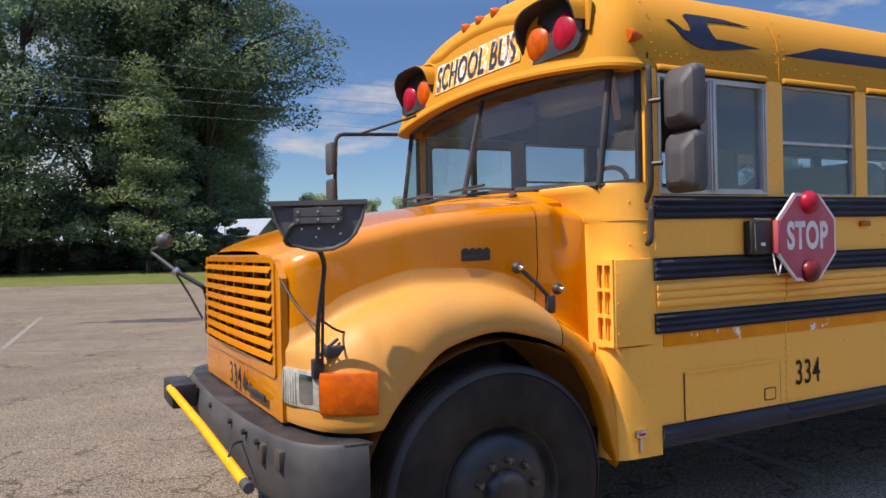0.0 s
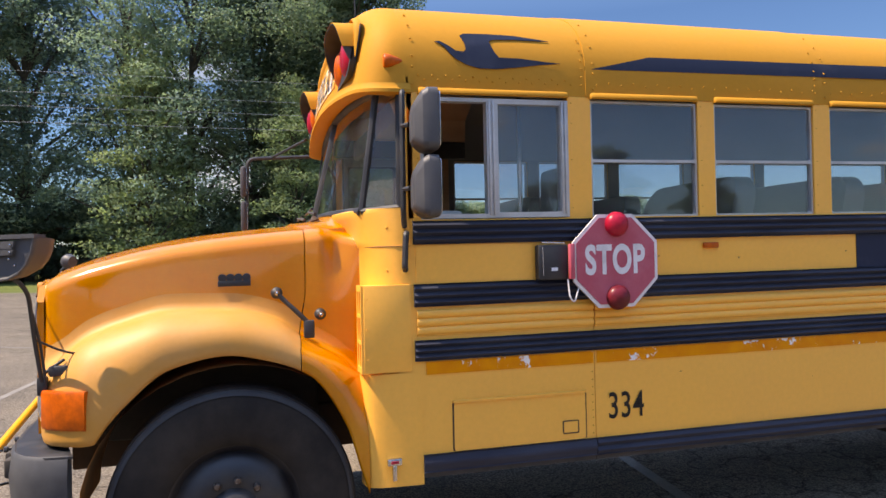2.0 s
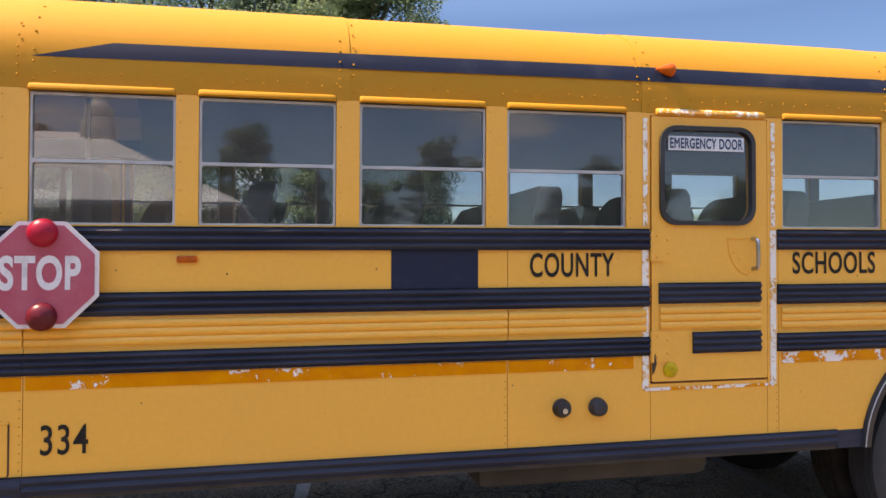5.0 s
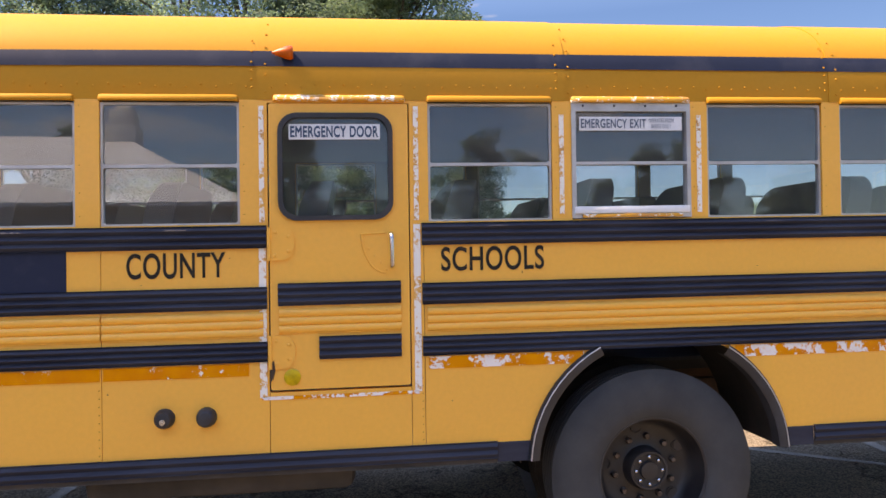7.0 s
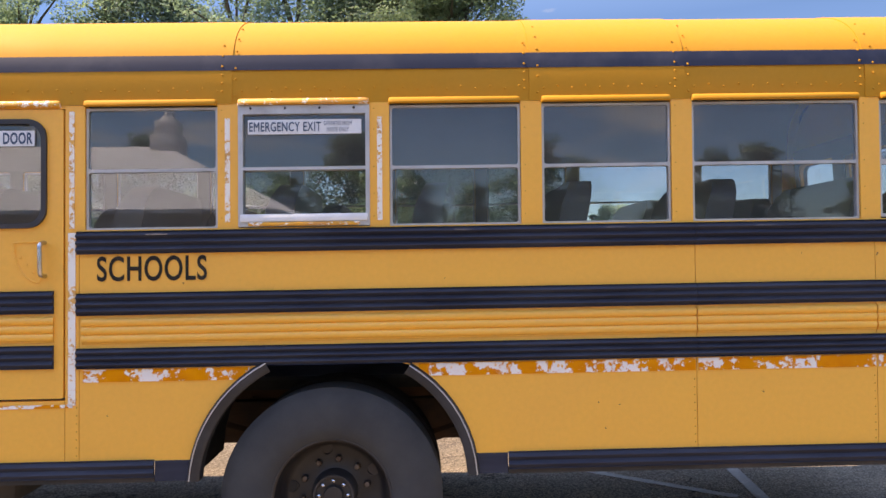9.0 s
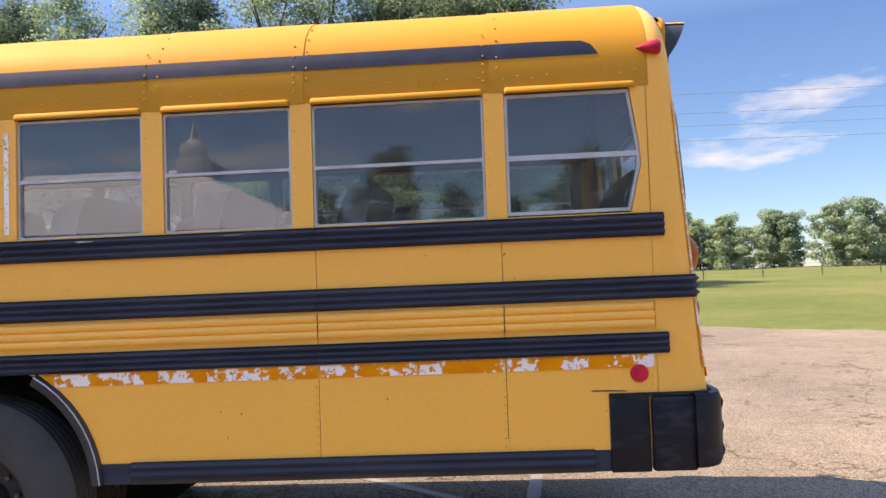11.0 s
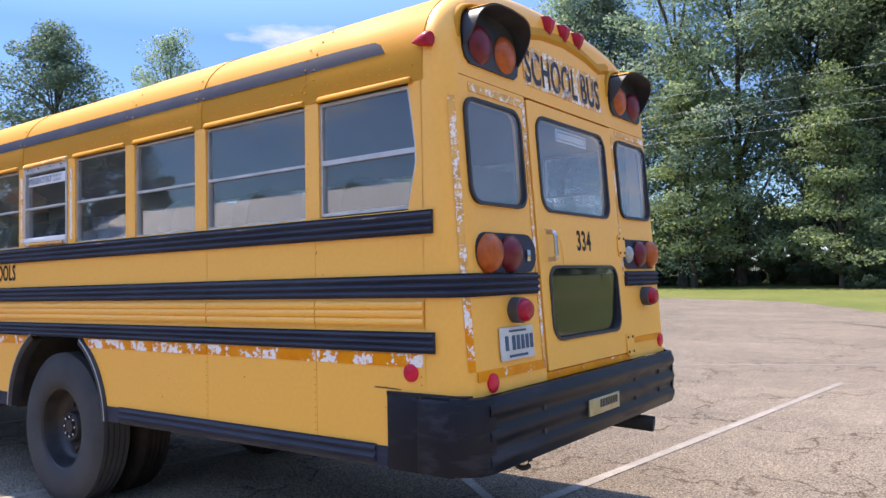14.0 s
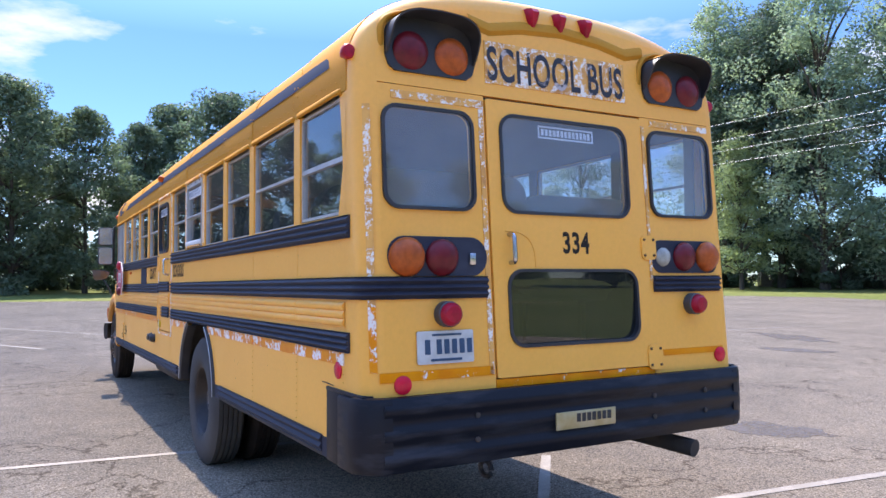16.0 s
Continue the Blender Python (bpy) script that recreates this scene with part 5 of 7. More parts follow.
# --- rear end
RC = 0.1


def xr(z):
    return 9.44 - 0.07 * (z - 1.1)


def rear_at(u, v, w):
    return (xr(v) - w, u, v)


bm = bmesh.new()
rows = []
for k in range(9):
    th = radians(90 * max(0, k - 1) / 7)
    d, back_off = RC * (1 - math.cos(th)), RC - RC * math.sin(th)
    prof = roof_profile(d)
    sides = [(d, 0.975 + (HEAD - 0.975) * j / 10) for j in range(10)]
    ring_pts = sides + prof + [(W - y, z) for y, z in reversed(sides)]
    rows.append([(9.203 if k == 0 else xr(z) - back_off, y, z) for y, z in ring_pts])
loft(bm, rows)
part("rear_shell", bm, YELLOW, bus)
crest = [(y, z) for y, z in roof_profile(RC) if z > 2.46]
part("rear_header", plate(bmesh.new(), [(RC, 2.456), *crest, (W - RC, 2.456)][::-1], [], rear_at, 0.03), YELLOW, bus)
rl = part("rear_panel", plate(bmesh.new(), rrect(RC, 0.98, 0.697, 2.452), [rrect(0.125, 1.862, 0.612, 2.345, 0.07, 5)], rear_at, 0.035), YELLOW, bus)
rr_ = part("rear_panel", plate(bmesh.new(), rrect(1.773, 0.98, W - RC, 2.452), [rrect(1.828, 1.882, 2.315, 2.37, 0.07, 5)], rear_at, 0.035), YELLOW, bus)
part("rear_sill", plate(bmesh.new(), rrect(0.7, 0.98, 1.77, 1.02), [], rear_at, 0.035), TAPE_SOUND, bus)
rd = part("rear_emergency_door", plate(bmesh.new(), rrect(0.705, 1.026, 1.765, 2.44, 0.012, 3), [rrect(0.79, 1.862, 1.64, 2.362, 0.08, 6), rrect(0.8, 1.18, 1.66, 1.555, 0.08, 6)], lambda u, v, w: rear_at(u, v, w - 0.008), 0.04), YELLOW, bus, "closed rear emergency door with two windows")


def rear_window(hole, parent, r, mat):
    u0, v0, u1, v1 = hole
    g = part("gasket", plate(bmesh.new(), rrect(u0 - 0.012, v0 - 0.012, u1 + 0.012, v1 + 0.012, r + 0.012, 6), [rrect(u0 + 0.004, v0 + 0.004, u1 - 0.004, v1 - 0.004, r, 6)], lambda u, v, w: rear_at(u, v, w - 0.016), 0.03), STEEL_BLACK, parent, "black rubber gasket")
    vm = (v0 + v1) / 2
    pane("pane", rrect(u0, v0, u1, v1, r, 6), lambda u, v, w: (xr(vm) + 0.001 - 0.04 * (v - vm) - w, u, v) if v1 > 1.7 else (xr(vm) - 0.004 - w, u, v), mat, parent)


rear_window((0.125, 1.862, 0.612, 2.345), rl, 0.07, REARGLASS)
rear_window((1.828, 1.882, 2.315, 2.37), rr_, 0.07, REARGLASS)
rear_window((0.79, 1.862, 1.64, 2.362), rd, 0.08, REARGLASS)
rear_window((0.8, 1.18, 1.66, 1.555), rd, 0.08, DARKGLASS)
part("sticker", plate(bmesh.new(), rrect(1.04, 2.265, 1.42, 2.335, 0.005, 2), [rrect(1.05, 2.275, 1.41, 2.325)], lambda u, v, w: rear_at(u, v, w + 0.006), 0.002), WHITE, rd, "pale outlined sticker with unreadable print")
bm = bmesh.new()
for k in range(13):
    bm2 = plate(bm, rrect(1.06 + 0.0265 * k, 2.282, 1.079 + 0.0265 * k, 2.318), [], lambda u, v, w: rear_at(u, v, w + 0.006), 0.002)
tagged(part("sticker_print", bm, WHITE, rd), kind="stuff")
part("handle", tube(bmesh.new(), bend([(xr(1.74) + 0.008, 0.81, 1.742), (xr(1.74) + 0.055, 0.81, 1.74), (xr(1.62) + 0.055, 0.812, 1.6), (xr(1.62) + 0.008, 0.812, 1.598)], 0.03), 0.012), CHROME, rd, "chrome pull handle")
bm = bmesh.new()
tube(bm, [rear_at(0.83 + 0.14 * math.sin(radians(a)), 1.575 + 0.185 * math.cos(radians(a)) ** 0.6 if a < 90 else 1.575, -0.008) for a in range(0, 91, 9)], 0.005, 6)
tube(bm, [rear_at(0.79, 1.76, -0.008), rear_at(0.84, 1.76, -0.008)], 0.005, 6)
part("handle_plate", bm, YELLOW, rd)
for z in (1.69, 1.075):
    h = part("hinge", plate(bmesh.new(), rrect(1.715, z - 0.07, 1.825, z + 0.07, 0.03, 4), [], lambda u, v, w: rear_at(u, v, w - 0.016), 0.012), YELLOW, rd)
    for u in (1.735, 1.805):
        for dz in (-0.045, 0.045):
            part("bolt", lathe(bmesh.new(), rear_at(u, z + dz, -0.016), (1, 0, 0), [(0.008, 0), (0.008, 0.005), (0.003, 0.007)], 8), RUSTY, h)
lettering("number", "334", (xr(1.68) + 0.0115, 1.155, 1.648), 0.182, 0.118, INK, rd, REAR @ pose(0, 0, 0, -4, 0, 0), 0.03)

# worn strips of tape at the rear
for z0, dz, n, mat, label in ((1.09, 0.1, 4, TAPE, "orange corner tape"), (1.39, 0.106, 10, PEEL_THIN, "torn white corner strip")):
    bm = bmesh.new()
    rows = []
    for th in (48, 58, 68):
        t = radians(th)
        rows.append([(xr(z0 + dz * j) - (RC - RC * math.sin(t)) + 0.0045 * math.sin(t), RC * (1 - math.cos(t)) - 0.0045 * math.cos(t), z0 + dz * j) for j in range(n)])
    loft(bm, rows)
    part("corner_tape", bm, mat, bus, label)
part("rear_tape", plate(bmesh.new(), rrect(0.068, 1.045, 0.685, 1.09), [], lambda u, v, w: rear_at(u, v, w - 0.0045), 0.004), TAPE_SOUND, bus)
part("rear_tape", plate(bmesh.new(), rrect(1.79, 1.075, 2.33, 1.11), [], lambda u, v, w: rear_at(u, v, w - 0.0045), 0.004), TAPE_SOUND, bus)
part("rear_tape", plate(bmesh.new(), rrect(0.17, 2.385, 0.69, 2.425), [], lambda u, v, w: rear_at(u, v, w - 0.0045), 0.004), PEEL_THIN, bus)
part("rear_tape", plate(bmesh.new(), rrect(0.662, 1.05, 0.688, 2.38), [], lambda u, v, w: rear_at(u, v, w - 0.0045), 0.004), PEEL_THIN, bus)
part("rear_tape", plate(bmesh.new(), rrect(1.78, 1.5, 1.8, 2.4), [], lambda u, v, w: rear_at(u, v, w - 0.0045), 0.004), PEEL_THIN, bus)
part("rear_tape", plate(bmesh.new(), rrect(1.85, 2.405, 2.33, 2.44), [], lambda u, v, w: rear_at(u, v, w - 0.0045), 0.004), PEEL_THIN, bus)

# middle rail wraps the corners
path = [(7.614, 0, 0, -1), (9.2, 0, 0, -1)] + [(xr(1.47) - RC + RC * math.sin(radians(a)), RC - RC * math.cos(radians(a)), math.sin(radians(a)), -math.cos(radians(a))) for a in range(0, 91, 15)] + [(xr(1.47), 0.667, 1, 0)]
part("rub_rail", sweep(bmesh.new(), ribbed(*R2, 0.024, 3), path), BLACK, bus)
part("rub_rail", sweep(bmesh.new(), ribbed(1.437, 1.53, 0.024, 3), [(xr(1.47), 1.8, 1, 0), (xr(1.47), W - RC, 1, 0)]), BLACK, bus)


def dome_lamp(name, p, axis, r, depth, mat, parent, label=""):
    return part(name, lathe(bmesh.new(), p, axis, [(r * 1.06, 0), (r * 1.06, depth * 0.25), (r * 0.98, depth * 0.45), (r * 0.8, depth * 0.75), (r * 0.45, depth * 0.95), (0, depth)], 26), mat, parent, label)


# tail lamps on black fields
bl = part("tail_lamp_panel", plate(bmesh.new(), rrect(0.125, 1.532, 0.672, 1.722, 0.09, 6), [], lambda u, v, w: rear_at(u, v, w - 0.006), 0.006), BLACK, bus, "black field with tail lamps")
dome_lamp("lamp", rear_at(0.222, 1.622, -0.006), (1, 0, -0.05), 0.088, 0.06, AMBERDULL, bl, "round amber tail lamp")
dome_lamp("lamp", rear_at(0.412, 1.62, -0.006), (1, 0, -0.05), 0.084, 0.05, REDLENS2, bl, "round dark red tail lamp")
part("bracket", boxed((xr(1.6) + 0.004, 0.565, 1.585), (xr(1.6) + 0.02, 0.6, 1.645), 0.006), CHROME, bl)
br_ = part("tail_lamp_panel", plate(bmesh.new(), rrect(1.8, 1.545, 2.335, 1.735, 0.07, 6), [], lambda u, v, w: rear_at(u, v, w - 0.006), 0.006), BLACK, bus, "black field with tail lamps")
dome_lamp("lamp", rear_at(1.882, 1.637, -0.006), (1, 0, -0.05), 0.052, 0.03, CLEARLENS, br_, "clear reversing lamp")
dome_lamp("lamp", rear_at(2.05, 1.64, -0.006), (1, 0, -0.05), 0.08, 0.05, REDLENS2, br_, "round dark red tail lamp")
dome_lamp("lamp", rear_at(2.24, 1.642, -0.006), (1, 0, -0.05), 0.084, 0.06, AMBERDULL, br_, "round amber tail lamp")
for y, z in ((0.422, 1.35), (2.09, 1.365)):
    s = part("stop_lamp", lathe(bmesh.new(), rear_at(y, z, 0), (1, 0, 0), [(0.062, 0), (0.062, 0.05), (0.055, 0.055), (0, 0.055)], 22), PLASTIC, bus, "black lamp body with a red lens")
    part("lens", lathe(bmesh.new(), (xr(z) + 0.055, y, z), (1, 0, 0), [(0.056, 0), (0.054, 0.02), (0.04, 0.036), (0, 0.04)], 22), REDLENS, s)
for y, z in ((0.182, 1.03), (2.3, 1.06)):
    part("reflector", lathe(bmesh.new(), rear_at(y, z, 0.0), (1, 0, 0), [(0.044, 0), (0.044, 0.01), (0.036, 0.015), (0, 0.016)], 22), REFLECTRED, bus, "round red reflector")
# number plate, its characters as plain bars
np_ = part("licence_plate", plate(bmesh.new(), rrect(0.26, 1.118, 0.568, 1.272, 0.01, 3), [], lambda u, v, w: rear_at(u, v, w - 0.012), 0.006), PLATEGREY, bus, "pale licence plate with dark bars")
for k in range(6):
    part("bar", plate(bmesh.new(), rrect(0.3 + 0.042 * k + 0.02 * (k > 0), 1.163, 0.328 + 0.042 * k + 0.02 * (k > 0), 1.232), [], lambda u, v, w: rear_at(u, v, w - 0.015), 0.002), BLUEINK, np_)
for v0, v1, u0, u1 in ((1.248, 1.258, 0.34, 0.5), (1.13, 1.142, 0.33, 0.5)):
    part("bar", plate(bmesh.new(), rrect(u0, v0, u1, v1), [], lambda u, v, w: rear_at(u, v, w - 0.015), 0.002), BLUEINK, np_)


# overhead warning lamps in hooded black housings
def warning_lamps(x, y, z, s, red_first):
    """s: +1 faces the rear, -1 the front; x is the face, (y, z) the housing's middle."""
    lean = -0.07 if s > 0 else 0.16
    curve = [(0.25 * math.cos(radians(a)) if abs(math.cos(radians(a))) < 0.2 else 0.25 * math.copysign(abs(math.cos(radians(a))) ** 0.72, math.cos(radians(a))), 0.15 * abs(math.sin(radians(a))) ** 0.6) for a in range(0, 181, 10)]
    low = [(-0.25, -0.06), (-0.235, -0.11), (-0.2, -0.135), (0.2, -0.135), (0.235, -0.11), (0.25, -0.06)]
    outline = curve + low
    house = part("overhead_lamp_housing", plate(bmesh.new(), outline, [], lambda u, v, w: (x + s * (0.012 - w) + lean * v, y + u, z + v), 0.03), STEEL_BLACK, bus, "black hooded housing with red and amber warning lamps")
    bm = bmesh.new()
    hood = [(-0.25, -0.06)] + curve[::-1] + [(0.25, -0.06)]
    rows = []
    for out, sc in ((0.0, 1.0), (0.5, 1.0), (1.0, 0.99), (1.0, 0.955), (0.0, 0.95)):
        rows.append([(x + lean * v + s * (0.004 + out * (0.015 + (0.125 if s > 0 else 0.105) * max(0.0, (v + 0.06) / 0.21) ** 0.8)), y + u * sc, z + v * sc) for u, v in hood])
    loft(bm, rows)
    part("visor", bm, STEEL_BLACK, house, "black visor")
    crest = [(u, v) for u, v in hood if v > (0.1 if s > 0 else -0.02)]
    bm = bmesh.new()
    loft(bm, [[(x + lean * v + s * (0.002 + out * (0.02 + (0.125 if s > 0 else 0.105) * max(0.0, (v + 0.06) / 0.21) ** 0.8)), y + u * sc, z + v * sc) for u, v in crest] for out, sc in ((0.0, 1.035), (0.97, 1.02), (0.99, 1.008))])
    part("visor_top", bm, ROOF, house, "yellow painted top of the visor")
    if s < 0:
        bm = bmesh.new()
        loft(bm, [[(x + lean * v + s * (0.004 + out * (0.012 + 0.105 * max(0.0, (v + 0.06) / 0.21) ** 0.8)), y + u * sc, z + v * sc) for u, v in hood] for out, sc in ((0.0, 0.945), (1.0, 0.945), (1.0, 0.94), (0.0, 0.94))])
        part("visor_lining", bm, STEEL_BLACK, house, "black lining")
    # painted rim that swells from the cap round the housing
    bm = bmesh.new()
    rows = []
    for k in range(7):
        a = radians(180 * k / 6)
        g, h = 1.07 - 0.07 * math.cos(a), math.sin(a)
        rows.append([(x + lean * v * g + s * (-0.008 + 0.035 * h * max(0.0, (v + 0.06) / 0.21) ** 0.7), y + u * g, z + v * g + 0.01) for u, v in hood])
    loft(bm, rows)
    part("rim", bm, ROOF, house)
    for u, red in ((-0.115, red_first), (0.115, not red_first)):
        dome_lamp("lamp", (x + s * 0.01, y + u, z - 0.03), (s, 0, -0.03), 0.09, 0.042, (REDLENS if s < 0 else REDLENS2) if red else (AMBERLENS if s < 0 else AMBERDULL), house, "round red lens" if red else "round amber lens")


warning_lamps(xr(2.65), 0.395, 2.655, 1, True)
warning_lamps(xr(2.65), 2.06, 2.68, 1, False)
part("sign_field", plate(bmesh.new(), rrect(0.715, 2.525, 1.672, 2.75), [], lambda u, v, w: rear_at(u, v, w - 0.0045), 0.004), PEEL_THIN, bus, "worn decal with black lettering")
lettering("words", "SCHOOL BUS", (xr(2.54) + 0.008, 0.728, 2.54), 0.925, 0.185, INK_WORN, bus, REAR @ pose(0, 0, 0, -4, 0, 0), 0.02)
for y in (1.03, 1.215, 1.4):
    bm = bmesh.new()
    xb = xr(2.92) - 0.03
    loft(bm, [[(xb, y - w_, z), (xb + o * 0.7, y - w_ * 0.92, z), (xb + o, y - w_ * 0.5, z), (xb + o, y + w_ * 0.5, z), (xb + o * 0.7, y + w_ * 0.92, z), (xb, y + w_, z)] for o, w_, z in ((0.001, 0.044, 2.972), (0.062, 0.045, 2.965), (0.078, 0.042, 2.945), (0.07, 0.032, 2.905), (0.055, 0.018, 2.872), (0.035, 0.006, 2.858))])
    part("clearance_lamp", bm, REDLENS, bus, "red clearance lamp")
# raised brow over the lettering
bm = bmesh.new()
brow = [(0.62, 2.83), (0.75, 2.8), (0.95, 2.84), (1.22, 2.86), (1.49, 2.84), (1.69, 2.8), (1.82, 2.83)]
loft(bm, [[(xr(z) + o, y, z + dz) for y, z in brow] for o, dz in ((-0.004, -0.03), (0.016, 0.0), (0.012, 0.03), (-0.004, 0.05))])
part("header_bead", bm, ROOF, bus)

# rear bumper
bpath = [(9.36, -0.008, 0, -1)] + [(9.36 + 0.11 * math.sin(radians(a)), 0.102 - 0.11 * math.cos(radians(a)), math.sin(radians(a)), -math.cos(radians(a))) for a in range(15, 91, 15)] + [(9.475, 1.22, 1, 0)]
bpath += [(x, W - y, nx, -ny) for x, y, nx, ny in reversed(bpath[:-1])]
rb = part("rear_bumper", sweep(bmesh.new(), ribbed(0.645, 0.982, 0.05, 3, 0.03), bpath[5:-5]), BUMPER, bus, "ribbed black steel bumper with scuffs")
for corner_path in (bpath[:7], bpath[-7:]):
    part("bumper_corner", sweep(bmesh.new(), [(0.0, 0.642), (0.03, 0.645), (0.04, 0.67), (0.043, 0.8), (0.04, 0.955), (0.032, 0.98), (0.0, 0.984)], corner_path), BUMPER, rb)
part("bumper_end", boxed((8.975, -0.009, 0.625), (9.16, 0.03, 0.985), 0.006), BUMPER, bus)
part("bumper_end", boxed((9.165, -0.03, 0.63), (9.365, 0.03, 0.97), 0.012), BUMPER, bus)
part("bumper_top", boxed((8.975, -0.012, 0.972), (9.43, W + 0.01, 0.99), 0.004), BUMPER, bus)
for y in (0.55, 1.7, 2.1):
    for z in (0.755, 0.87):
        part("bolt_hole", lathe(bmesh.new(), (9.5, y, z), (1, 0, 0), [(0.014, 0), (0.014, 0.012), (0.006, 0.014)], 10), UNDER, bus)
bp = part("maker_plate", boxed((9.524, 1.0, 0.752), (9.535, 1.392, 0.84), 0.003), BRASS, bus, "small gold plate with worn dark shapes")
for k in range(7):
    part("bar", boxed((9.535, 1.13 + 0.034 * k, 0.785), (9.537, 1.155 + 0.034 * k, 0.828)), STEEL_BLACK, bp)
part("exhaust_pipe", tube(bmesh.new(), [(8.3, 1.8, 0.6), (9.1, 1.93, 0.575), (9.46, 2.015, 0.545), (9.495, 2.023, 0.541)], [0.048, 0.048, 0.05, 0.05], 14), UNDER, bus, "sooty exhaust pipe")
part("tow_hook", tube(bmesh.new(), [(9.25 + 0.05 * math.cos(radians(a)), 0.76, 0.54 + 0.05 * math.sin(radians(a)) * 0.8) for a in range(0, 351, 30)], 0.014, 8), STEEL_BLACK, bus)

# --- wheels
def tyre_rows(w, big=1.0):
    """(radius, across) of a tyre's skin, w wide, from its outer bead round to the inner one."""
    p = [(0.285, 0.03), (0.3, 0.012), (0.36, -0.002), (0.43, 0.0), (0.49, 0.012), (0.515, 0.03)]
    n, r = 5, 0.53
    for k in range(n):
        a = 0.035 + (w - 0.07) * k / n
        b = 0.035 + (w - 0.07) * (k + 1) / n
        p += [(r, a + 0.006), (r, b - 0.006)]
        if k < n - 1:
            p += [(r - 0.013, b - 0.004), (r - 0.013, b + 0.004)]
    p = p + [(0.515, w - 0.03), (0.49, w - 0.012), (0.43, w), (0.36, w), (0.3, w - 0.012), (0.285, w - 0.03)]
    return [(q * (1 + (big - 1) * (q - 0.285) / 0.245), o) for q, o in p]


def wheel(x, y, z, inward, dual):
    """inward: +1 if the bus lies towards +y of the outer face."""
    ax = (0, inward, 0)
    t = part("wheel", lathe(bmesh.new(), (x, y, z), ax, tyre_rows(0.27, 1.02 if dual else 1.025), 64, (False, False)), DUSTY_RUBBER if dual else RUBBER, bus, "worn black tyre on a black steel rim")
    if dual:
        part("inner_tyre", lathe(bmesh.new(), (x, y + inward * 0.33, z), ax, tyre_rows(0.27, 1.02), 48, (False, False)), RUBBER, t)
        rim = [(0.288, 0.03), (0.292, 0.022), (0.28, 0.03), (0.272, 0.06), (0.262, 0.12), (0.245, 0.155), (0.22, 0.17), (0.13, 0.175), (0.115, 0.17), (0.108, 0.1), (0.1, 0.085), (0.09, 0.085), (0.085, 0.095), (0.05, 0.1), (0.045, 0.08), (0.0, 0.08)]
        lug_r, lug_h = 0.165, 0.172
        for k in range(8):
            a = 2 * math.pi * k / 8
            part("hub_stud", lathe(bmesh.new(), (x + 0.072 * math.cos(a), y + inward * 0.095, z + 0.072 * math.sin(a)), (0, -inward, 0), [(0.009, 0), (0.009, 0.014), (0.004, 0.018)], 8), CHROME, t)
        for k in range(5):
            a = 2 * math.pi * k / 5 + 0.5
            part("hand_hole", lathe(bmesh.new(), (x + 0.212 * math.cos(a), y + inward * 0.169, z + 0.212 * math.sin(a)), (0, -inward, 0), [(0.03, -0.01), (0.03, 0.006), (0.024, 0.006), (0.022, -0.004), (0.0, -0.004)], 14), UNDER, t)
        # lighter ring drawn for the glint along the rim's bead
        part("rim_edge", tube(bmesh.new(), ring((x, y + inward * 0.021, z), (0, 1, 0), 0.291, 48) + ring((x, y + inward * 0.021, z), (0, 1, 0), 0.291, 48)[:1], 0.0035, 5), GREY_BUMPER, t)
    else:
        rim = [(0.288, 0.03), (0.292, 0.022), (0.28, 0.03), (0.272, 0.05), (0.258, 0.06), (0.235, 0.03), (0.2, 0.005), (0.15, -0.005), (0.11, -0.005), (0.1, -0.03), (0.085, -0.045), (0.05, -0.05), (0.0, -0.05)]
        lug_r, lug_h = 0.145, -0.005
    if not dual:
        part("scuffed_shoulder", lathe(bmesh.new(), (x, y, z), ax, [(0.512, 0.0125), (0.522, 0.02), (0.535, 0.034), (0.5375, 0.06)], 64, (False, False)), DUSTY_RUBBER, t, "grey scuffed tyre shoulder")
    part("rim", lathe(bmesh.new(), (x, y, z), ax, rim, 48, (False, True)), RIM, t, "dished black steel rim")
    for k in range(10):
        a = 2 * math.pi * k / 10 + 0.2
        p = (x + lug_r * math.cos(a), y + inward * lug_h, z + lug_r * math.sin(a))
        part("lug_nut", lathe(bmesh.new(), p, (0, -inward, 0), [(0.018, -0.01), (0.018, 0.018), (0.013, 0.025), (0.0, 0.026)], 6), LUG, t)
    if dual:
        for k in range(5):
            a = 2 * math.pi * k / 5 + 0.5
            p = (x + 0.225 * math.cos(a), y + inward * 0.168, z + 0.225 * math.sin(a))
            part("hand_hole", lathe(bmesh.new(), p, (0, -inward, 0), [(0.03, 0), (0.03, 0.006), (0.0, 0.007)], 14), UNDER, t)


wheel(-0.803, 0.045, 0.553, 1, False)
wheel(-0.803, W - 0.045, 0.553, -1, False)
wheel(5.834, 0.03, 0.508, 1, True)
wheel(5.834, W - 0.03, 0.508, -1, True)
# underbody
for x0, x1, y0 in ((0.0, 5.1, 0.04), (5.1, 6.62, 0.76), (6.62, 9.3, 0.04)):
    part("floor_pan", boxed((x0, y0, 0.93), (x1, W - y0, 0.985)), UNDER, bus)
for y in (0.8, 1.6):
    part("frame_rail", boxed((-1.6, y, 0.62), (9.35, y + 0.08, 0.86), 0.01), RUSTY, bus)
part("rear_axle", tube(bmesh.new(), [(5.834, 0.4, 0.505), (5.834, 0.9, 0.505), (5.834, 1.1, 0.5), (5.834, 1.34, 0.5), (5.834, 1.54, 0.505), (5.834, W - 0.4, 0.505)], [0.07, 0.08, 0.17, 0.17, 0.08, 0.07], 14), UNDER, bus)
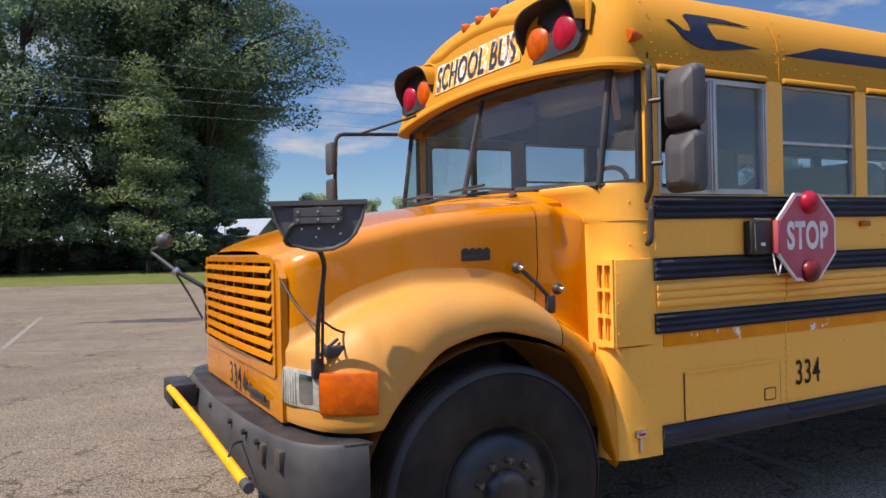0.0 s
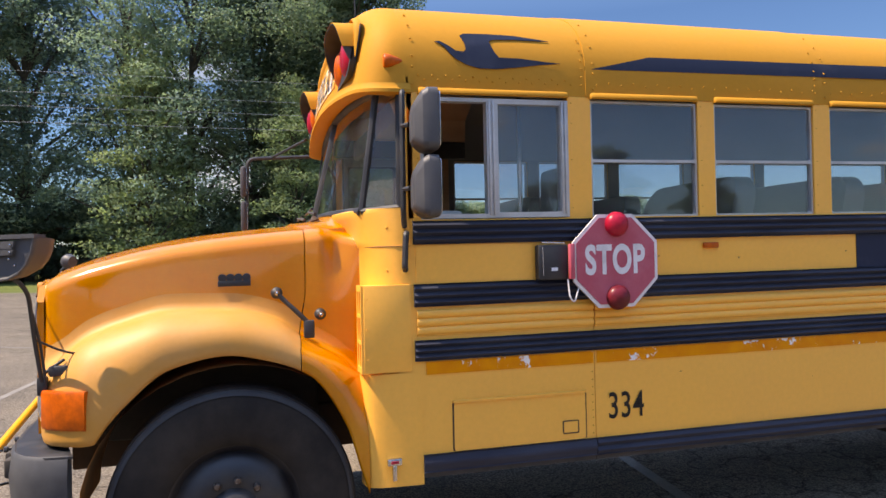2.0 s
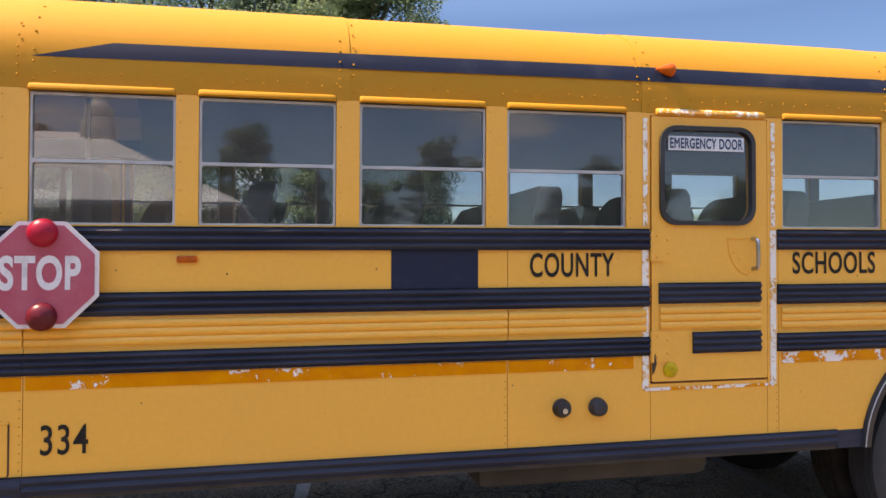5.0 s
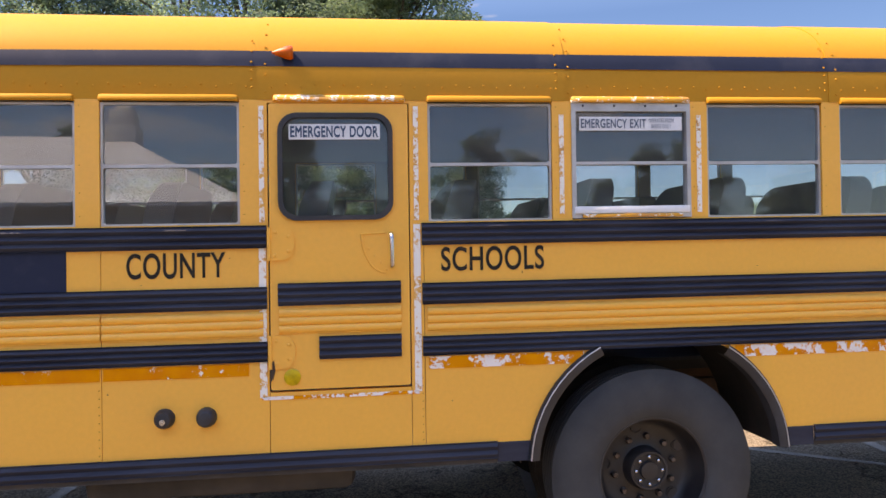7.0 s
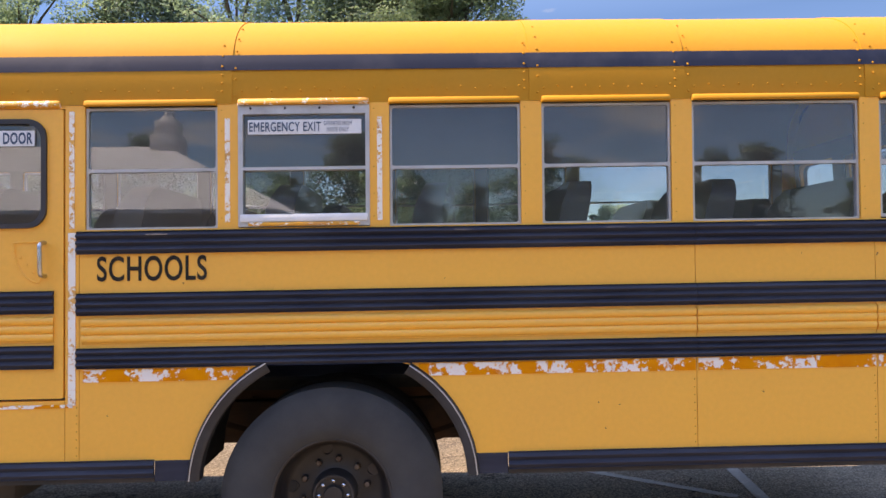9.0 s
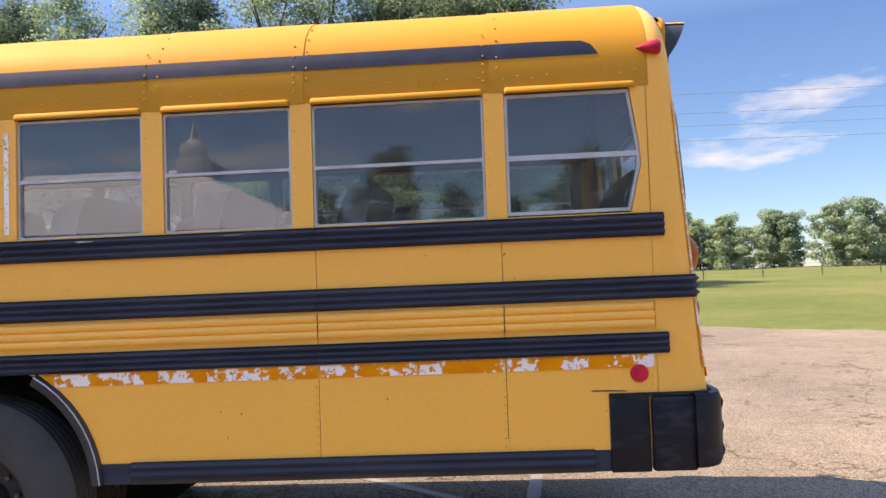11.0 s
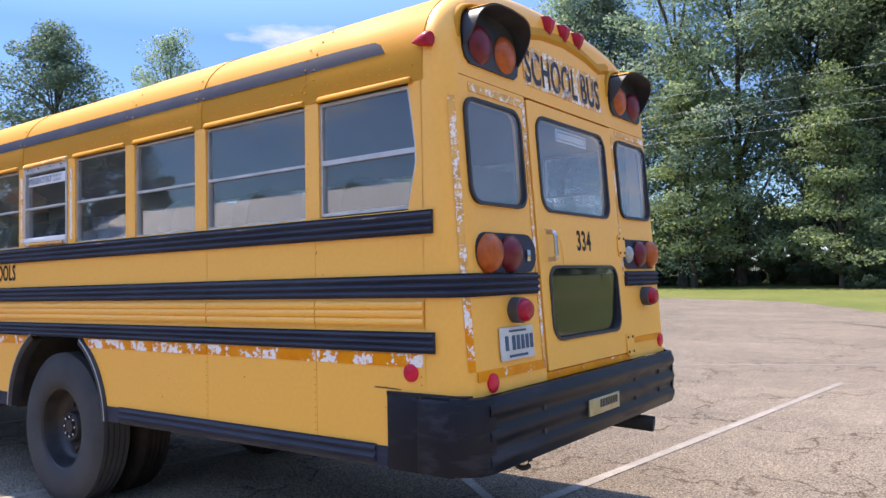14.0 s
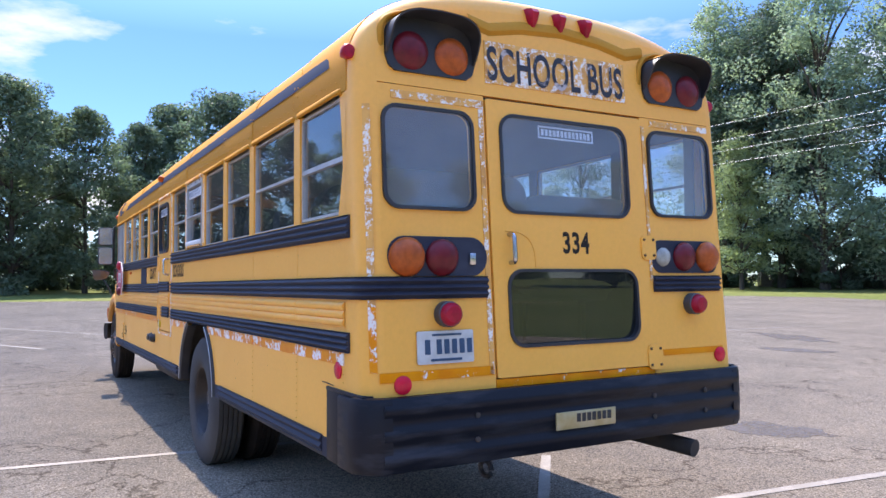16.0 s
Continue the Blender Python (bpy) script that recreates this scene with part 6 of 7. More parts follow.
part("front_axle", tube(bmesh.new(), [(-0.803, 0.3, 0.553), (-0.803, 0.55, 0.45), (-0.803, W - 0.55, 0.45), (-0.803, W - 0.3, 0.553)], 0.055, 10), UNDER, bus)
part("fuel_tank", boxed((3.0, 0.1, 0.5), (4.3, 0.78, 0.92), 0.06), UNDER, bus)
for y in (0.82, 1.58):
    part("leaf_spring", tube(bmesh.new(), [(5.1, y, 0.72), (5.5, y, 0.6), (5.843, y, 0.585), (6.2, y, 0.6), (6.6, y, 0.72)], 0.045, 6), RUSTY, bus)
for y0, y1 in ((0.06, 0.74), (W - 0.74, W - 0.06)):
    bm = bmesh.new()
    loft(bm, [[(5.853 + 0.72 * math.cos(radians(a)), y, min(1.2, 0.6 + 0.7 * math.sin(radians(a)))) for a in range(0, 181, 10)] for y in (y0, y1)])
    part("wheel_housing", bm, UNDER, bus)

# --- front end
HX = [(-1.645, 0.41), (-1.62, 0.28), (-1.574, 0.144), (-1.52, 0.085), (-1.45, 0.045), (-1.388, 0.02), (-1.3, 0.02), (-1.0, 0.035), (-0.5, 0.03)]
CROWN = [(-1.645, 1.2), (-1.555, 1.246), (-1.432, 1.335), (-1.297, 1.388), (-1.065, 1.44), (-0.825, 1.433), (-0.626, 1.385), (-0.488, 1.294), (-0.32, 1.2), (-0.2, 1.085)]
LIP = [(-1.645, 0.905), (-1.45, 0.9), (-1.371, 0.905), (-1.326, 0.966), (-1.247, 1.055), (-1.063, 1.199), (-0.827, 1.246), (-0.633, 1.208), (-0.466, 1.135), (-0.305, 0.905), (-0.23, 0.663), (-0.2, 0.57)]
TOPZ = [(-1.66, 1.585), (-1.645, 1.6), (-1.603, 1.618), (-1.562, 1.635), (-1.39, 1.69), (-1.086, 1.755), (-0.823, 1.79), (-0.493, 1.82), (-0.4, 1.826), (-0.3, 1.815), (-0.2, 1.79)]
SHOULDER = [(-1.66, 0.44), (-1.6, 0.37), (-1.5, 0.335), (-1.2, 0.3), (-0.5, 0.262), (-0.4, 0.25), (-0.2, 0.225)]


def smooth(x, table):
    """A monotone curve through the table's points."""
    xs, ys = [a for a, _ in table], [b for _, b in table]
    if x <= xs[0]:
        return ys[0]
    if x >= xs[-1]:
        return ys[-1]
    d = [(ys[k + 1] - ys[k]) / (xs[k + 1] - xs[k]) for k in range(len(xs) - 1)]
    g = [d[0]] + [0.0 if a * b <= 0 else 2 * a * b / (a + b) for a, b in zip(d, d[1:])] + [d[-1]]
    k = max(i for i in range(len(xs) - 1) if xs[i] <= x)
    h = xs[k + 1] - xs[k]
    t = (x - xs[k]) / h
    return (2 * t ** 3 - 3 * t * t + 1) * ys[k] + (t ** 3 - 2 * t * t + t) * h * g[k] + (3 * t * t - 2 * t ** 3) * ys[k + 1] + (t ** 3 - t * t) * h * g[k + 1]


def fender_column(x):
    """The fender's section: from the flange under its lip up to the crease at the hood's side."""
    yl, zl, zc, ys = smooth(x, HX), smooth(x, LIP), smooth(x, CROWN), max(smooth(x, SHOULDER), smooth(x, HX) + 0.03)
    pts = [(yl + 0.075, zl + 0.012), (yl + 0.03, zl - 0.002), (yl + 0.008, zl), (yl - 0.004, zl + 0.012), (yl - 0.008, zl + 0.03)]
    for k in range(1, 12):
        a = radians(90 * k / 12)
        pts.append((yl - 0.008 + (ys - yl - 0.03) * (1 - math.cos(a)) ** 1.15, zl + 0.03 + (zc - zl - 0.03) * (0.1 + 0.9 * math.sin(a))))
    return pts + [(ys - 0.03, zc + 0.004), (ys - 0.014, zc + 0.016), (ys - 0.004, zc + 0.04), (ys, zc + 0.08)]


def hood_top(x):
    """The hood's section: from the crease up its side and over to the middle."""
    zc, zt, ys, r = smooth(x, CROWN), smooth(x, TOPZ), max(smooth(x, SHOULDER), smooth(x, HX) + 0.03), 0.1
    pts = [(ys + 0.012 * f, zc + 0.08 + (zt - 0.08 - zc - 0.08) * f) for f in (0.0, 0.3, 0.6, 0.85)]
    for a in (0, 15, 30, 45, 60, 75, 90):
        pts.append((ys + 0.012 + 0.13 * (1 - math.cos(radians(a))), zt - 0.08 + 0.075 * math.sin(radians(a))))
    return pts + [(ys + 0.28, zt + 0.014), (0.8, zt + 0.03), (1.22, zt + 0.036)]


STATIONS = [-1.66, -1.645, -1.62, -1.6, -1.574, -1.545, -1.52, -1.485, -1.45, -1.42, -1.388, -1.365, -1.345, -1.32, -1.29] + [-1.26 + 0.035 * k for k in range(21)] + [-0.52, -0.5045]
bm = bmesh.new()
rows = []
for x in STATIONS:
    c = hood_top(x)
    rows.append([(x, y, z) for y, z in c] + [(x, W - y, z) for y, z in reversed(c[:-1])])
loft(bm, rows)
hood = part("hood", bm, HOOD, bus, "glossy orange-yellow one-piece hood with faded patches")
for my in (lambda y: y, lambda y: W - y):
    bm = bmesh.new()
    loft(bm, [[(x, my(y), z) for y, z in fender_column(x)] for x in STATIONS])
    part("fender", bm, FENDER, hood, "paler fender")
    bm = bmesh.new()
    loft(bm, [[(x, my(y), z) for y, z in fender_column(x)] for x in [-0.5 + 0.015 * k for k in range(20)] + [-0.2]])
    part("fender_tail", bm, HOOD, bus)
# fascia with the grille
FX = -1.661
fas = part("grille_panel", plate(bmesh.new(), [(0.4, 0.9), (W - 0.4, 0.9), (W - 0.4, 1.5), (W - 0.47, 1.578), (W - 0.62, 1.6), (0.62, 1.6), (0.47, 1.578), (0.4, 1.5)], [rrect(0.5, 1.125, W - 0.5, 1.565, 0.02, 3)], lambda u, v, w: (FX - 0.02 * (1 - ((u - 1.22) / 0.82) ** 2) + w, u, v), 0.03), HOOD, bus, "hood front with a slatted grille")
gx = lambda y: FX - 0.02 * (1 - ((y - 1.22) / 0.82) ** 2)
for k in range(8):
    z = 1.16 + 0.0535 * k
    bm = bmesh.new()
    loft(bm, [[(gx(y) - 0.016 + o, y, z + dz) for o, dz in ((-0.004, -0.012), (0.0, 0.0), (0.014, 0.014), (0.05, 0.016), (0.05, 0.004), (0.01, -0.014))] for y in (0.49, 0.7, 0.95, 1.22, 1.49, 1.74, W - 0.49)], True)
    part("slat", bm, HOOD, fas)
for k in range(7):
    y = 0.62 + 0.2 * k
    part("grille_bar", boxed((gx(y) + 0.008, y - 0.009, 1.12), (gx(y) + 0.028, y + 0.009, 1.57)), HOOD, fas)
# dark sheet added behind the slats for the grille's shaded depth
part("radiator", boxed((-1.6, 0.46, 1.05), (-1.57, W - 0.46, 1.58)), UNDER, fas)
part("grille_surround", plate(bmesh.new(), rrect(0.46, 1.075, W - 0.46, 1.59, 0.03, 3), [rrect(0.5, 1.125, W - 0.5, 1.565, 0.02, 3)], lambda u, v, w: (gx(u) - 0.008 + w, u, v), 0.02), HOOD, fas)
lettering("number", "334", (gx(1.2) - 0.004, 1.29, 0.945), 0.25, 0.11, INK, fas, FRONT, 0.012)
part("badge", boxed((gx(0.8) - 0.012, 0.6, 0.955), (gx(0.8) - 0.001, 0.93, 0.985), 0.004), STEEL_BLACK, fas, "dark bar-shaped badge")
part("badge", lathe(bmesh.new(), (gx(0.95) - 0.001, 0.95, 0.985), (-1, 0, 0), [(0.03, 0), (0.03, 0.01), (0.0, 0.012)], 12), STEEL_BLACK, fas)
part("valance", boxed((-1.65, 0.45, 0.86), (-1.4, W - 0.45, 0.905)), UNDER, bus)


# lights wrapped round the fender's corner
def wrap(name, plan, z0, z1, out, mat, label, mirror=False):
    bm = bmesh.new()
    rows = []
    for k, (x, y) in enumerate(plan):
        a, b = Vector(plan[max(0, k - 1)]), Vector(plan[min(len(plan) - 1, k + 1)])
        d = (b - a).normalized()
        n = Vector((d.y, -d.x))
        if n.x > 0.2:
            n = -n
        rows.append([(x + n.x * o, (W - (y + n.y * o)) if mirror else y + n.y * o, z) for o, z in ((-0.02, z0), (out * 0.7, z0), (out, z0 + 0.012), (out, (z0 + z1) / 2), (out, z1 - 0.012), (out * 0.7, z1), (-0.02, z1))])
    vs = loft(bm, rows, True)
    bm.faces.new(vs[0]), bm.faces.new(vs[-1][::-1])
    return part(name, bm, mat, bus, label)


for mirror in (False, True):
    hl = wrap("headlight", [(-1.648, 0.41), (-1.638, 0.345), (-1.62, 0.28), (-1.6, 0.215), (-1.577, 0.15)], 0.985, 1.135, 0.01, CLEARLENS, "clear rectangular headlight", mirror)
    wrap("reflector_bowl", [(-1.617, 0.268), (-1.61, 0.245), (-1.6, 0.215), (-1.588, 0.185)], 1.0, 1.12, 0.014, HEADBOWL, "bright reflector bowl", mirror).parent = hl
    for k in range(6):
        x_, y_ = -1.645 + 0.0045 * k, 0.395 - 0.02 * k
        y_ = W - y_ if mirror else y_
        part("lens_rib", boxed((x_ - 0.016, y_ - 0.004, 0.995), (x_ - 0.008, y_ + 0.004, 1.125), 0.002), CLEARLENS, hl)
    wrap("turn_signal", [(-1.574, 0.144), (-1.55, 0.112), (-1.52, 0.085), (-1.485, 0.062), (-1.45, 0.045), (-1.39, 0.02)], 0.972, 1.135, 0.018, AMBERLENS, "amber wraparound turn signal", mirror)

# parts behind the hood seam
for mirror in (False, True):
    my = (lambda y: W - y) if mirror else (lambda y: y)
    side = lambda y0: (lambda u, v, w: (u, my(y0 + w), v))
    # cowl shell behind the seam, running on from the hood's section
    bm = bmesh.new()
    rows = []
    for x in (-0.5, -0.492, -0.46, -0.43, -0.4, -0.37, -0.34, -0.31, -0.28, -0.24, -0.2, -0.17):
        c = hood_top(x)
        dent = 0.045 * max(0.0, 1 - abs(x + 0.3) / 0.1)
        c = [(y + dent * max(0.0, min(1.0, (z - 1.62) / 0.05)), z) for y, z in c]
        rows.append([(x, my(y), z) for y, z in c])
    loft(bm, rows)
    part("cowl_shell", bm, HOOD, bus)
    bm = bmesh.new()
    corner = [(0.006, 0.0), (-0.03, 0.002), (-0.065, 0.012), (-0.1, 0.03), (-0.135, 0.058), (-0.165, 0.095), (-0.185, 0.14), (-0.195, 0.2), (-0.2, 0.27), (-0.203, 0.36), (-0.206, 0.47)]
    foot = [(0.006, 0.0), (-0.035, 0.004), (-0.075, 0.018), (-0.115, 0.04), (-0.155, 0.068), (-0.195, 0.1), (-0.222, 0.14), (-0.242, 0.2), (-0.262, 0.27), (-0.28, 0.36), (-0.298, 0.47)]
    rows = []
    for z, f in ((1.06, 0), (1.3, 0), (1.55, 0), (1.705, 0.0), (1.716, 0.16), (1.74, 0.22), (1.8, 0.5), (1.85, 0.85), (1.868, 1.0), (1.884, 1.0), (1.89, 0.8), (1.89, 0.3)):
        rows.append([(a + (c - a) * f, my(b + (d - b) * f), z) for (a, b), (c, d) in zip(corner, foot)])
    loft(bm, rows)
    part("cowl_corner", bm, YELLOW, bus)
    # dark line drawn for the thin shadow at the corner's crease
    part("cowl_crease", tube(bmesh.new(), [(a, my(b - 0.001), 1.711) for a, b in corner[:9]], 0.0028, 6), INNERFENDER, bus)
    edge = [(y, z) for y, z in hood_top(-0.188) if 1.1 < z < 1.8]
    part("cowl_seam", tube(bmesh.new(), [(-0.19, my(y - 0.002), z) for y, z in edge], 0.006, 6), STEEL_BLACK, bus)
    for x, y, z in ((-0.1, 0.028, 1.8), (-0.1, 0.028, 1.6), (-0.03, 0.0, 1.65)):
        part("screw", lathe(bmesh.new(), (x, my(y + 0.002), z), (-0.5, -1 if not mirror else 1, 0), [(0.007, -0.002), (0.006, 0.002), (0.003, 0.003)], 8), YELLOW, bus)
    bm = bmesh.new()
    low = [(0.05, -0.003), (0.0, -0.003), (-0.06, 0.0), (-0.12, 0.006), (-0.165, 0.014), (-0.195, 0.03), (-0.212, 0.055), (-0.218, 0.09), (-0.22, 0.14)]
    loft(bm, [[(x, my(y), z) for x, y in low] for z in (0.6, 0.7, 0.85, 1.0, 1.12)])
    part("cowl_skirt", bm, YELLOW, bus)
    y0, y1 = (0.0, 0.128) if not mirror else (W - 0.128, W)
    vb = part("vent_box", plate(bmesh.new(), rrect(y0, 1.128, y1, 1.532), [rrect(c - 0.02, 1.155 + 0.122 * j, c + 0.02, 1.262 + 0.122 * j, 0.006, 2) for c in (my(0.037), my(0.09)) for j in range(3)], lambda u, v, w: (-0.232 + w, u, v), 0.012), YELLOW, bus, "boxy air intake with louvred openings")
    part("case", boxed((-0.22, min(my(-0.004), my(0.01)), 1.128), (0.002, max(my(-0.004), my(0.01)), 1.532), 0.003), YELLOW, vb)
    part("top", boxed((-0.22, min(my(0.01), my(0.128)), 1.52), (-0.1, max(my(0.01), my(0.128)), 1.5315)), YELLOW, vb)
    part("inner_side", boxed((-0.22, min(my(0.118), my(0.128)), 1.13), (-0.1, max(my(0.118), my(0.128)), 1.52)), YELLOW, vb)
    part("back", boxed((-0.206, min(my(0.012), my(0.116)), 1.14), (-0.2, max(my(0.012), my(0.116)), 1.515)), YELLOW, vb)
    for z in (1.19, 1.33, 1.47):
        part("rivet", lathe(bmesh.new(), (-0.205, my(-0.004), z), (0, -1 if not mirror else 1, 0), [(0.006, -0.001), (0.005, 0.003), (0.002, 0.004)], 6), YELLOW, vb)
    # inner fender, dark
    bm = bmesh.new()
    loft(bm, [[(-0.78 + 0.66 * math.cos(radians(a)), my(y), 0.6 + 0.6 * math.sin(radians(a))) for a in range(0, 181, 10)] for y in (0.07, 0.62)])
    part("inner_fender", bm, INNERFENDER, bus)
# the hood's rear edge leans back above the fenders
for ob in bus.children_recursive:
    if ob.name.split(".")[0] in ("hood", "fender", "fender_tail", "cowl_shell"):
        for v in ob.data.vertices:
            near = min(1.0, max(0.0, (v.co.x + 1.0) / 0.45)) if v.co.x < -0.5 else min(1.0, max(0.0, (-0.28 - v.co.x) / 0.22))
            v.co.x += 0.045 * near * min(1.0, max(0.0, (v.co.z - 1.25) / 0.25))
part("firewall", boxed((-0.13, 0.12, 0.6), (-0.1, W - 0.12, 1.8)), UNDER, bus)
part("engine_block", boxed((-1.45, 0.75, 0.75), (-0.35, 1.69, 1.4), 0.05), UNDER, bus)
# cowl top under the windshield
bm = bmesh.new()
ys_ = [0.352, 0.36, 0.38, 0.41, 0.44, 0.48, 0.54, 0.65, 0.8, 1.0, 1.22]
ys_ += [W - y for y in reversed(ys_[:-1])]
back_edge = hood_top(-0.49)
rows = []
for f, up in ((0.0, -0.003), (0.03, 0.01), (0.4, 0.014), (0.75, 0.024), (0.9, 0.036), (1.0, 0.055), (1.06, 0.06), (1.25, 0.06)):
    row = []
    for y in ys_:
        u = (y - 1.22) / 1.1
        x1 = -0.325 + 0.115 * u * u
        side = max(0.0, min(1.0, (min(y, W - y) - 0.36) / 0.12))
        z0 = interp(min(y, W - y), back_edge)
        row.append((-0.492 + (x1 + 0.492) * f, y, z0 + up * (0.1 + 0.9 * side) - (0.06 if min(y, W - y) < 0.355 else 0.0)))
    rows.append(row)
loft(bm, rows)
part("cowl_top", bm, HOOD, bus)

# windshield: two front panes and a small pane round each corner
def ws(y, f):
    """A point of the glass at y, f from its foot (0) to its head (1)."""
    u = (y - 1.22) / 1.1
    lo, hi = Vector((-0.315 + 0.115 * u * u, y, 1.9 - 0.02 * u * u)), Vector((-0.17 + 0.05 * u * u, y, 2.5 - 0.05 * u * u))
    return lo.lerp(hi, f)


wsh = part("windshield", tube(bmesh.new(), [ws(0.12 + 2.2 * k / 12, 0.0) for k in range(13)], 0.022, 8), STEEL_BLACK, bus, "split windshield in black rubber")
part("gasket", tube(bmesh.new(), [ws(0.12 + 2.2 * k / 12, 1.0) for k in range(13)], 0.02, 8), STEEL_BLACK, wsh)
part("divider", tube(bmesh.new(), [ws(1.22, -0.0), ws(1.22, 1.0)], 0.017, 8), STEEL_BLACK, wsh)
for y0, y1 in ((0.12, 1.21), (1.23, 2.32)):
    bm = bmesh.new()
    loft(bm, [[ws(y0 + (y1 - y0) * k / 6, f) for f in (0.0, 0.5, 1.0)] for k in range(7)])
    g = part("pane", bm, WSGLASS, wsh)
    g.visible_shadow = False
for y, e in ((0.12, 0.03), (2.32, W - 0.03)):
    part("pillar", tube(bmesh.new(), [ws(y, 0.0), ws(y, 1.0)], 0.017, 8), STEEL_BLACK, wsh)
    lo, hi = Vector((-0.035, e, 1.893)), Vector((-0.03, e, 2.44))
    part("pillar", tube(bmesh.new(), [lo, hi], 0.016, 8), STEEL_BLACK, wsh)
    part("pillar", tube(bmesh.new(), [ws(y, 0), lo], 0.018, 8), STEEL_BLACK, wsh)
    part("pillar", tube(bmesh.new(), [ws(y, 1), hi], 0.018, 8), STEEL_BLACK, wsh)
    bm = bmesh.new()
    loft(bm, [[ws(y, 0), ws(y, 1)], [lo, hi]])
    g = part("side_pane", bm, WSGLASS, wsh)
    g.visible_shadow = False
for y in (0.0, W):
    s = 1 if y == 0 else -1
    part("front_post", boxed((-0.022, min(y, y + s * 0.04), SILL), (0.03, max(y, y + s * 0.04), HEAD + 0.02), 0.006), YELLOW, bus)
for a, b, c in (((-0.37, 0.6, 1.9), (-0.38, 0.85, 1.925), (-0.352, 1.2, 1.94)), ((-0.385, 1.05, 1.895), (-0.39, 1.5, 1.925), (-0.352, 1.85, 1.935))):
    w_ = part("wiper", tube(bmesh.new(), [a, b, c], [0.009, 0.007, 0.005], 6), GREY_BUMPER, bus, "dark windshield wiper at rest")
    part("blade", tube(bmesh.new(), [Vector(c) - Vector((0.0, 0.28, -0.01)), Vector(c) + Vector((0, 0.12, 0.0))], 0.008, 6), STEEL_BLACK, w_)
part("wiper_pivot", lathe(bmesh.new(), (-0.372, 0.6, 1.862), (-0.25, -0.1, 1), [(0.024, 0.0), (0.024, 0.01), (0.016, 0.016), (0.012, 0.024), (0.006, 0.027)], 12), RUSTY, bus)


# header over the windshield
def xf(y, z):
    return -0.27 + 0.08 * ((y - 1.22) / 1.22) ** 2 + 0.16 * (z - 2.5)


def eave(y):
    return 2.53 - 0.088 * ((y - 1.22) / 1.22) ** 2


FR = 0.13
rows = []
for k in range(8):
    th = radians(90 * max(0, k - 1) / 6)
    d, off = FR * (1 - math.cos(th)), FR - FR * math.sin(th)
    rows.append([(0.01 if k == 0 else xf(y, max(z, eave(y))) + off, y, max(z, eave(y) if k > 2 else z)) for y, z in roof_profile(d, 60)])
last = rows[-1]
for f in (0.15, 0.35, 0.55, 0.75, 0.93):
    rows.append([(xf(y, z + (eave(y) - z) * f), y, z + (eave(y) - z) * f) for x, y, z in last])
bm = bmesh.new()
loft(bm, rows)
part("front_header", bm, ROOF, bus, "rounded yellow front roof cap")
# lip under the cap, closing down to the glass
way = [(xf(d_, eave(d_)) + o_, d_) for d_, o_ in ((FR * (1 - math.cos(radians(a))), FR - FR * math.sin(radians(a))) for a in (0, 15, 30, 45, 60, 75))]
way = [(0.02, 0.0)] + way + [(xf(y, eave(y)), y) for y in (0.13, 0.3, 0.5, 0.75, 1.0, 1.22)]
way = way + [(x, W - y) for x, y in reversed(way[:-1])]
rows = []
for k, (x, y) in enumerate(way):
    a, b = Vector(way[max(0, k - 1)]), Vector(way[min(len(way) - 1, k + 1)])
    t_ = (b - a).normalized()
    n_ = Vector((-t_.y, t_.x)) * (1 if k else 0) + Vector((0, -1 if y < 1 else 1)) * (0 if k else 1)
    rows.append([(x + n_.x * o, y + n_.y * o, eave(y) + h) for o, h in ((0.0, 0.03), (0.008, 0.006), (0.016, 0.0), (0.016, -0.016), (-0.01, -0.022), (-0.05, -0.02), (-0.1, -0.005), (-0.16, 0.0))])
bm = bmesh.new()
loft(bm, rows)
part("header_lip", bm, ROOF, bus)
front_at = lambda u, v, w: (xf(u, v) - 0.006 + w, u, v)
part("sign_field", plate(bmesh.new(), [(0.7, 2.6), (0.95, 2.6), (1.22, 2.6), (1.5, 2.6), (1.7, 2.6), (1.7, 2.79), (1.5, 2.79), (1.22, 2.79), (0.95, 2.79), (0.7, 2.79)], [], front_at, 0.004), PEEL_LIGHT, bus, "worn decal with black lettering")
sb = lettering("words", "SCHOOL BUS", (0, 0, 0), 0.93, 0.165, INK_WORN, bus, pose(0, 0, 0), 0.02)
for ob in sb:
    for v in ob.data.vertices:
        v.co = Vector(front_at(1.675 - v.co.x, 2.612 + v.co.y, -0.004))
warning_lamps(xf(0.42, 2.68) + 0.0, 0.44, 2.685, -1, True)
warning_lamps(xf(2.02, 2.68) + 0.0, 2.0, 2.685, -1, False)
for y in (1.05, 1.22, 1.39):
    part("clearance_lamp", lathe(bmesh.new(), (xf(y, 2.95) + 0.04, y, 2.955), (-0.8, 0, 0.55), [(0.042, -0.03), (0.04, 0.01), (0.028, 0.035), (0.01, 0.055), (0, 0.06)], 14), AMBERLENS, bus, "amber clearance lamp")
part("antenna", tube(bmesh.new(), [(-0.05, 1.1, 2.95), (-0.06, 1.1, 3.35)], 0.004, 6), STEEL_BLACK, bus)
bm = bmesh.new()
browf = [(0.62, 2.85), (0.78, 2.84), (0.95, 2.87), (1.22, 2.885), (1.49, 2.87), (1.66, 2.84), (1.82, 2.85)]
loft(bm, [[(xf(y, z) - o, y, z + dz) for y, z in browf] for o, dz in ((-0.004, -0.03), (0.014, 0.0), (0.012, 0.03), (-0.004, 0.05))])
part("header_bead", bm, ROOF, bus)

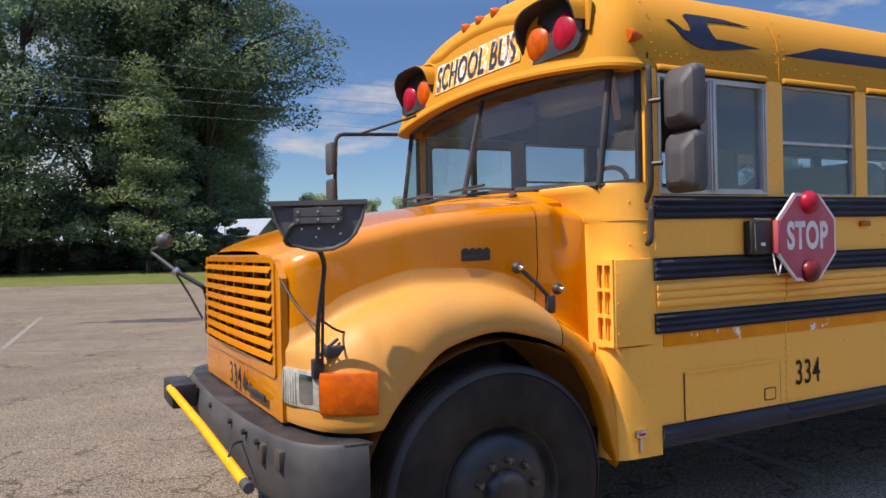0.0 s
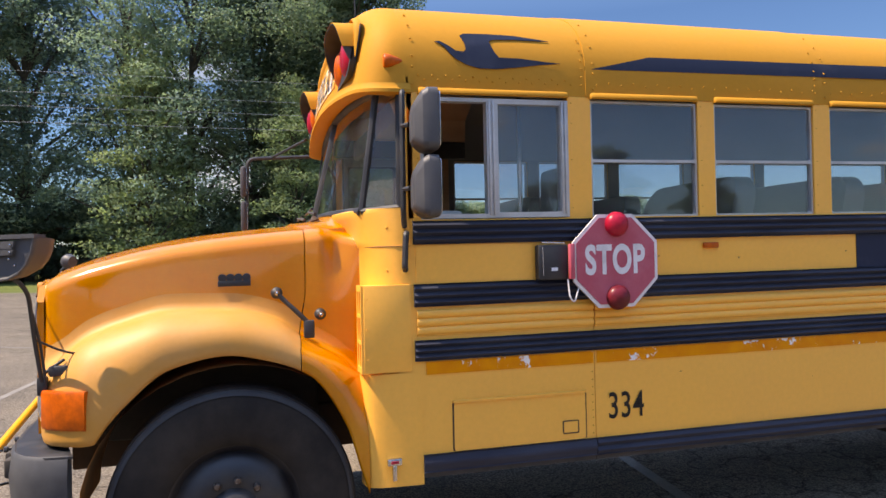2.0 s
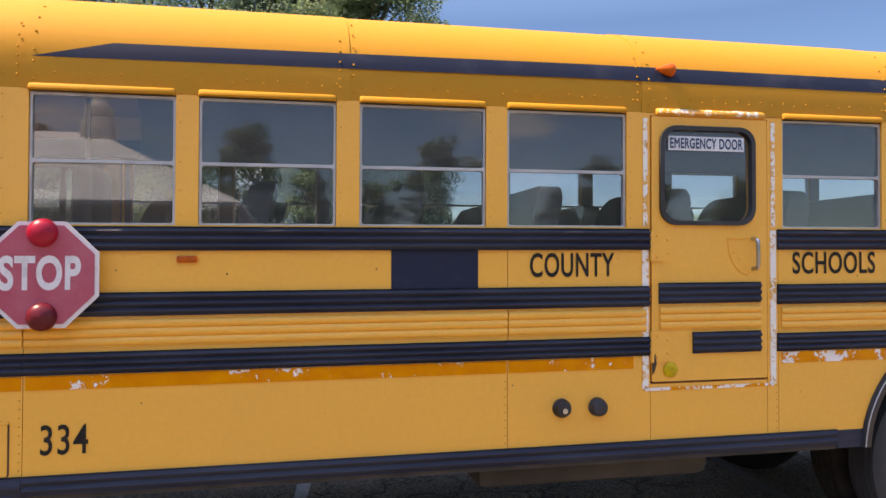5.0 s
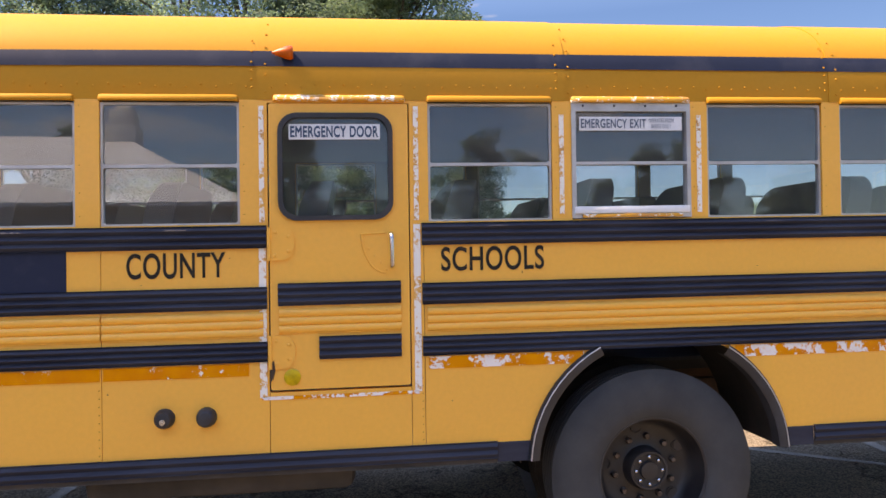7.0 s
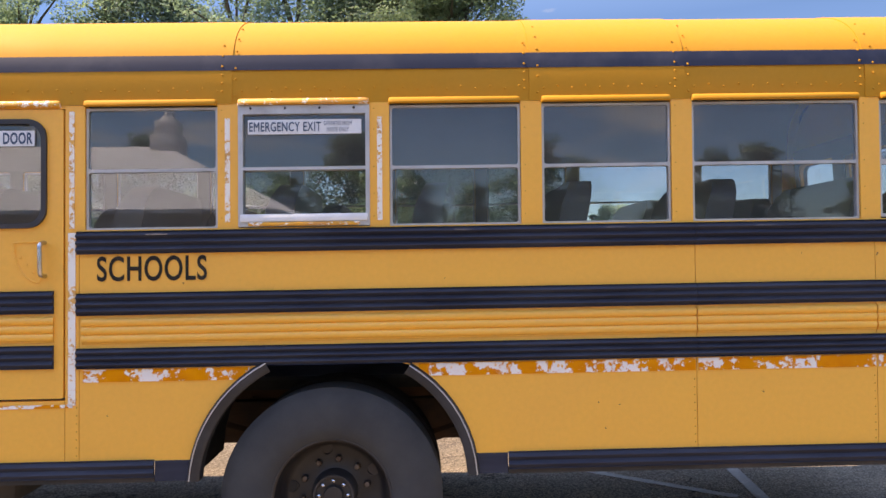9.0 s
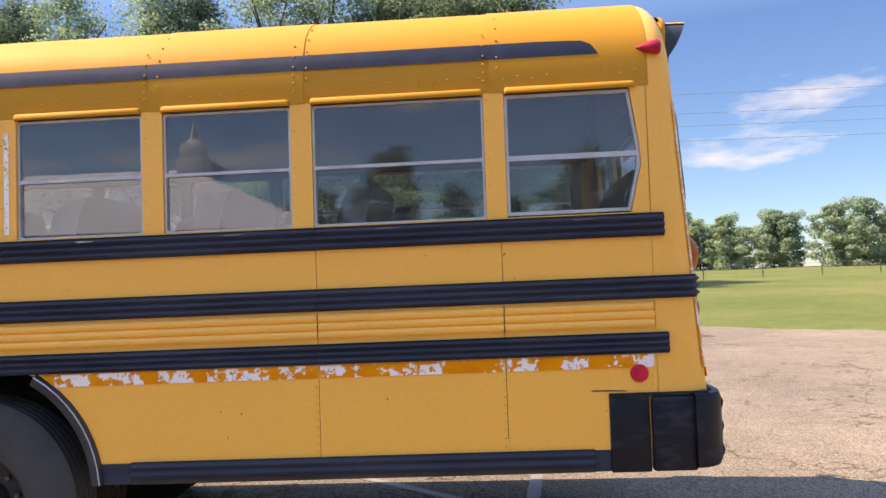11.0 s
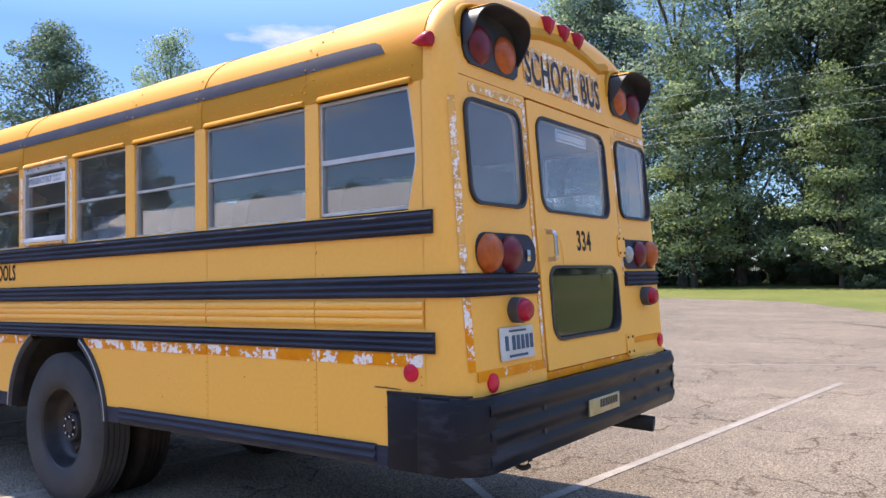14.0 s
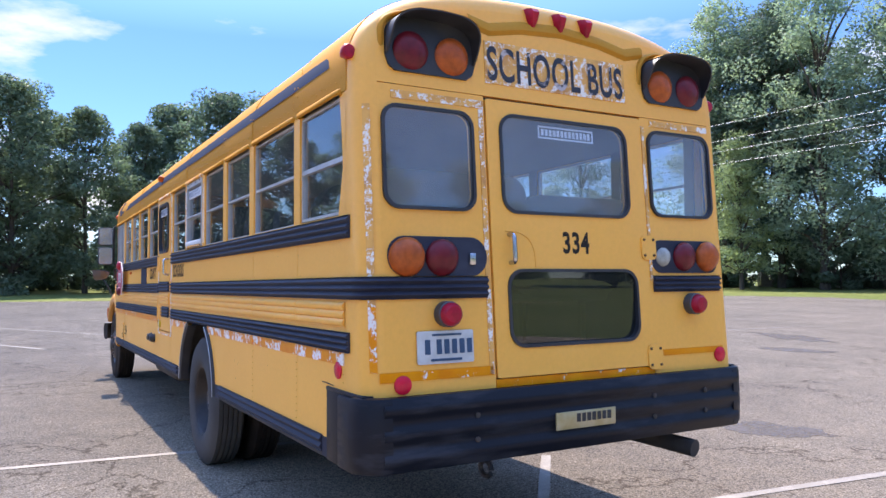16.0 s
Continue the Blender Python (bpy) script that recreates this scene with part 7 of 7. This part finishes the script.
# hood latch, badge, hook, hinge
def disc(name, p, axis, r, mat, label=""):
    return part(name, lathe(bmesh.new(), p, axis, [(r, 0), (r, 0.01), (r * 0.8, 0.022), (r * 0.4, 0.03), (0, 0.031)], 14), mat, bus, label)


disc("latch_button", (-0.595, 0.24, 1.507), (0, -1, 0), 0.028, STEEL_BLACK, "black and chrome hood latch button")
disc("latch_cap", (-0.595, 0.215, 1.507), (0, -1, 0), 0.014, CHROME)
disc("latch_button", (-0.395, 0.205, 1.4), (0, -1, 0), 0.028, STEEL_BLACK, "black and chrome hood latch button")
disc("latch_cap", (-0.395, 0.18, 1.4), (0, -1, 0), 0.014, CHROME)
part("latch_strap", tube(bmesh.new(), [(-0.59, 0.215, 1.5), (-0.52, 0.185, 1.43), (-0.46, 0.185, 1.37)], 0.011, 8), STEEL_BLACK, bus, "black rubber hood strap")
part("latch_tail", boxed((-0.475, 0.17, 1.29), (-0.425, 0.195, 1.375), 0.008), STEEL_BLACK, bus)
bd = part("badge", boxed((-0.862, 0.2765, 1.545), (-0.712, 0.286, 1.572), 0.002), STEEL_BLACK, bus, "dark badge of rounded shapes")
for k in range(4):
    part("badge_shape", lathe(bmesh.new(), (-0.842 + 0.037 * k, 0.28, 1.585), (0, -1, 0), [(0.02, -0.01), (0.02, 0.002), (0.01, 0.003)], 10), STEEL_BLACK, bd)
hk = part("towing_clip", boxed((-0.125, -0.018, 0.7), (-0.055, 0.002, 0.735), 0.008), CHROME, bus, "chrome clip with a red insert")
part("insert", boxed((-0.108, -0.022, 0.712), (-0.072, -0.016, 0.724)), REDLENS, hk)
part("stem", boxed((-0.1, -0.014, 0.63), (-0.08, 0.002, 0.705), 0.004), CHROME, hk)
part("door_check", tube(bmesh.new(), bend([(-0.012, -0.004, 1.77), (-0.022, -0.035, 1.765), (-0.03, -0.035, 1.615), (-0.02, -0.004, 1.6)], 0.02), 0.014, 8), STEEL_BLACK, bus)

# front bumper
fb = [(-1.455, -0.035), (-1.56, -0.022), (-1.64, 0.03), (-1.7, 0.12), (-1.745, 0.3), (-1.775, 0.6), (-1.795, 1.22)]
fb = fb + [(x, W - y) for x, y in reversed(fb[:-1])]
path = []
for k, (x, y) in enumerate(fb):
    a, b = Vector(fb[max(0, k - 1)]), Vector(fb[min(len(fb) - 1, k + 1)])
    d = (b - a).normalized()
    path.append((x, y, -d.y, d.x))
bmp = part("front_bumper", sweep(bmesh.new(), [(-0.05, 0.87), (-0.012, 0.885), (0.0, 0.87), (0.012, 0.78), (0.0, 0.64), (-0.02, 0.61), (-0.05, 0.615)], [(x, y, nx, ny) for x, y, nx, ny in path]), GREY_BUMPER, bus, "greyed black steel front bumper")
part("bumper_top", plate(bmesh.new(), [(x + 0.02, y) for x, y in fb] + [(-1.5, W - 0.2), (-1.5, 0.2)], [], lambda u, v, w: (u, v, 0.872 + w), 0.01), STEEL_BLACK, bmp)
# dark blocks set on the bumper for the slots' shaded hollows
for y, x in ((0.31, -1.776), (0.17, -1.744), (2.05, -1.776), (2.19, -1.744)):
    part("tow_slot", boxed((x, y, 0.765), (x + 0.06, y + 0.075, 0.845), 0.01), UNDER, bmp)
for y in (0.36, 0.56, 0.8, 1.22, 1.64):
    part("bolt", lathe(bmesh.new(), (-1.765 - 0.03 * min(1, y), y, 0.85), (-1, 0, 0), [(0.014, 0.0), (0.014, 0.014), (0.006, 0.018)], 8), STEEL_BLACK, bmp)
gb = part("crossing_gate_box", boxed((-1.93, 1.62, 0.77), (-1.8, 1.95, 0.9), 0.012), STEEL_BLACK, bus, "black box of the crossing gate on the bumper")
part("gate_arm", tube(bmesh.new(), [(-1.93, 1.68, 0.878), (-1.9, 0.9, 0.82), (-1.876, 0.13, 0.75)], 0.021, 12), worn("gate_yellow", (0.8, 0.38, 0.006), (0.72, 0.32, 0.006), 5.0, 0.4, 0.7, 0.4, fine=30.0), gb, "yellow crossing gate arm")
part("tip", tube(bmesh.new(), [(-1.878, 0.16, 0.753), (-1.875, 0.1, 0.748)], 0.022, 10), PLASTIC, gb)
part("wire_loop", tube(bmesh.new(), bend([(-1.79, 0.45, 0.68), (-1.85, 0.3, 0.7), (-1.9, 0.36, 0.78), (-1.85, 0.5, 0.82), (-1.79, 0.6, 0.8)], 0.06), 0.006, 6), STEEL_BLACK, gb)

# mirrors
def mirror_head(z0, z1, y0, y1, x):
    """A squarish head whose back rises to an off-centre ridge."""
    bm = bmesh.new()
    rows = []
    for inset, off, r in ((0.012, 0.062, 0.03), (0.0, 0.055, 0.035), (0.0, 0.03, 0.035), (0.012, 0.005, 0.035), (0.05, -0.028, 0.035), (0.08, -0.038, 0.015)):
        rows.append([(x + off - 0.02 * (y1 - u) / (y1 - y0) * (off < 0.05), u, v) for u, v in rrect(y0 + inset * 0.7, z0 + inset * 0.55, y1 - inset * 0.9, z1 - inset * 1.3, r, 5)])
    vs = loft(bm, rows, True)
    bm.faces.new(vs[-1]), bm.faces.new(vs[0][::-1])
    m = part("side_mirror", bm, PLASTIC, bus, "dark grey side mirror head", 20.0)
    part("glass", plate(bmesh.new(), rrect(y0 + 0.014, z0 + 0.014, y1 - 0.014, z1 - 0.014, 0.025, 4), [], lambda u, v, w: (x + 0.064 + w, u, v), 0.003), CHROME, m)


mirror_head(2.125, 2.4, -0.28, -0.07, 0.025)
mirror_head(1.83, 2.105, -0.28, -0.07, 0.025)
bm = bmesh.new()
tube(bm, bend([(-0.015, 0.0, 2.43), (-0.03, -0.045, 2.42), (-0.035, -0.05, 1.86), (-0.02, 0.0, 1.8)], 0.03), 0.013, 8)
for z in (2.26, 1.97):
    tube(bm, [(-0.033, -0.048, z), (-0.01, -0.1, z)], 0.012, 8)
part("mirror_bracket", bm, STEEL_BLACK, bus)
bm = bmesh.new()
tube(bm, bend([(-0.2, 2.4, 2.45), (-0.68, 2.4, 2.43), (-0.7, 2.42, 1.82), (-0.25, 2.38, 1.86)], 0.06), 0.014, 8)
tube(bm, [(-0.29, 1.9, 2.5), (-0.5, 2.39, 2.44)], 0.01, 8)
part("mirror_bracket", bm, STEEL_BLACK, bus)
for z in (2.26, 2.0):
    m = part("side_mirror", boxed((-0.735, 2.36, z - 0.115), (-0.69, 2.5, z + 0.115), 0.022), PLASTIC, bus, "dark grey side mirror head")
    part("glass", boxed((-0.69, 2.375, z - 0.095), (-0.687, 2.485, z + 0.095)), CHROME, m)


def cross_mirror():
    d = Vector((0.9, -0.42, 0)).normalized()
    n = Vector((-0.42, -0.9, 0)).normalized()
    c = Vector((-1.655, -0.115, 1.775))
    # flat back with a D outline, its mirror bowl on the far side
    out = [(-0.165, 0.0), (-0.15, -0.06), (-0.125, -0.105), (-0.09, -0.14), (-0.045, -0.158), (0.0, -0.165), (0.05, -0.16), (0.095, -0.14), (0.13, -0.105), (0.152, -0.06), (0.165, 0.0)]
    bm = bmesh.new()
    rows = []
    for sc, off in ((0.0, 0.035), (0.5, 0.036), (0.93, 0.036), (0.97, 0.046), (1.0, 0.046), (1.02, 0.038), (1.0, 0.02), (0.95, -0.06), (0.8, -0.12), (0.45, -0.155), (0.0, -0.165)):
        rows.append([c + d * (u * sc) + Vector((0, 0, v * sc if sc > 0.9 else v * sc - 0.02 * (1 - sc))) + n * off for u, v in out])
    loft(bm, rows)
    m = part("crossview_mirror", bm, PLASTIC, bus, "black bowl-shaped crossview mirror on a bent tube arm")
    bm = bmesh.new()
    lid = [c + d * 0.172 + n * 0.05, c - d * 0.172 + n * 0.05, c - d * 0.13 - n * 0.07, c + d * 0.13 - n * 0.07]
    vs = loft(bm, [[p + Vector((0, 0, h)) for p in lid] for h in (-0.003, 0.014)], True)
    bm.faces.new(vs[0]), bm.faces.new(vs[1][::-1])
    part("lid", bm, GREY_BUMPER, m)
    for z0, z1, o in ((-0.012, -0.042, 0.052), (-0.045, -0.066, 0.056)):
        bm = bmesh.new()
        q = [c + d * a + n * o + Vector((0, 0, z)) for a, z in ((-0.085, z0), (0.085, z0), (0.078, z1), (-0.085, z1))]
        vs = loft(bm, [q, [p - n * 0.02 for p in q]], True)
        bm.faces.new(vs[0]), bm.faces.new(vs[1][::-1])
        p_ = part("plate", bm, GREY_BUMPER, m)
        for a in (-0.07, 0.0, 0.07):
            part("rivet", lathe(bmesh.new(), c + d * a + n * o + Vector((0, 0, (z0 + z1) / 2)), n, [(0.006, 0), (0.005, 0.004), (0.002, 0.005)], 8), CHROME, p_)
    for a, z in ((-0.06, -0.085), (0.0, -0.085), (0.05, -0.08), (-0.01, -0.115), (0.075, -0.105)):
        part("rivet", lathe(bmesh.new(), c + d * a + n * 0.036 + Vector((0, 0, z)), n, [(0.006, 0), (0.005, 0.003), (0.002, 0.004)], 8), CHROME, m)
    t = lambda pts, r: part("arm", tube(bmesh.new(), bend(pts, 0.05), r, 10), STEEL_BLACK, m)
    t([(-1.62, -0.17, 1.715), (-1.76, -0.12, 1.71), (-1.785, -0.1, 1.64), (-1.64, -0.05, 1.625), (-1.6, 0.0, 1.56), (-1.6, 0.1, 1.34), (-1.585, 0.165, 1.13)], 0.0095)
    t([(-1.595, 0.04, 1.47), (-1.58, 0.1, 1.34), (-1.57, 0.15, 1.15)], 0.006)
    t([(-1.6, 0.1, 1.355), (-1.5, 0.16, 1.29), (-1.4, 0.215, 1.265)], 0.005)
    t([(-1.6, 0.12, 1.32), (-1.64, 0.26, 1.4), (-1.66, 0.4, 1.5)], 0.0045)
    t([(-1.585, 0.15, 1.2), (-1.5, 0.16, 1.26)], 0.007)
    part("foot", boxed((-1.608, 0.145, 1.11), (-1.566, 0.18, 1.19), 0.008), STEEL_BLACK, m)
    part("foot_wedge", boxed((-1.56, 0.13, 1.19), (-1.47, 0.17, 1.235), 0.01), STEEL_BLACK, m)


cross_mirror()
# the right-hand one is seen end-on past the hood
m = part("crossview_mirror", lathe(bmesh.new(), (-1.87, 2.2, 1.695), (-0.75, 0.55, 0.1), [(0.038, -0.03), (0.052, 0.0), (0.05, 0.02), (0.035, 0.045), (0, 0.052)], 18), PLASTIC, bus, "small dark crossview mirror on a long tube arm")
part("arm", tube(bmesh.new(), bend([(-1.89, 2.24, 1.66), (-1.945, 2.3, 1.632), (-1.822, 2.14, 1.51), (-1.67, 2.056, 1.405), (-1.62, 2.2, 1.3), (-1.59, 2.26, 1.15)], 0.03), 0.014, 10), STEEL_BLACK, m)
part("arm", tube(bmesh.new(), [(-1.825, 2.14, 1.5), (-1.75, 2.1, 1.36), (-1.685, 2.059, 1.217)], 0.007, 8), STEEL_BLACK, m)
part("clamp", lathe(bmesh.new(), (-1.822, 2.14, 1.505), (-0.6, -0.5, -0.5), [(0.02, -0.02), (0.02, 0.02)], 10), CHROME, m)
part("foot", boxed((-1.63, 2.24, 1.1), (-1.56, 2.29, 1.3), 0.01), STEEL_BLACK, m)

# --- interior
for x0, x1, y0 in ((-0.1, 5.1, 0.05), (5.1, 6.62, 0.76), (6.62, 9.3, 0.05)):
    part("floor", boxed((x0, y0, 0.985), (x1, W - y0, 1.005)), FLOOR, bus)
for y in (0.036, W - 0.05):
    for x0, x1, z0 in ((0.9 if y > 1 else 0.05, 5.1, 1.005), (5.1, 6.62, 1.23), (6.62, 9.25, 1.005)):
        part("inner_wall", boxed((x0, y, z0), (x1, y + 0.014, 1.83)), INTERIOR, bus)
part("rear_inner_wall", plate(bmesh.new(), rrect(0.06, 1.005, W - 0.06, 2.5), [rrect(0.12, 1.85, 0.62, 2.36), rrect(0.78, 1.17, 1.67, 2.37), rrect(1.82, 1.87, 2.32, 2.38)], lambda u, v, w: (xr(v) - 0.04 - w, u, v), 0.01), INTERIOR, bus)


def bench(x, y0, y1):
    """A bench seat with a high rounded back, its back at x."""
    s = part("passenger_seat", boxed((x - 0.42, y0, 1.36), (x + 0.02, y1, 1.48), 0.04), SEAT, bus, "dark vinyl bench seat with a high rounded back")
    out = rrect(y0, 1.42, y1, 2.06, 0.13, 6)
    part("backrest", plate(bmesh.new(), out, [], lambda u, v, w: (x + (v - 1.42) * 0.2 + w - 0.05 * (1 - abs(2 * (v - 1.735) / 0.63) ** 2) * (w < 0.05), u, v), 0.11), SEAT, s)
    for y in (y0 + 0.1, y1 - 0.1):
        part("leg", boxed((x - 0.2, y - 0.02, 1.21 if 5.0 < x < 6.9 else 1.0), (x - 0.16, y + 0.02, 1.37)), STEEL_BLACK, s)


for k in range(12):
    x = 1.03 + 0.735 * k
    if k:
        bench(min(x, 9.04), 0.1, 1.03)
    if k < 11:
        bench(x + 0.06, 1.42, W - 0.1)
drvs = part("driver_seat", boxed((0.62, 0.4, 1.4), (1.08, 0.86, 1.54), 0.05), SEAT, bus, "dark high-backed driver seat")
part("backrest", boxed((1.0, 0.42, 1.5), (1.12, 0.84, 2.16), 0.05), SEAT, drvs)
part("pedestal", boxed((0.72, 0.5, 1.0), (1.0, 0.76, 1.4), 0.02), STEEL_BLACK, drvs)
sw = part("steering_wheel", tube(bmesh.new(), [(0.2 + 0.09 * math.cos(radians(a)), 0.62 + 0.23 * math.sin(radians(a)), 1.83 + 0.2 * math.cos(radians(a))) for a in range(0, 361, 15)], 0.014, 8), STEEL_BLACK, bus, "black steering wheel")
part("spoke", tube(bmesh.new(), [(0.2, 0.39, 1.83), (0.19, 0.62, 1.825), (0.2, 0.85, 1.83)], 0.012, 8), STEEL_BLACK, sw)
part("column", tube(bmesh.new(), [(0.19, 0.62, 1.825), (-0.1, 0.62, 1.6)], 0.03, 8), STEEL_BLACK, sw)
part("dashboard", boxed((-0.16, 0.16, 1.45), (0.1, W - 0.16, 1.82), 0.03), PLASTIC, bus, "grey dashboard")
part("dash_pod", boxed((0.02, 0.08, 1.62), (0.3, 0.34, 1.88), 0.03), PALEDASH, bus)
# over the entry door: a tan header under the roof's curve, a dark rail and a tan post
bm = bmesh.new()
header = [(2.33, 2.565), (2.31, 2.74), (2.02, 2.9), (2.0, 2.89), (2.285, 2.73), (2.305, 2.565)]
vs = loft(bm, [[(x, y, z) for y, z in header] for x in (-0.03, 1.0)], True)
bm.faces.new(vs[0]), bm.faces.new(vs[1][::-1])
part("door_header", bm, TANPANEL, bus, "tan panel over the entry door")
part("door_rail", boxed((-0.03, 2.29, 2.43), (1.0, 2.34, 2.562), 0.01), STEEL_BLACK, bus)
part("door_post", boxed((0.75, 2.3, 1.0), (0.86, 2.345, 2.428), 0.01), TANPANEL, bus)
part("inner_mirror", boxed((-0.02, 0.9, 2.3), (0.02, 1.5, 2.42), 0.015), PLASTIC, bus)
part("visor_box", boxed((0.02, 0.15, 2.36), (0.2, 1.0, 2.5), 0.02), CEILING, bus)
fan = part("cab_fan", lathe(bmesh.new(), (0.08, 0.3, 2.24), (1, 0.3, 0), [(0.09, 0), (0.09, 0.04), (0.03, 0.06), (0, 0.06)], 16), PLASTIC, bus, "small round cab fan")
part("fan_arm", tube(bmesh.new(), [(0.08, 0.3, 2.24), (-0.02, 0.22, 2.44)], 0.018, 8), TANPANEL, fan)
part("pole", tube(bmesh.new(), [(0.95, 1.0, 1.0), (0.95, 1.0, 2.9)], 0.016, 8), CHROME, bus)
part("modesty_panel", boxed((1.12, 1.42, 1.0), (1.15, W - 0.1, 1.9), 0.01), SEAT, bus)
part("modesty_panel", boxed((1.16, 0.1, 1.0), (1.18, 1.0, 1.75), 0.01), SEAT, bus)


# the body slopes with its springs, but its posts and panel seams stand plumb
for ob in bus.children_recursive:
    for v in ob.data.vertices:
        v.co.x += math.tan(radians(0.458)) * v.co.z
